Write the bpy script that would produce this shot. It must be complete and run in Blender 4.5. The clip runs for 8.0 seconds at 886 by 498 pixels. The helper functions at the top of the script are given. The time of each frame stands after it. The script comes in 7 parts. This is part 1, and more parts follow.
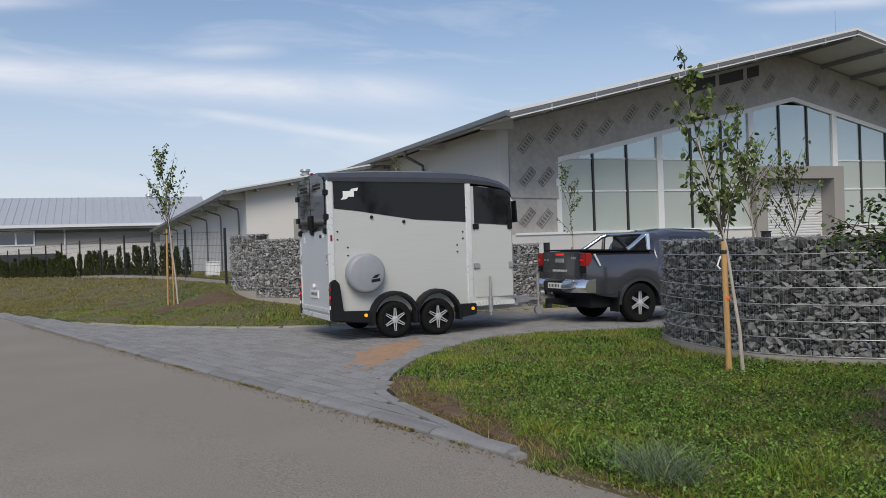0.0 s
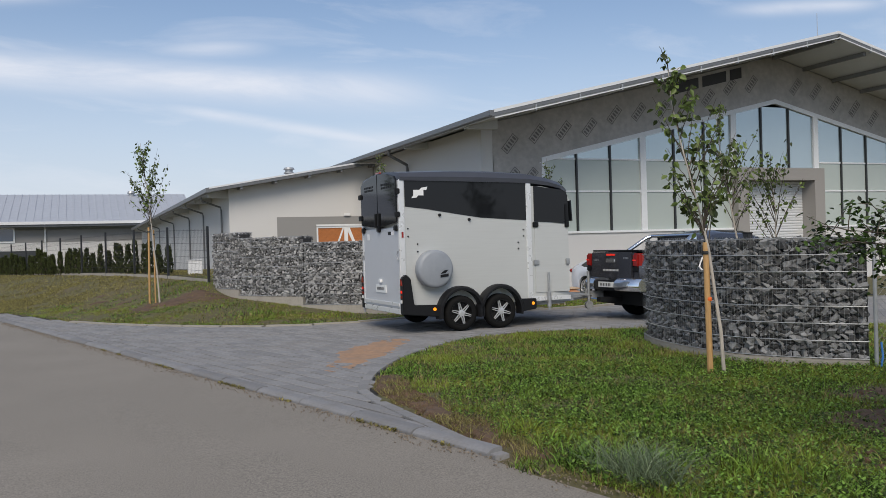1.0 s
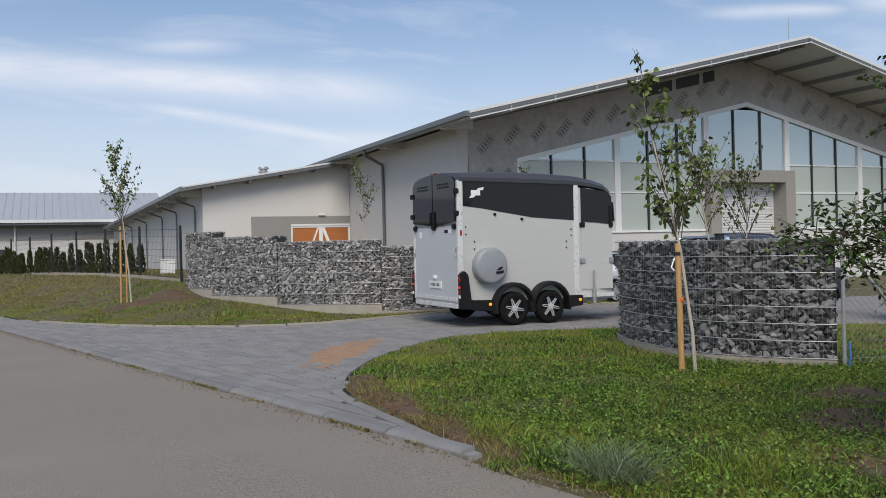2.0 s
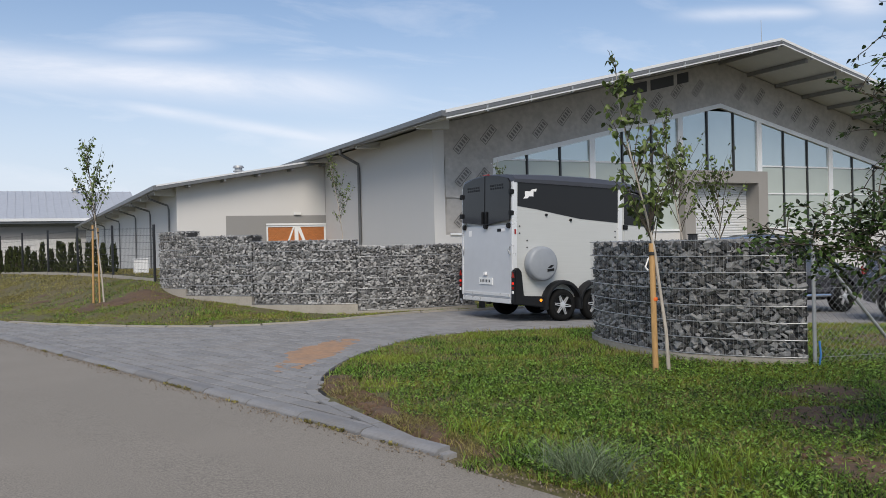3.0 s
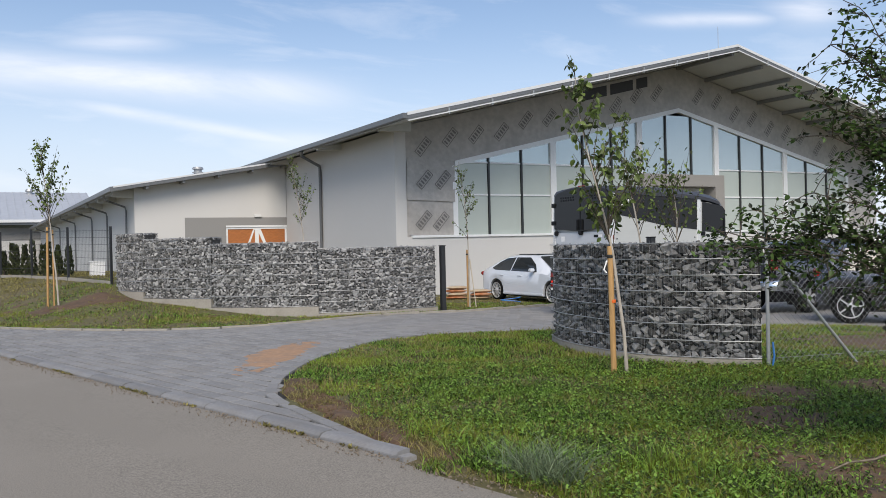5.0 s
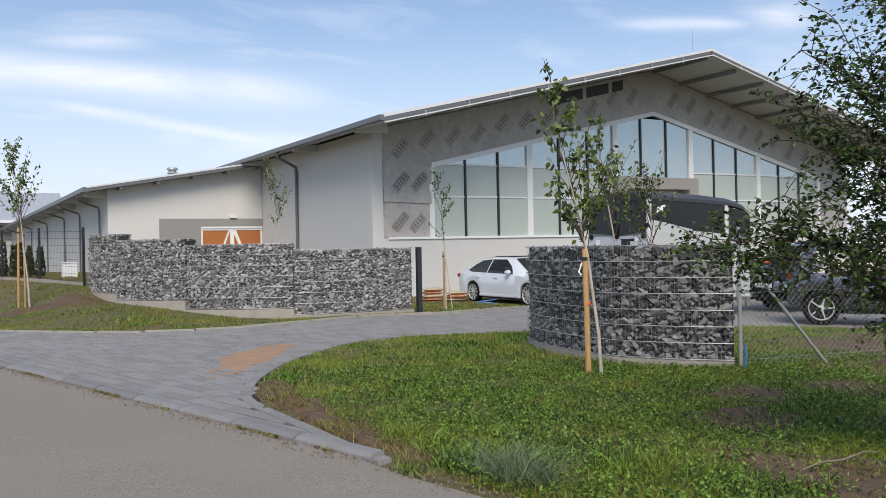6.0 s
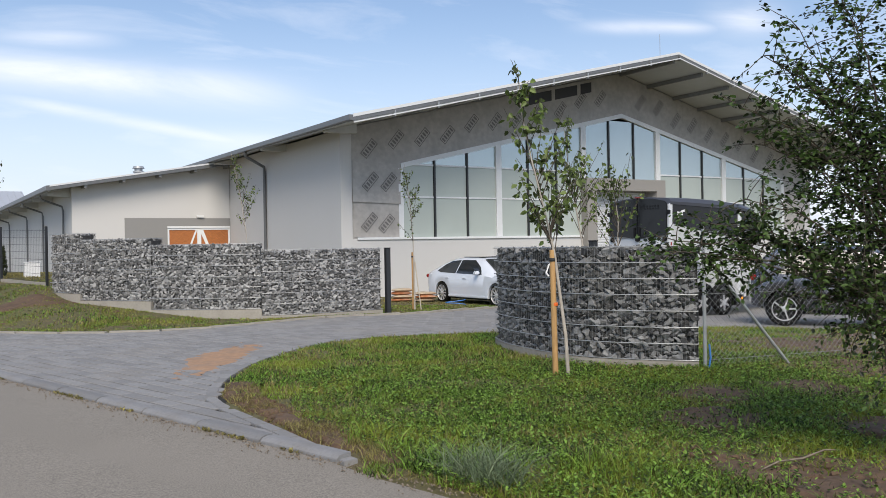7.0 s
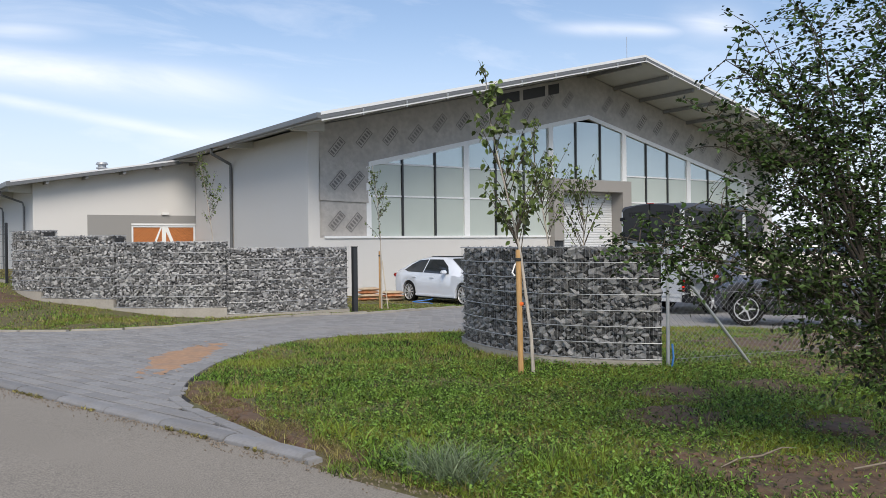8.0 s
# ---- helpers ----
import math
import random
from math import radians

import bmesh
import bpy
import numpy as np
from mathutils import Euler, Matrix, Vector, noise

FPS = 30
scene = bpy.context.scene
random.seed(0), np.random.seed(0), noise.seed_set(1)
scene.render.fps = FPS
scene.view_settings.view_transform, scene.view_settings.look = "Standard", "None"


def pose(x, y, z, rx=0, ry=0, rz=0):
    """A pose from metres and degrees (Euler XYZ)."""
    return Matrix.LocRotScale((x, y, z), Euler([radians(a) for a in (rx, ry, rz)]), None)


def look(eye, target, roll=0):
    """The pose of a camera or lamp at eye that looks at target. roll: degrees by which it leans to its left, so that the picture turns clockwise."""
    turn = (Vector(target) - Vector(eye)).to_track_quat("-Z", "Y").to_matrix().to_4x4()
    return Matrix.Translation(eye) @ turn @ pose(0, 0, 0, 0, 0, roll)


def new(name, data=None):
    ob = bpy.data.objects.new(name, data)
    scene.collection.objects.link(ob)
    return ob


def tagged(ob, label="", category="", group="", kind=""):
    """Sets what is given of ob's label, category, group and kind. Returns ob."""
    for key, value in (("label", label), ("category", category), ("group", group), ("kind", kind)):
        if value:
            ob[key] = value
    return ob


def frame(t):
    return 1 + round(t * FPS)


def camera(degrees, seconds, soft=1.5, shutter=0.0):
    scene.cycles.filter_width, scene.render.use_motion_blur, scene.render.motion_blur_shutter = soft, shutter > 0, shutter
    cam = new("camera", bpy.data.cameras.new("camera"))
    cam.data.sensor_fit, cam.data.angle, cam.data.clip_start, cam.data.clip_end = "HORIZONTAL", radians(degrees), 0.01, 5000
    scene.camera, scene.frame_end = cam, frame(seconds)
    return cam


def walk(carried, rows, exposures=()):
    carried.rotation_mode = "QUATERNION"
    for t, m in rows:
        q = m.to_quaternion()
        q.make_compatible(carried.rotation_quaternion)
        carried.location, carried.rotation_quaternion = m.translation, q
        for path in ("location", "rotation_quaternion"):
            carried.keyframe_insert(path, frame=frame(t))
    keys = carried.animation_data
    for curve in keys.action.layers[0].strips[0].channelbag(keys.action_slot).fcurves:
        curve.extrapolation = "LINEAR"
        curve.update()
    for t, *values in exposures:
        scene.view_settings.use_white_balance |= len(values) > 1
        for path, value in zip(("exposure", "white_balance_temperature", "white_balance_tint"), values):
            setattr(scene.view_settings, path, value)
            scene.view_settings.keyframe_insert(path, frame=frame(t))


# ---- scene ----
cam = camera(55.2, 8.0, soft=0.75)
PATH = [
    (0.0, 0.000, 0.000, 1.600, 0.00, -0.23, 1.93),
    (0.5, 0.002, 0.004, 1.599, -0.54, -0.25, 1.80),
    (1.0, 0.004, 0.002, 1.603, -1.09, -0.31, 1.63),
    (1.5, 0.013, 0.003, 1.600, -1.86, -0.31, 1.51),
    (3.0, 0.027, -0.002, 1.602, -4.35, -0.40, 1.36),
    (3.5, 0.028, -0.009, 1.603, -4.95, -0.39, 1.37),
    (4.0, 0.034, -0.014, 1.603, -5.67, -0.37, 1.38),
    (4.5, 0.039, -0.020, 1.604, -6.30, -0.34, 1.32),
    (6.0, 0.054, -0.034, 1.610, -8.48, -0.22, 1.17),
    (6.5, 0.064, -0.035, 1.607, -9.54, -0.21, 0.98),
    (7.0, 0.069, -0.045, 1.614, -10.54, -0.23, 0.99),
    (7.5, 0.072, -0.063, 1.617, -11.43, -0.26, 0.90),
    (8.0, 0.080, -0.065, 1.614, -12.71, -0.31, 0.63),
]
walk(cam, [(t, pose(x, y, z, 90 + pitch, roll, yaw)) for t, x, y, z, yaw, pitch, roll in PATH], exposures=[(0.0, 0.10), (1.5, 0.13), (3.5, 0.31), (6.0, 0.44), (8.0, 0.50)])

# ---- world and light ----
SUN_EL, SUN_AZ = 44.0, -95.0  # height, and direction towards the sun in degrees from +x


def make_world():
    w = bpy.data.worlds.new("sky")
    scene.world = w
    w.use_nodes = True
    nt = w.node_tree
    n, l = nt.nodes, nt.links
    n.clear()
    out = n.new("ShaderNodeOutputWorld")
    bg = n.new("ShaderNodeBackground")
    sky = n.new("ShaderNodeTexSky")
    sky.sky_type = "NISHITA"
    sky.sun_disc = False
    sky.sun_elevation = radians(SUN_EL)
    sky.sun_rotation = radians(90 - SUN_AZ)
    sky.air_density, sky.dust_density, sky.ozone_density = 1.0, 1.2, 1.0
    tc = n.new("ShaderNodeTexCoord")
    sep = n.new("ShaderNodeSeparateXYZ")
    l.new(tc.outputs["Generated"], sep.inputs["Vector"])

    def math_node(op, a, b=None, clamp=False):
        m = n.new("ShaderNodeMath")
        m.operation, m.use_clamp = op, clamp
        for k, val in enumerate((a, b)):
            if val is None:
                continue
            if isinstance(val, (int, float)):
                m.inputs[k].default_value = val
            else:
                l.new(val, m.inputs[k])
        return m.outputs[0]

    # thin cirrus: streaked noise, denser in a few long bands ahead
    ahead = math_node("MAXIMUM", sep.outputs["Y"], 0.08)
    u, v = math_node("DIVIDE", sep.outputs["X"], ahead), math_node("DIVIDE", sep.outputs["Z"], ahead)
    com = n.new("ShaderNodeCombineXYZ")
    l.new(math_node("MULTIPLY", u, 1.7), com.inputs[0])
    l.new(math_node("MULTIPLY", math_node("ADD", v, math_node("MULTIPLY", u, 0.08)), 9.0), com.inputs[1])
    n1 = n.new("ShaderNodeTexNoise")
    n1.inputs["Scale"].default_value, n1.inputs["Detail"].default_value, n1.inputs["Roughness"].default_value = 1.9, 8.0, 0.6
    n1.inputs["Distortion"].default_value = 0.5
    l.new(com.outputs[0], n1.inputs["Vector"])
    wisps = n.new("ShaderNodeMapRange")
    wisps.inputs["From Min"].default_value, wisps.inputs["From Max"].default_value = 0.50, 0.80
    l.new(n1.outputs["Fac"], wisps.inputs["Value"])
    cloud = math_node("MULTIPLY", wisps.outputs["Result"], 0.45)
    grain = n.new("ShaderNodeMapRange")
    grain.inputs["From Min"].default_value, grain.inputs["From Max"].default_value = 0.30, 0.62
    l.new(n1.outputs["Fac"], grain.inputs["Value"])
    for u0, u1, v0, slope, thick, amount in ((-0.85, 0.02, 0.250, -0.086, 0.020, 0.78), (-0.31, 0.02, 0.172, -0.19, 0.007, 0.58), (-0.12, 0.06, 0.125, -0.05, 0.016, 0.47), (0.36, 0.53, 0.268, 0.02, 0.008, 0.74), (0.53, 0.62, 0.287, -0.02, 0.022, 0.78), (-0.32, -0.20, 0.236, 0.0, 0.010, 0.55), (-0.75, -0.40, 0.305, 0.0, 0.010, 0.62)):
        mid = math_node("ADD", math_node("MULTIPLY", math_node("SUBTRACT", u, u0), slope), v0)
        d = math_node("DIVIDE", math_node("SUBTRACT", v, mid), thick)
        fall = math_node("POWER", 2.718, math_node("MULTIPLY", math_node("MULTIPLY", d, d), -1.0))
        lo = n.new("ShaderNodeMapRange")
        lo.interpolation_type = "SMOOTHSTEP"
        lo.inputs["From Min"].default_value, lo.inputs["From Max"].default_value = u0 - 0.03, u0 + 0.08
        hi = n.new("ShaderNodeMapRange")
        hi.interpolation_type = "SMOOTHSTEP"
        hi.inputs["From Min"].default_value, hi.inputs["From Max"].default_value = u1 + 0.05, u1 - 0.12 if u1 - u0 > 0.3 else u1 - 0.04
        l.new(u, lo.inputs["Value"])
        l.new(u, hi.inputs["Value"])
        band = math_node("MULTIPLY", math_node("MULTIPLY", fall, lo.outputs["Result"]), math_node("MULTIPLY", hi.outputs["Result"], amount))
        cloud = math_node("MAXIMUM", cloud, math_node("MULTIPLY", band, math_node("ADD", math_node("MULTIPLY", grain.outputs["Result"], 0.75), 0.25)))
    # paler towards the horizon
    hz = n.new("ShaderNodeMapRange")
    hz.interpolation_type = "SMOOTHSTEP"
    hz.inputs["From Min"].default_value, hz.inputs["From Max"].default_value = 0.0, 0.30
    hz.inputs["To Min"].default_value, hz.inputs["To Max"].default_value = 0.80, 0.14
    l.new(sep.outputs["Z"], hz.inputs["Value"])
    tint = n.new("ShaderNodeMix")
    tint.data_type, tint.blend_type = "RGBA", "MULTIPLY"
    tint.inputs["Factor"].default_value = 1.0
    tint.inputs["B"].default_value = (0.845, 1.0, 1.14, 1)
    l.new(sky.outputs["Color"], tint.inputs["A"])
    mix = n.new("ShaderNodeMix")
    mix.data_type = "RGBA"
    mix.inputs["B"].default_value = (7.0, 7.4, 8.45, 1)
    l.new(hz.outputs["Result"], mix.inputs["Factor"])
    l.new(tint.outputs["Result"], mix.inputs["A"])
    top = n.new("ShaderNodeMix")
    top.data_type = "RGBA"
    top.inputs["B"].default_value = (8.5, 8.65, 9.3, 1)
    l.new(cloud, top.inputs["Factor"])
    l.new(mix.outputs["Result"], top.inputs["A"])
    l.new(top.outputs["Result"], bg.inputs["Color"])
    bg.inputs["Strength"].default_value = 0.093
    l.new(bg.outputs["Background"], out.inputs["Surface"])


make_world()
sun = new("sun", bpy.data.lights.new("sun", "SUN"))
sun.data.energy, sun.data.angle, sun.data.color = 2.4, radians(34), (1.0, 0.89, 0.74)
_d = Vector((math.cos(radians(SUN_AZ)) * math.cos(radians(SUN_EL)), math.sin(radians(SUN_AZ)) * math.cos(radians(SUN_EL)), math.sin(radians(SUN_EL))))
sun.matrix_world = look(_d * 60, (0, 0, 0))


# ---- materials ----
def material(name, color, rough=0.6, metal=0.0, grain=0.0, scale=20.0, dirt=0.0, dirt_scale=1.5, dirt_color=(0.2, 0.16, 0.12), bump=0.0, rand=0.0, coat=0.0, spec=0.5, stretch=(1, 1, 1), island=False):
    m = bpy.data.materials.new(name)
    m.use_nodes = True
    nt = m.node_tree
    n, l = nt.nodes, nt.links
    b = n["Principled BSDF"]
    b.inputs["Roughness"].default_value, b.inputs["Metallic"].default_value = rough, metal
    b.inputs["Specular IOR Level"].default_value = spec
    b.inputs["Coat Weight"].default_value, b.inputs["Coat Roughness"].default_value = coat, 0.05
    rgb = n.new("ShaderNodeRGB")
    rgb.outputs[0].default_value = (*color, 1)
    col = rgb.outputs[0]
    tc = n.new("ShaderNodeTexCoord")
    mp = n.new("ShaderNodeMapping")
    mp.inputs["Scale"].default_value = stretch
    l.new(tc.outputs["Object"], mp.inputs["Vector"])

    def noise_fac(sc, detail=5.0):
        t = n.new("ShaderNodeTexNoise")
        t.inputs["Scale"].default_value, t.inputs["Detail"].default_value = sc, detail
        l.new(mp.outputs["Vector"], t.inputs["Vector"])
        return t.outputs["Fac"]

    def vary(col, fac, amount):
        mr = n.new("ShaderNodeMapRange")
        mr.inputs["From Min"].default_value, mr.inputs["From Max"].default_value = 0.25, 0.75
        mr.inputs["To Min"].default_value, mr.inputs["To Max"].default_value = 1 - amount, 1 + amount
        l.new(fac, mr.inputs["Value"])
        x = n.new("ShaderNodeVectorMath")
        x.operation = "SCALE"
        l.new(col, x.inputs[0])
        l.new(mr.outputs["Result"], x.inputs["Scale"])
        return x.outputs["Vector"]

    if rand:
        if island:
            g = n.new("ShaderNodeNewGeometry")
            col = vary(col, g.outputs["Random Per Island"], rand)
        else:
            g = n.new("ShaderNodeObjectInfo")
            col = vary(col, g.outputs["Random"], rand)
    if grain:
        fac = noise_fac(scale)
        col = vary(col, fac, grain)
        mr = n.new("ShaderNodeMapRange")
        mr.inputs["To Min"].default_value, mr.inputs["To Max"].default_value = max(0, rough - 0.12), min(1, rough + 0.12)
        l.new(fac, mr.inputs["Value"])
        l.new(mr.outputs["Result"], b.inputs["Roughness"])
    if dirt:
        f2 = noise_fac(dirt_scale, 6.0)
        rp = n.new("ShaderNodeMapRange")
        rp.inputs["From Min"].default_value, rp.inputs["From Max"].default_value = 0.45, 0.75
        rp.inputs["To Min"].default_value, rp.inputs["To Max"].default_value = 0.0, dirt
        l.new(f2, rp.inputs["Value"])
        mx = n.new("ShaderNodeMix")
        mx.data_type = "RGBA"
        mx.inputs["B"].default_value = (*dirt_color, 1)
        l.new(rp.outputs["Result"], mx.inputs["Factor"])
        l.new(col, mx.inputs["A"])
        col = mx.outputs["Result"]
    if bump:
        bp = n.new("ShaderNodeBump")
        bp.inputs["Strength"].default_value, bp.inputs["Distance"].default_value = bump, 0.01
        l.new(noise_fac(scale * 1.7, 4.0), bp.inputs["Height"])
        l.new(bp.outputs["Normal"], b.inputs["Normal"])
    l.new(col, b.inputs["Base Color"])
    return m


def leaf_material(name, color, rand=0.45, through_light=0.3, patch=None):
    m = material(name, color, 0.5, rand=rand, island=True, grain=0.1, scale=30, dirt=0.8 if patch else 0.0, dirt_scale=0.8, dirt_color=patch or (0, 0, 0))
    m.node_tree.nodes["Principled BSDF"].inputs["Transmission Weight"].default_value = 0.0
    nt = m.node_tree
    tr = nt.nodes.new("ShaderNodeBsdfTranslucent")
    mix = nt.nodes.new("ShaderNodeMixShader")
    mix.inputs[0].default_value = through_light
    b = nt.nodes["Principled BSDF"]
    nt.links.new(b.inputs["Base Color"].links[0].from_socket, tr.inputs["Color"])
    nt.links.new(b.outputs[0], mix.inputs[1])
    nt.links.new(tr.outputs[0], mix.inputs[2])
    nt.links.new(mix.outputs[0], nt.nodes["Material Output"].inputs["Surface"])
    return m


def glow_material(name, color, strength):
    m = material(name, color, 0.25)
    b = m.node_tree.nodes["Principled BSDF"]
    b.inputs["Emission Color"].default_value, b.inputs["Emission Strength"].default_value = (*color, 1), strength
    return m


RENDER = material("white_render", (0.60, 0.59, 0.58), 0.85, grain=0.03, scale=60, dirt=0.10, dirt_scale=0.35, dirt_color=(0.55, 0.54, 0.52), bump=0.15)
# own grey of the door band; on the far stable it holds eave shade
RENDER_GREY_AND_SHADE = material("grey_render_and_shade", (0.27, 0.265, 0.26), 0.85, grain=0.05, scale=60, bump=0.15)
TAUPE = material("taupe_render", (0.30, 0.285, 0.27), 0.8, grain=0.05, scale=50, bump=0.1)
MEMBRANE = material("grey_membrane", (0.45, 0.427, 0.405), 0.75, grain=0.14, scale=5, dirt=0.45, dirt_scale=1.1, dirt_color=(0.27, 0.26, 0.25), bump=0.9)
MEMBRANE_MARK = material("membrane_print", (0.20, 0.19, 0.185), 0.8, grain=0.2, scale=30)
DARK_TAPE = material("dark_tape", (0.045, 0.045, 0.05), 0.6, grain=0.15, scale=12)
WHITE_FRAME = material("white_frame", (0.78, 0.79, 0.80), 0.4, grain=0.03, scale=10)
DARK_FRAME = material("dark_frame", (0.035, 0.038, 0.04), 0.4, grain=0.1, scale=10)
FASCIA = material("roof_fascia", (0.66, 0.67, 0.68), 0.4, 0.0, grain=0.04, scale=8)
GUTTER = material("grey_gutter", (0.16, 0.165, 0.17), 0.4, 0.3, grain=0.08, scale=10)
SOFFIT = material("soffit_panel", (0.56, 0.56, 0.55), 0.6, grain=0.05, scale=3)
STEEL = material("grey_steel_beam", (0.25, 0.25, 0.25), 0.5, 0.2, grain=0.08, scale=6)
ROOF_SHEET = material("roof_sheet", (0.47, 0.49, 0.53), 0.45, 0.25, grain=0.08, scale=3)
SHUTTER = material("roller_shutter", (0.66, 0.67, 0.68), 0.45, 0.1, grain=0.04, scale=8)
WOOD_DOOR = material("orange_wood", (0.42, 0.15, 0.045), 0.5, grain=0.35, scale=9, stretch=(1, 1, 9), bump=0.2)
GALV = material("galvanised_steel", (0.38, 0.39, 0.40), 0.45, 0.5, grain=0.15, scale=14)
ANTHRACITE = material("anthracite_paint", (0.028, 0.030, 0.034), 0.5, 0.1, grain=0.1, scale=14)
STONE = material("gabion_stone", (0.158, 0.159, 0.161), 0.85, grain=0.28, scale=24, rand=0.65, bump=0.6)
STONE_ISLAND = material("gabion_stone_far", (0.26, 0.258, 0.256), 0.85, grain=0.25, scale=20, rand=0.55, bump=0.5, island=True)
# near-black fill: the shade between gabion stones is put into this colour
STONE_GAP_SHADE = material("gabion_gap_shade", (0.035, 0.035, 0.036), 0.95, grain=0.4, scale=15, bump=0.5)
CONCRETE = material("concrete", (0.34, 0.315, 0.275), 0.85, grain=0.12, scale=25, dirt=0.4, dirt_scale=2.5, dirt_color=(0.22, 0.20, 0.17), bump=0.3)
KERB = material("kerb_concrete", (0.20, 0.20, 0.205), 0.85, grain=0.12, scale=30, dirt=0.5, dirt_scale=3.0, dirt_color=(0.17, 0.155, 0.14), bump=0.3, rand=0.1)
PAVER = material("paver", (0.226, 0.223, 0.223), 0.8, grain=0.12, scale=35, dirt=0.35, dirt_scale=0.7, dirt_color=(0.28, 0.255, 0.225), rand=0.09, bump=0.25)
PAVER_ISLAND = material("paver_far", (0.226, 0.223, 0.223), 0.8, grain=0.12, scale=35, dirt=0.35, dirt_scale=0.7, dirt_color=(0.28, 0.255, 0.225), rand=0.09, bump=0.25, island=True)
JOINT = material("joint_sand", (0.02, 0.019, 0.018), 0.95, grain=0.25, scale=30, bump=0.3)
SOIL = material("brown_soil", (0.11, 0.069, 0.043), 0.95, grain=0.35, scale=10, dirt=0.5, dirt_scale=2.0, dirt_color=(0.06, 0.042, 0.03), bump=0.8)
DUST = material("road_dust", (0.20, 0.165, 0.125), 0.95, grain=0.3, scale=20)
SAND = material("spread_sand", (0.35, 0.215, 0.13), 0.95, grain=0.2, scale=12, dirt=0.5, dirt_scale=3.5, dirt_color=(0.2, 0.17, 0.15), bump=0.4)
BARK = material("birch_bark", (0.42, 0.38, 0.33), 0.8, grain=0.25, scale=18, stretch=(1, 1, 0.3), bump=0.3)
BARK_DARK = material("dark_bark", (0.075, 0.06, 0.045), 0.85, grain=0.3, scale=20, bump=0.4)
STAKE_WOOD = material("stake_wood", (0.42, 0.25, 0.10), 0.7, grain=0.25, scale=10, stretch=(4, 4, 0.6), bump=0.2)
PALE_WOOD = material("pale_wood", (0.52, 0.46, 0.38), 0.7, grain=0.2, scale=12, stretch=(4, 4, 0.5))
TIE = material("orange_tie", (0.75, 0.14, 0.02), 0.6)
BLACK_TIE = material("black_tie", (0.02, 0.02, 0.02), 0.6)
LEAF = leaf_material("birch_leaf", (0.12, 0.163, 0.042), 0.65, 0.4)
# shrub green set darker so the colour carries its backlit leaf shade
LEAF_SHADED = leaf_material("shrub_leaf", (0.055, 0.095, 0.023), 0.8, 0.4)
LEAF_HEDGE = leaf_material("thuja_leaf", (0.065, 0.078, 0.026), 0.5)
GRASS = leaf_material("grass_blade", (0.132, 0.232, 0.033), 0.9, 0.42, (0.42, 0.43, 0.06))
GRASS_PALE = leaf_material("pale_grass", (0.17, 0.22, 0.12), 0.35)
GRASS_DRY = leaf_material("dry_grass", (0.24, 0.21, 0.07), 0.45)
# vehicles
ALU = material("trailer_panel", (0.53, 0.54, 0.53), 0.38, 0.15, grain=0.03, scale=5, stretch=(0.3, 1, 6), spec=0.5)
ALU_REAR = material("trailer_ramp", (0.55, 0.57, 0.60), 0.4, 0.15, grain=0.03, scale=6)
PROFILE = material("anodised_profile", (0.72, 0.73, 0.74), 0.3, 0.3, grain=0.03, scale=8)
GRP = material("grey_plastic_roof", (0.05, 0.054, 0.068), 0.4, grain=0.06, scale=6, coat=0.2)
SMOKED = material("smoked_window", (0.010, 0.011, 0.013), 0.06, spec=0.32)
BLACK_PLASTIC = material("black_plastic", (0.010, 0.0105, 0.012), 0.55, grain=0.12, scale=30, spec=0.25)
GREY_COVER = material("grey_cover", (0.27, 0.29, 0.32), 0.45, grain=0.05, scale=10)
RUBBER = material("tyre_rubber", (0.009, 0.009, 0.009), 0.8, grain=0.15, scale=30, spec=0.15)
RIM = material("alloy_rim", (0.70, 0.71, 0.73), 0.3, 0.55)
RIM_DARK = material("dark_rim", (0.012, 0.012, 0.013), 0.4, 0.2, spec=0.3)
RED_LAMP = material("red_lamp", (0.28, 0.012, 0.010), 0.15, coat=0.5)
RED_GLOW = glow_material("red_brake_lamp", (0.85, 0.03, 0.015), 0.28)
AMBER_GLOW = glow_material("amber_lamp", (1.0, 0.32, 0.02), 0.7)
CHROME = material("chrome", (0.82, 0.83, 0.84), 0.12, 1.0)
TRUCK_PAINT = material("dark_grey_paint", (0.085, 0.087, 0.105), 0.22, 0.7, grain=0.05, scale=4, coat=1.0)
WHITE_PAINT = material("white_car_paint", (0.66, 0.70, 0.77), 0.25, 0.0, coat=0.8)
CAR_GLASS = material("car_glass", (0.02, 0.024, 0.028), 0.05, coat=0.6)
PLATE = material("number_plate", (0.75, 0.76, 0.75), 0.4)
INK = material("plate_ink", (0.05, 0.05, 0.055), 0.5)
MARK_WHITE = material("white_marking", (0.8, 0.8, 0.8), 0.4)
MARK_BLUE = material("blue_marking", (0.05, 0.20, 0.55), 0.4)
BRICK = material("orange_brick", (0.42, 0.17, 0.09), 0.85, grain=0.2, scale=14, rand=0.2)
CABINET = material("white_cabinet", (0.72, 0.72, 0.72), 0.5)


def glass_material(name, tint, rough=0.03):
    m = material(name, tint, rough, grain=0.0)
    nt = m.node_tree
    b = nt.nodes["Principled BSDF"]
    b.inputs["Specular IOR Level"].default_value = 0.9
    b.inputs["Coat Weight"].default_value = 1.0
    return m


PANE = material("frosted_green_pane", (0.44, 0.49, 0.455), 0.22, grain=0.04, scale=0.8, spec=0.6, coat=0.5)
PANE_CLEAR = material("reflecting_pane", (0.42, 0.50, 0.53), 0.03, metal=0.55, grain=0.05, scale=0.6, spec=0.8, coat=1.0)
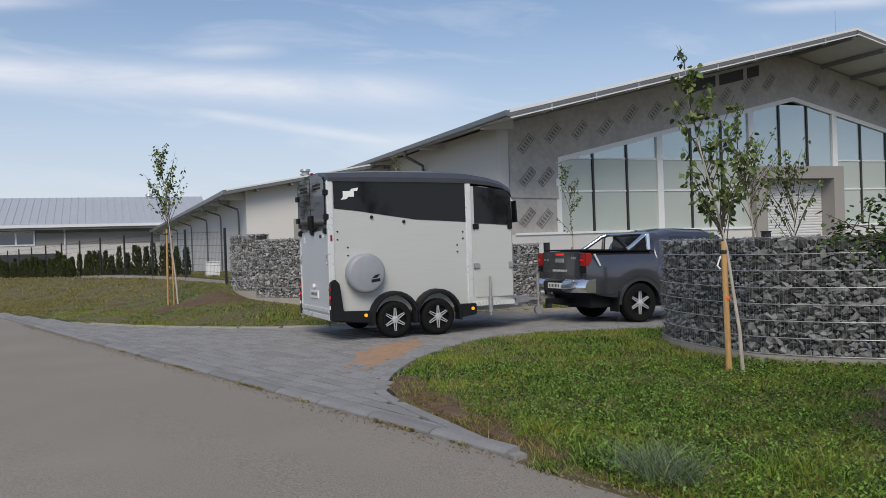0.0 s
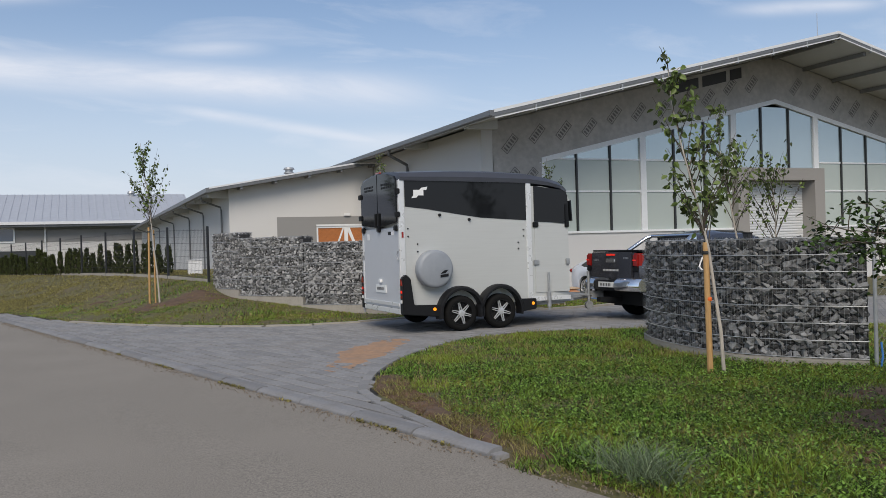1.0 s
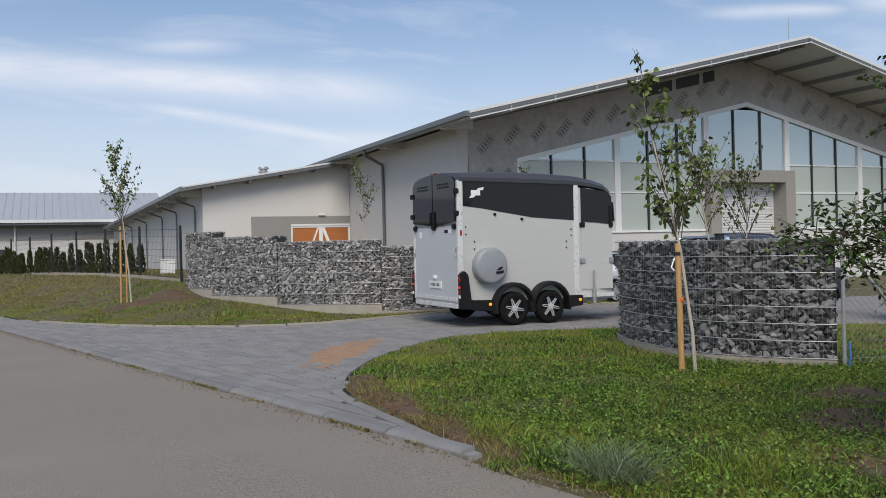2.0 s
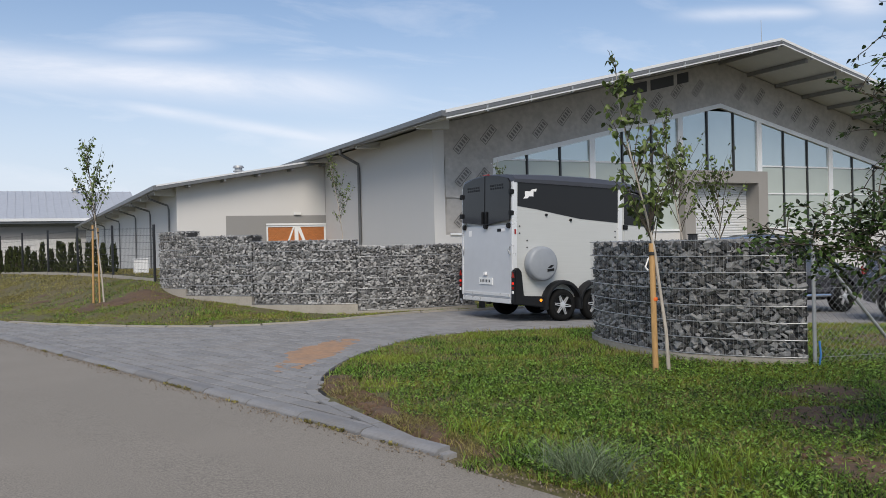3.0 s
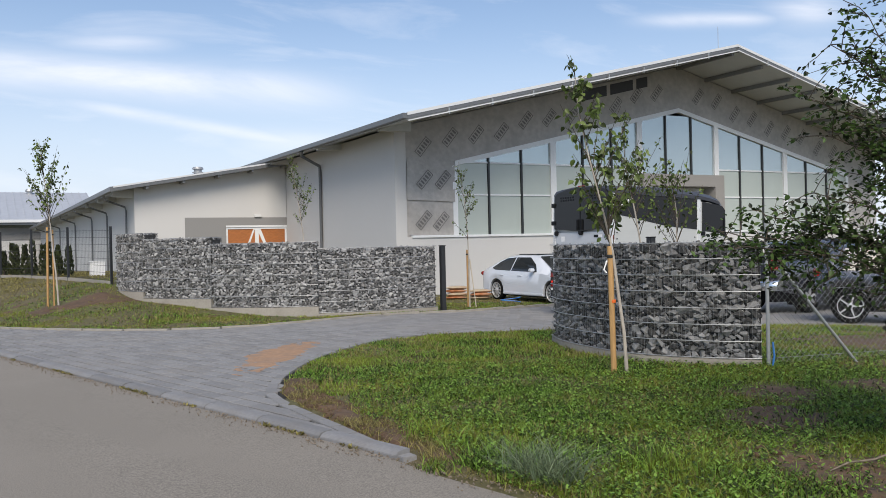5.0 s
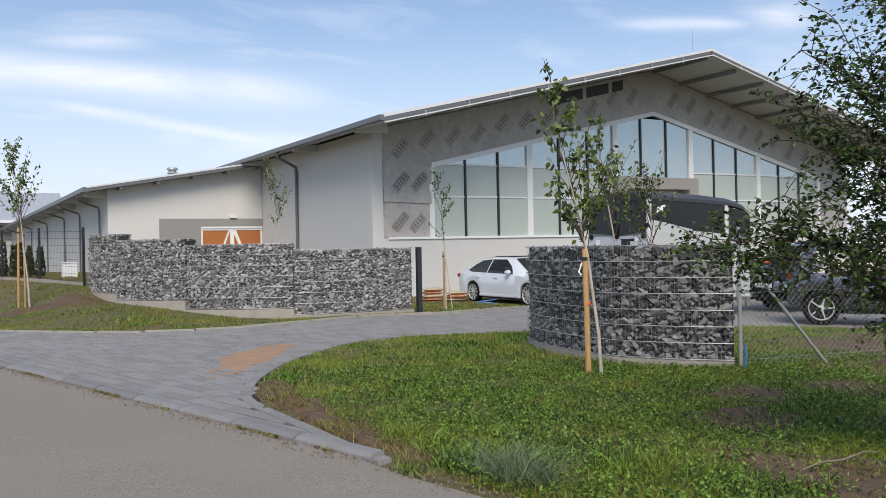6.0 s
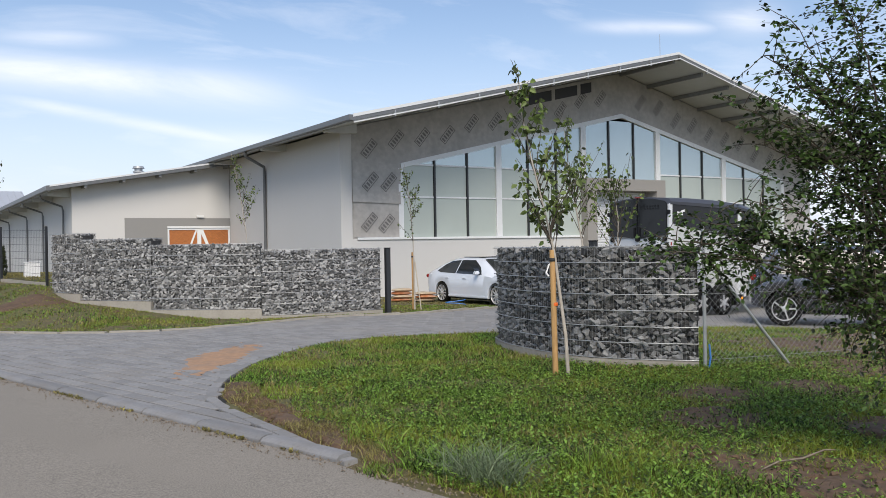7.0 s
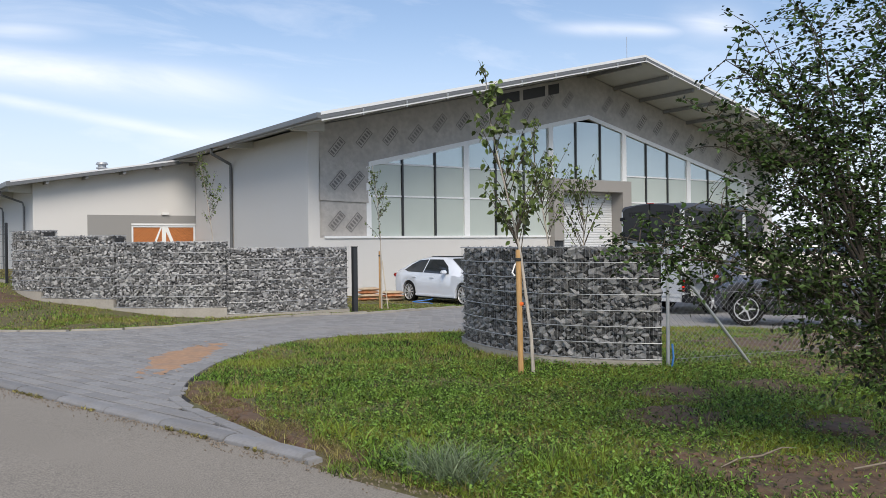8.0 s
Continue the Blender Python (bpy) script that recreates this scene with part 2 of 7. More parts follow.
PANE_DARK = material("dark_pane", (0.03, 0.05, 0.09), 0.05, spec=0.8, coat=0.8)


def ground_material():
    """Short turf with bare earth showing through in patches."""
    m = material("turf_soil", (0.10, 0.093, 0.038), 0.95, grain=0.4, scale=16, dirt=0.55, dirt_scale=0.9, dirt_color=(0.125, 0.085, 0.055), bump=0.8)
    return m


TURF = ground_material()
ASPHALT = material("worn_asphalt", (0.230, 0.207, 0.176), 0.9, grain=0.52, scale=85, dirt=0.5, dirt_scale=0.55, dirt_color=(0.29, 0.258, 0.22), bump=0.5)


# ---- mesh tools ----
class Mesh:
    def __init__(self):
        self.v, self.f = [], []

    def add(self, verts, faces):
        k = len(self.v)
        self.v += [tuple(p) for p in verts]
        self.f += [tuple(i + k for i in f) for f in faces]
        return self

    def box(self, a, b, m=None):
        (x0, y0, z0), (x1, y1, z1) = a, b
        vs = [Vector(p) for p in ((x0, y0, z0), (x1, y0, z0), (x1, y1, z0), (x0, y1, z0), (x0, y0, z1), (x1, y0, z1), (x1, y1, z1), (x0, y1, z1))]
        if m is not None:
            vs = [m @ p for p in vs]
        return self.add(vs, [(0, 3, 2, 1), (4, 5, 6, 7), (0, 1, 5, 4), (1, 2, 6, 5), (2, 3, 7, 6), (3, 0, 4, 7)])

    def prism(self, poly, d0, d1, axis="y"):
        """A polygon drawn in two axes, given thickness along the third (axis) from d0 to d1."""
        n = len(poly)

        def at(p, d):
            return {"x": (d, p[0], p[1]), "y": (p[0], d, p[1]), "z": (p[0], p[1], d)}[axis]

        vs = [at(p, d0) for p in poly] + [at(p, d1) for p in poly]
        fs = [tuple(range(n - 1, -1, -1)), tuple(range(n, 2 * n))] + [(i, (i + 1) % n, n + (i + 1) % n, n + i) for i in range(n)]
        return self.add(vs, fs)

    def tube(self, pts, radii, n=8, caps=True):
        pts = [Vector(p) for p in pts]
        if not isinstance(radii, (list, tuple)):
            radii = [radii] * len(pts)
        vs, fs = [], []
        up = Vector((0, 0, 1))
        for i, p in enumerate(pts):
            d = (pts[min(i + 1, len(pts) - 1)] - pts[max(i - 1, 0)]).normalized()
            a = d.cross(up if abs(d.z) < 0.95 else Vector((1, 0, 0))).normalized()
            b = a.cross(d)
            for k in range(n):
                t = 2 * math.pi * k / n
                vs.append(p + radii[i] * (math.cos(t) * a + math.sin(t) * b))
        for i in range(len(pts) - 1):
            for k in range(n):
                fs.append((i * n + k, i * n + (k + 1) % n, (i + 1) * n + (k + 1) % n, (i + 1) * n + k))
        if caps:
            fs += [tuple(range(n - 1, -1, -1)), tuple(range((len(pts) - 1) * n, len(pts) * n))]
        return self.add(vs, fs)

    def lathe(self, profile, n=24, axis="y", centre=(0, 0, 0), ring=False):
        """Turns (radius, along) pairs about an axis."""
        vs, fs = [], []
        c = Vector(centre)
        for r, d in profile:
            for k in range(n):
                t = 2 * math.pi * k / n
                q = {"y": (r * math.cos(t), d, r * math.sin(t)), "z": (r * math.cos(t), r * math.sin(t), d), "x": (d, r * math.cos(t), r * math.sin(t))}[axis]
                vs.append(c + Vector(q))
        last = len(profile)
        for i in range(last if ring else last - 1):
            j = (i + 1) % last
            for k in range(n):
                fs.append((i * n + k, i * n + (k + 1) % n, j * n + (k + 1) % n, j * n + k))
        if not ring:
            fs += [tuple(range(n - 1, -1, -1)), tuple(range((last - 1) * n, last * n))]
        return self.add(vs, fs)

    def data(self, name, mat, smooth=False, bevel=0.0, fix=True):
        me = bpy.data.meshes.new(name)
        me.from_pydata([tuple(p) for p in self.v], [], self.f)
        if fix or bevel:
            bm = bmesh.new()
            bm.from_mesh(me)
            if fix:
                bmesh.ops.recalc_face_normals(bm, faces=bm.faces)
            if bevel:
                edges = [e for e in bm.edges if len(e.link_faces) == 2 and e.calc_face_angle(0) > 0.5]
                bmesh.ops.bevel(bm, geom=edges, offset=bevel, segments=2, affect="EDGES", clamp_overlap=True)
            bm.to_mesh(me)
            bm.free()
        me.materials.append(mat)
        if smooth:
            me.shade_smooth()
            me.set_sharp_from_angle(angle=radians(38))
        me.update()
        return me


def part(name, mesh, mat, parent=None, label="", smooth=False, bevel=0.0, m=None, fix=True):
    ob = new(name, mesh.data(name, mat, smooth, bevel, fix) if isinstance(mesh, Mesh) else mesh)
    if parent is not None:
        ob.parent = parent
    if m is not None:
        ob.matrix_local = m
    return tagged(ob, label)


def thing(name, label, category, m=None, group="", kind=""):
    ob = new(name)
    ob.empty_display_size = 0.3
    if m is not None:
        ob.matrix_world = m
    return tagged(ob, label, category, group, kind)


def lerp(a, b, t):
    return a + (b - a) * t


def smooth01(t):
    t = min(1.0, max(0.0, t))
    return t * t * (3 - 2 * t)


def along(points, s):
    """The place s metres along a polyline, and the direction there."""
    for a, b in zip(points, points[1:]):
        a, b = Vector(a), Vector(b)
        d = (b - a).length
        if s <= d or (b - Vector(points[-1])).length < 1e-9:
            return a + (b - a) * (s / d), (b - a).normalized()
        s -= d


# ---- lie of the land ----
ROAD_A, ROAD_B = Vector((-6.69, 15.98)), Vector((0.41, 6.44))  # the road's edge
ROAD_DIR = (ROAD_B - ROAD_A).normalized()
ROAD_SIDE = Vector((-ROAD_DIR.y, ROAD_DIR.x))  # towards the drive
FAR_EDGE = [(-24.0, 37.5), (-8.54, 20.42), (-6.83, 19.15), (-4.49, 17.99), (-2.95, 17.72), (-1.83, 17.96), (-0.68, 18.63), (0.59, 19.52), (2.45, 20.35), (3.2, 20.9), (5.0, 22.6), (6.2, 23.6), (7.4, 23.9)]
NEAR_EDGE = [(0.55, 6.35), (0.30, 6.85), (0.03, 7.49), (-0.53, 8.79), (-0.74, 9.59), (-0.72, 10.71), (-0.50, 11.9), (-0.07, 13.15), (0.76, 14.62), (1.5, 15.0), (2.3, 15.15), (3.2, 15.2), (4.2, 15.4), (5.5, 15.75), (7.5, 16.1), (9.5, 16.0), (12.0, 15.3), (16, 14.2)]


def side_of(points, x, y):
    """Signed distance from a polyline, positive on its left."""
    best, sign = 1e9, 1.0
    for (ax, ay), (bx, by) in zip(points, points[1:]):
        dx, dy = bx - ax, by - ay
        t = max(0.0, min(1.0, ((x - ax) * dx + (y - ay) * dy) / (dx * dx + dy * dy)))
        px, py = ax + t * dx - x, ay + t * dy - y
        d = math.hypot(px, py)
        if d < best - 1e-9:
            best, sign = d, (1.0 if dx * (y - ay) - dy * (x - ax) > 0 else -1.0)
    return best * sign


def height(x, y):
    """Ground level: the yard falls gently towards the hall, the lawn beyond the drive is banked up."""
    q = x + (y - 16.0) * 0.45
    z = -0.03 * max(0.0, min(q - 3.0, 11.0)) * smooth01((x + 3) / 4)
    d = side_of(FAR_EDGE, x, y)
    if d > 0:
        w = 1 - smooth01((x + 6.2) / 6.0)
        z += w * (0.39 * smooth01(d / 3.4) + 0.5 * smooth01((d - 2.0) / 3.0) * smooth01((-x - 4.9) / 1.3))
        z -= 0.015 * max(0.0, min(y, 60.0) - 27.0) * smooth01((-x - 7.0) / 3.0)
    return z


# ---- ground, road, drive ----
def on_road(x, y):
    d = (Vector((x, y)) - ROAD_A).dot(ROAD_SIDE)
    return -7.5 < d < 0


def on_drive(x, y):
    d = (Vector((x, y)) - ROAD_A).dot(ROAD_SIDE)
    if d < 0.0:
        return False
    return side_of(FAR_EDGE, x, y) < 0 and (side_of(NEAR_EDGE, x, y) > 0)


def in_yard(x, y):
    return y > 11.2 and x > 5.0 and side_of(NEAR_EDGE, x, y) > 0


def steps(a, fine0, fine1, b, step, grow=1.35):
    xs = list(np.arange(fine0, fine1 + 1e-6, step))
    s, x = step, fine0
    lo = []
    while x > a:
        s *= grow
        x -= s
        lo.append(x)
    s, x = step, fine1
    hi = []
    while x < b:
        s *= grow
        x += s
        hi.append(x)
    return lo[::-1] + xs + hi


def build_ground():
    xs, ys = steps(-1800, -14, 16, 1800, 0.25), steps(-1800, 2, 36, 1800, 0.25)
    verts = []
    for y in ys:
        for x in xs:
            inside = -30 < x < 40 and -5 < y < 60
            z = height(x, y) if inside else (height(max(-30, min(40, x)), max(-5, min(60, y))))
            if inside:
                if on_road(x, y) or on_drive(x, y):
                    z -= 0.06
                else:
                    z += 0.025 * (noise.noise((x * 0.9, y * 0.9, 0))) + 0.012 * noise.noise((x * 3.1, y * 3.1, 5))
            else:
                z -= 0.05
            verts.append((x, y, z))
    n = len(xs)
    faces = [(j * n + i, j * n + i + 1, (j + 1) * n + i + 1, (j + 1) * n + i) for j in range(len(ys) - 1) for i in range(n - 1)]
    m = Mesh()
    m.v, m.f = verts, faces
    ob = part("ground", m, TURF, smooth=True, fix=False)
    tagged(ob, "turf with bare brown soil showing in patches", "ground", kind="structure")


build_ground()


def build_road():
    m = Mesh()
    n, k = 90, 16
    for i in range(n + 1):
        s = lerp(-45, 30, i / n)
        for j in range(k + 1):
            d = lerp(0.0, -7.4, j / k)
            p = ROAD_A + ROAD_DIR * s + ROAD_SIDE * d
            ragged = 0.05 * noise.noise((s * 2.0, 0, 3)) if j == 0 and s > 11.9 else 0
            p = p - ROAD_SIDE * (ragged + (0.12 if j == 0 and s > 12.1 else 0))
            m.v.append((p.x, p.y, -0.012 + 0.03 * math.sin(math.pi * j / k)))
    m.f = [(i * (k + 1) + j, i * (k + 1) + j + 1, (i + 1) * (k + 1) + j + 1, (i + 1) * (k + 1) + j) for i in range(n) for j in range(k)]
    tagged(part("road", m, ASPHALT, smooth=True), "worn grey-brown asphalt lane with dusty edges", "road", kind="structure")


build_road()

def build_drive():
    base = Mesh()
    xs, ys = np.arange(-24, 26, 0.5), np.arange(5.5, 40, 0.5)
    idx = {}
    for y in ys:
        for x in xs:
            idx[(x, y)] = len(base.v)
            base.v.append((x, y, height(x, y) - 0.016))
    for y in ys[:-1]:
        for x in xs[:-1]:
            c = (x + 0.25, y + 0.25)
            if on_drive(*c) or in_yard(*c):
                base.f.append((idx[(x, y)], idx[(x + 0.5, y)], idx[(x + 0.5, y + 0.5)], idx[(x, y + 0.5)]))
    drive = part("pavement", base, JOINT, fix=False)
    return tagged(drive, "drive of grey concrete pavers in straight courses", "pavement", kind="structure")


DRIVE = build_drive()


# ---- the hall ----
HALL = pose(2.16, 29.89, 0, 0, 0, 22)
RIDGE_S, EAVE_Z, APEX_Z, DEPTH = 13.4, 5.80, 8.99, 52.0
FRONT, SIDE, ROOF_T = 3.3, 1.28, 0.18
SLOPE = (APEX_Z - EAVE_Z) / RIDGE_S
SILL, GLASS_L, GLASS_TL, GLASS_PEAK = 1.89, 2.27, 4.64, 7.21


def roof_z(s):
    return APEX_Z - abs(s - RIDGE_S) * SLOPE


def glass_z(s):
    return GLASS_PEAK - abs(s - RIDGE_S) * (GLASS_PEAK - GLASS_TL) / (RIDGE_S - GLASS_L)


def build_hall():
    hall = thing("riding_hall", "large white rendered riding hall with glazed gable, unfinished above", "building", HALL)
    W = 2 * RIDGE_S
    # plinth wall under the glazing, piers and side walls
    m = Mesh()
    door0, door1 = 11.06, 15.74
    m.box((-0.16, 0, -0.6), (door0, 0.35, SILL)).box((door1, 0, -0.6), (W, 0.35, SILL))
    m.prism([(-0.16, SILL), (0.28, SILL), (0.28, roof_z(0.28)), (-0.16, roof_z(-0.16))], 0, 0.35)
    m.prism([(W - 0.45, SILL), (W, SILL), (W, roof_z(W)), (W - 0.45, roof_z(W - 0.45))], 0, 0.35)
    part("front_wall", m, RENDER, hall)
    part("side_wall", Mesh().box((-0.16, 0.35, -0.6), (0.35, DEPTH, EAVE_Z - 0.05)), RENDER, hall)
    part("side_wall", Mesh().box((W - 0.35, 0.35, -0.6), (W, DEPTH, EAVE_Z - 0.02)), RENDER, hall)
    m = Mesh()
    m.prism([(0.35, -0.6), (W - 0.35, -0.6), (W - 0.35, EAVE_Z - 0.05), (RIDGE_S, APEX_Z - 0.05), (0.35, EAVE_Z - 0.05)], DEPTH - 0.4, DEPTH)
    part("back_wall", m, RENDER, hall)
    # membrane above and beside the glazing
    m = Mesh()
    m.prism([(0.28, SILL), (GLASS_L, SILL), (GLASS_L, GLASS_TL), (RIDGE_S, GLASS_PEAK), (RIDGE_S, APEX_Z), (0.28, roof_z(0.28))], 0.03, 0.3)
    mem = part("membrane", m, MEMBRANE, hall, "grey breather membrane with printed marks")
    m = Mesh()
    m.prism([(W - 0.45, SILL), (W - GLASS_L, SILL), (W - GLASS_L, GLASS_TL), (RIDGE_S, GLASS_PEAK), (RIDGE_S, APEX_Z), (W - 0.45, roof_z(W - 0.45))], 0.03, 0.3)
    mem2 = part("membrane", m, MEMBRANE, hall, "grey breather membrane with printed marks")
    # loose lapped sheets beside the glazing
    for z0, z1, w0, w1, dy in ((1.97, 3.28, 0.35, 2.2, 0.0), (3.22, 4.62, 0.30, 2.25, -0.025)):
        q = Mesh()
        nx, nz = 10, 8
        for j in range(nz + 1):
            for i in range(nx + 1):
                s, z = lerp(w0, w1, i / nx), lerp(z0, z1, j / nz)
                q.v.append((s + 0.02 * noise.noise((z * 2, 0, s)), 0.005 + dy + 0.018 * noise.noise((s * 2.2, z * 2.2, dy * 40)) - (0.03 if j == 0 and dy else 0), z - (0.06 * i / nx if j == 0 else 0)))
        q.f = [(j * (nx + 1) + i, j * (nx + 1) + i + 1, (j + 1) * (nx + 1) + i + 1, (j + 1) * (nx + 1) + i) for j in range(nz) for i in range(nx)]
        q.add([(x, y + 0.012, z) for x, y, z in q.v], [tuple(reversed(f)) for f in q.f])
        part("loose_sheet", q, MEMBRANE, mem, smooth=True)
    # printed marks: a slanted outline with strokes in it
    def mark(s, z, size, y=0.022, tilt=32, par=mem):
        q = Mesh()
        rot = Matrix.Translation((s, y, z)) @ Matrix.Rotation(radians(-tilt), 4, "Y")
        w, h = size, size * 0.42
        for a, b in (((-w / 2, -h / 2), (w / 2, -h / 2 + 0.025)), ((-w / 2, h / 2 - 0.025), (w / 2, h / 2)), ((-w / 2, -h / 2), (-w / 2 + 0.025, h / 2)), ((w / 2 - 0.025, -h / 2), (w / 2, h / 2))):
            q.box((a[0], -0.003, a[1]), (b[0], 0.003, b[1]), rot)
        for k in range(5):
            x = -w * 0.36 + k * w * 0.18
            q.box((x - 0.035, -0.003, -h * 0.28), (x + 0.035, 0.003, h * 0.28), rot)
        part("printed_mark", q, MEMBRANE_MARK, par)
    for s in np.arange(1.0, 12.9, 1.12):
        for k, dz in enumerate((0.55, 1.30)):
            z = roof_z(s) - 0.35 - dz + 0.12 * ((int(s * 7) % 3) - 1)
            if z - 0.35 > (glass_z(s) if s > GLASS_L else 4.7):
                mark(s + 0.3 * k, z, 0.74, tilt=50)
                mark(W - s - 0.3 * k, z, 0.74, tilt=50, par=mem2)
    for s, z, y in ((0.95, 2.5, -0.02), (1.65, 2.45, -0.02), (1.0, 3.95, -0.048), (1.75, 3.95, -0.048)):
        mark(s, z, 0.72, y, 48)
    # dark strips of tape under the roof
    for s0, s1 in ((8.3, 9.5), (9.7, 10.9), (11.1, 11.7)):
        m = Mesh().prism([(s0, roof_z(s0) - 0.55), (s1, roof_z(s1) - 0.55), (s1, roof_z(s1) - 0.12), (s0, roof_z(s0) - 0.12)], 0.016, 0.03)
        part("tape_strip", m, DARK_TAPE, mem)
    # glazing
    whites = [GLASS_L + k * (W - 2 * GLASS_L) / 5 for k in range(6)]
    zt = (3.43, 4.63)
    frame_w = 0.26
    top = Mesh()
    for a, b in ((GLASS_L, RIDGE_S), (RIDGE_S, W - GLASS_L)):
        top.prism([(a, glass_z(a) - 0.16), (b, glass_z(b) - 0.16), (b, glass_z(b) + 0.02), (a, glass_z(a) + 0.02)], -0.03, 0.16)
    glazing = part("glazing", top, WHITE_FRAME, hall, "white framed gable glazing with frosted panes")
    for s0, s1 in ((0.45, door0), (door1, W - 0.45)):
        part("sill", Mesh().box((s0, -0.06, SILL - 0.02), (s1, 0.2, SILL + 0.06)), WHITE_FRAME, glazing)
    for k, s in enumerate(whites):
        w = 0.10 if k in (0, 5) else frame_w / 2
        z0 = SILL + 0.06 if not 11.0 < s < 15.8 else 4.36
        part("mullion", Mesh().prism([(s - w, z0), (s + w, z0), (s + w, glass_z(s + w) - 0.14), (s - w, glass_z(s - w) - 0.14)], -0.02, 0.15), WHITE_FRAME, glazing)
    for k in range(5):
        a, b = whites[k], whites[k + 1]
        for j in (1, 2):
            s = lerp(a, b, j / 3)
            z0 = SILL + 0.06 if k != 2 else 4.36
            part("mullion", Mesh().box((s - 0.034, 0.0, z0), (s + 0.034, 0.15, glass_z(s) - 0.15)), DARK_FRAME, glazing)
        for j in range(3):
            p0, p1 = lerp(a, b, j / 3) + 0.05, lerp(a, b, (j + 1) / 3) - 0.05
            lows = [SILL + 0.06, zt[0], zt[1]] if k != 2 else [4.36]
            for i, z0 in enumerate(lows):
                last = i == len(lows) - 1
                if last:
                    poly = [(p0, z0), (p1, z0), (p1, glass_z(p1) - 0.15), (p0, glass_z(p0) - 0.15)]
                else:
                    poly = [(p0, z0), (p1, z0), (p1, lows[i + 1]), (p0, lows[i + 1])]
                if poly[2][1] - z0 < 0.1:
                    continue
                part("pane", Mesh().prism(poly, 0.06, 0.085), PANE_CLEAR if last else PANE, glazing, "reflecting clear pane" if last else "")
                if i:
                    part("transom", Mesh().box((p0, 0.02, z0 - 0.03), (p1, 0.05, z0 + 0.03)), WHITE_FRAME, glazing)
    # portal with the roller shutter
    m = Mesh()
    m.box((door0, -0.32, -0.6), (door0 + 0.55, 0.5, 4.36)).box((door1 - 0.55, -0.32, -0.6), (door1, 0.5, 4.36)).box((door0 + 0.55, -0.32, 3.86), (door1 - 0.55, 0.5, 4.36))
    portal = part("portal", m, TAUPE, hall, "taupe rendered door surround")
    for i in range(38):
        z = -0.4 + i * 0.112
        if z < 3.84:
            part("shutter_slat", Mesh().prism([(0.40, z), (0.385, z + 0.03), (0.385, z + 0.08), (0.40, z + 0.108), (0.42, z + 0.108), (0.42, z)], door0 + 0.55, door1 - 0.55, "x"), SHUTTER, portal)
    # added backing sheet, no known wall, closes off the dark inside behind the glass
    part("inner_wall", Mesh().box((0.4, 0.6, -0.6), (W - 0.4, 0.7, 5.6)), RENDER_GREY_AND_SHADE, hall)

    # roof: two slopes with fascia, purlins, gutters
    for sgn in (1, -1):
        def ss(s):
            return s if sgn == 1 else W - s
        m = Mesh()
        a, b = -SIDE, RIDGE_S
        za, zb = EAVE_Z - SIDE * SLOPE, APEX_Z
        m.prism([(ss(a), za + 0.06), (ss(b), zb + 0.06), (ss(b), zb + 0.06 + ROOF_T), (ss(a), za + 0.06 + ROOF_T)], -FRONT + 0.05, DEPTH + 0.8)
        roof = part("roof", m, ROOF_SHEET, hall)
        m = Mesh().prism([(ss(a), za + 0.17), (ss(b), zb + 0.17), (ss(b), zb + 0.27), (ss(a), za + 0.27)], -FRONT - 0.02, -FRONT + 0.05)
        part("fascia", m, FASCIA, roof)
        m = Mesh().prism([(ss(a), za + 0.05), (ss(b), zb + 0.05), (ss(b), zb + 0.17), (ss(a), za + 0.17)], -FRONT - 0.005, -FRONT + 0.05)
        part("fascia_trim", m, GUTTER, roof)
        m = Mesh().prism([(ss(a), za - 0.02), (ss(b), zb - 0.02), (ss(b), zb + 0.02), (ss(a), za + 0.02)], -FRONT - 0.07, -FRONT - 0.04)
        part("edge_rail", m, FASCIA, roof)
        m = Mesh().prism([(ss(a), za + 0.03), (ss(b), zb + 0.03), (ss(b), zb + 0.06), (ss(a), za + 0.06)], -FRONT + 0.05, 0.03)
        part("soffit", m, SOFFIT, roof)
        for s in np.arange(0.2, RIDGE_S, 1.65):
            z = roof_z(s) + 0.03
            m = Mesh().box((ss(s) - 0.06, -FRONT + 0.25, z - (0.03 if sgn == 1 else 0.16)), (ss(s) + 0.06, 0.0, z))
            part("purlin", m, STEEL, roof)
            part("bracket", Mesh().box((ss(s) - 0.025, -FRONT - 0.06, z - 0.10), (ss(s) + 0.025, -FRONT + 0.06, z + 0.10)), GALV, roof)
        # gutter along the eave
        m = Mesh().prism([(ss(-SIDE) - 0.14 * sgn, za + 0.08), (ss(-SIDE), za + 0.06), (ss(-SIDE), za + 0.24), (ss(-SIDE) - 0.14 * sgn, za + 0.24)], -FRONT, DEPTH + 0.8)
        part("gutter", m, GUTTER, roof)
        # rafters ends seen under the eave
        for r in (-0.9, 5.0, 11.0):
            z = EAVE_Z - 0.02
            part("beam", Mesh().prism([(ss(0), z - 0.28), (ss(-SIDE + 0.12), za - 0.02), (ss(-SIDE + 0.12), za + 0.05), (ss(0), z + 0.05)], r - 0.11, r + 0.11), SOFFIT, roof)
    m = Mesh().tube([(-SIDE - 0.07, 6.3, EAVE_Z - 0.25), (-SIDE - 0.05, 6.4, EAVE_Z - 0.42), (-0.28, 7.1, 5.05), (-0.24, 7.16, 4.85), (-0.24, 7.16, -0.5)], 0.065, 10)
    part("downpipe", m, GUTTER, hall, smooth=True)
    m = Mesh().tube([(RIDGE_S, -FRONT + 1.0, APEX_Z + 0.2), (RIDGE_S, -FRONT + 1.0, APEX_Z + 1.2)], 0.012, 6)
    part("lightning_rod", m, GALV, hall)
    return hall


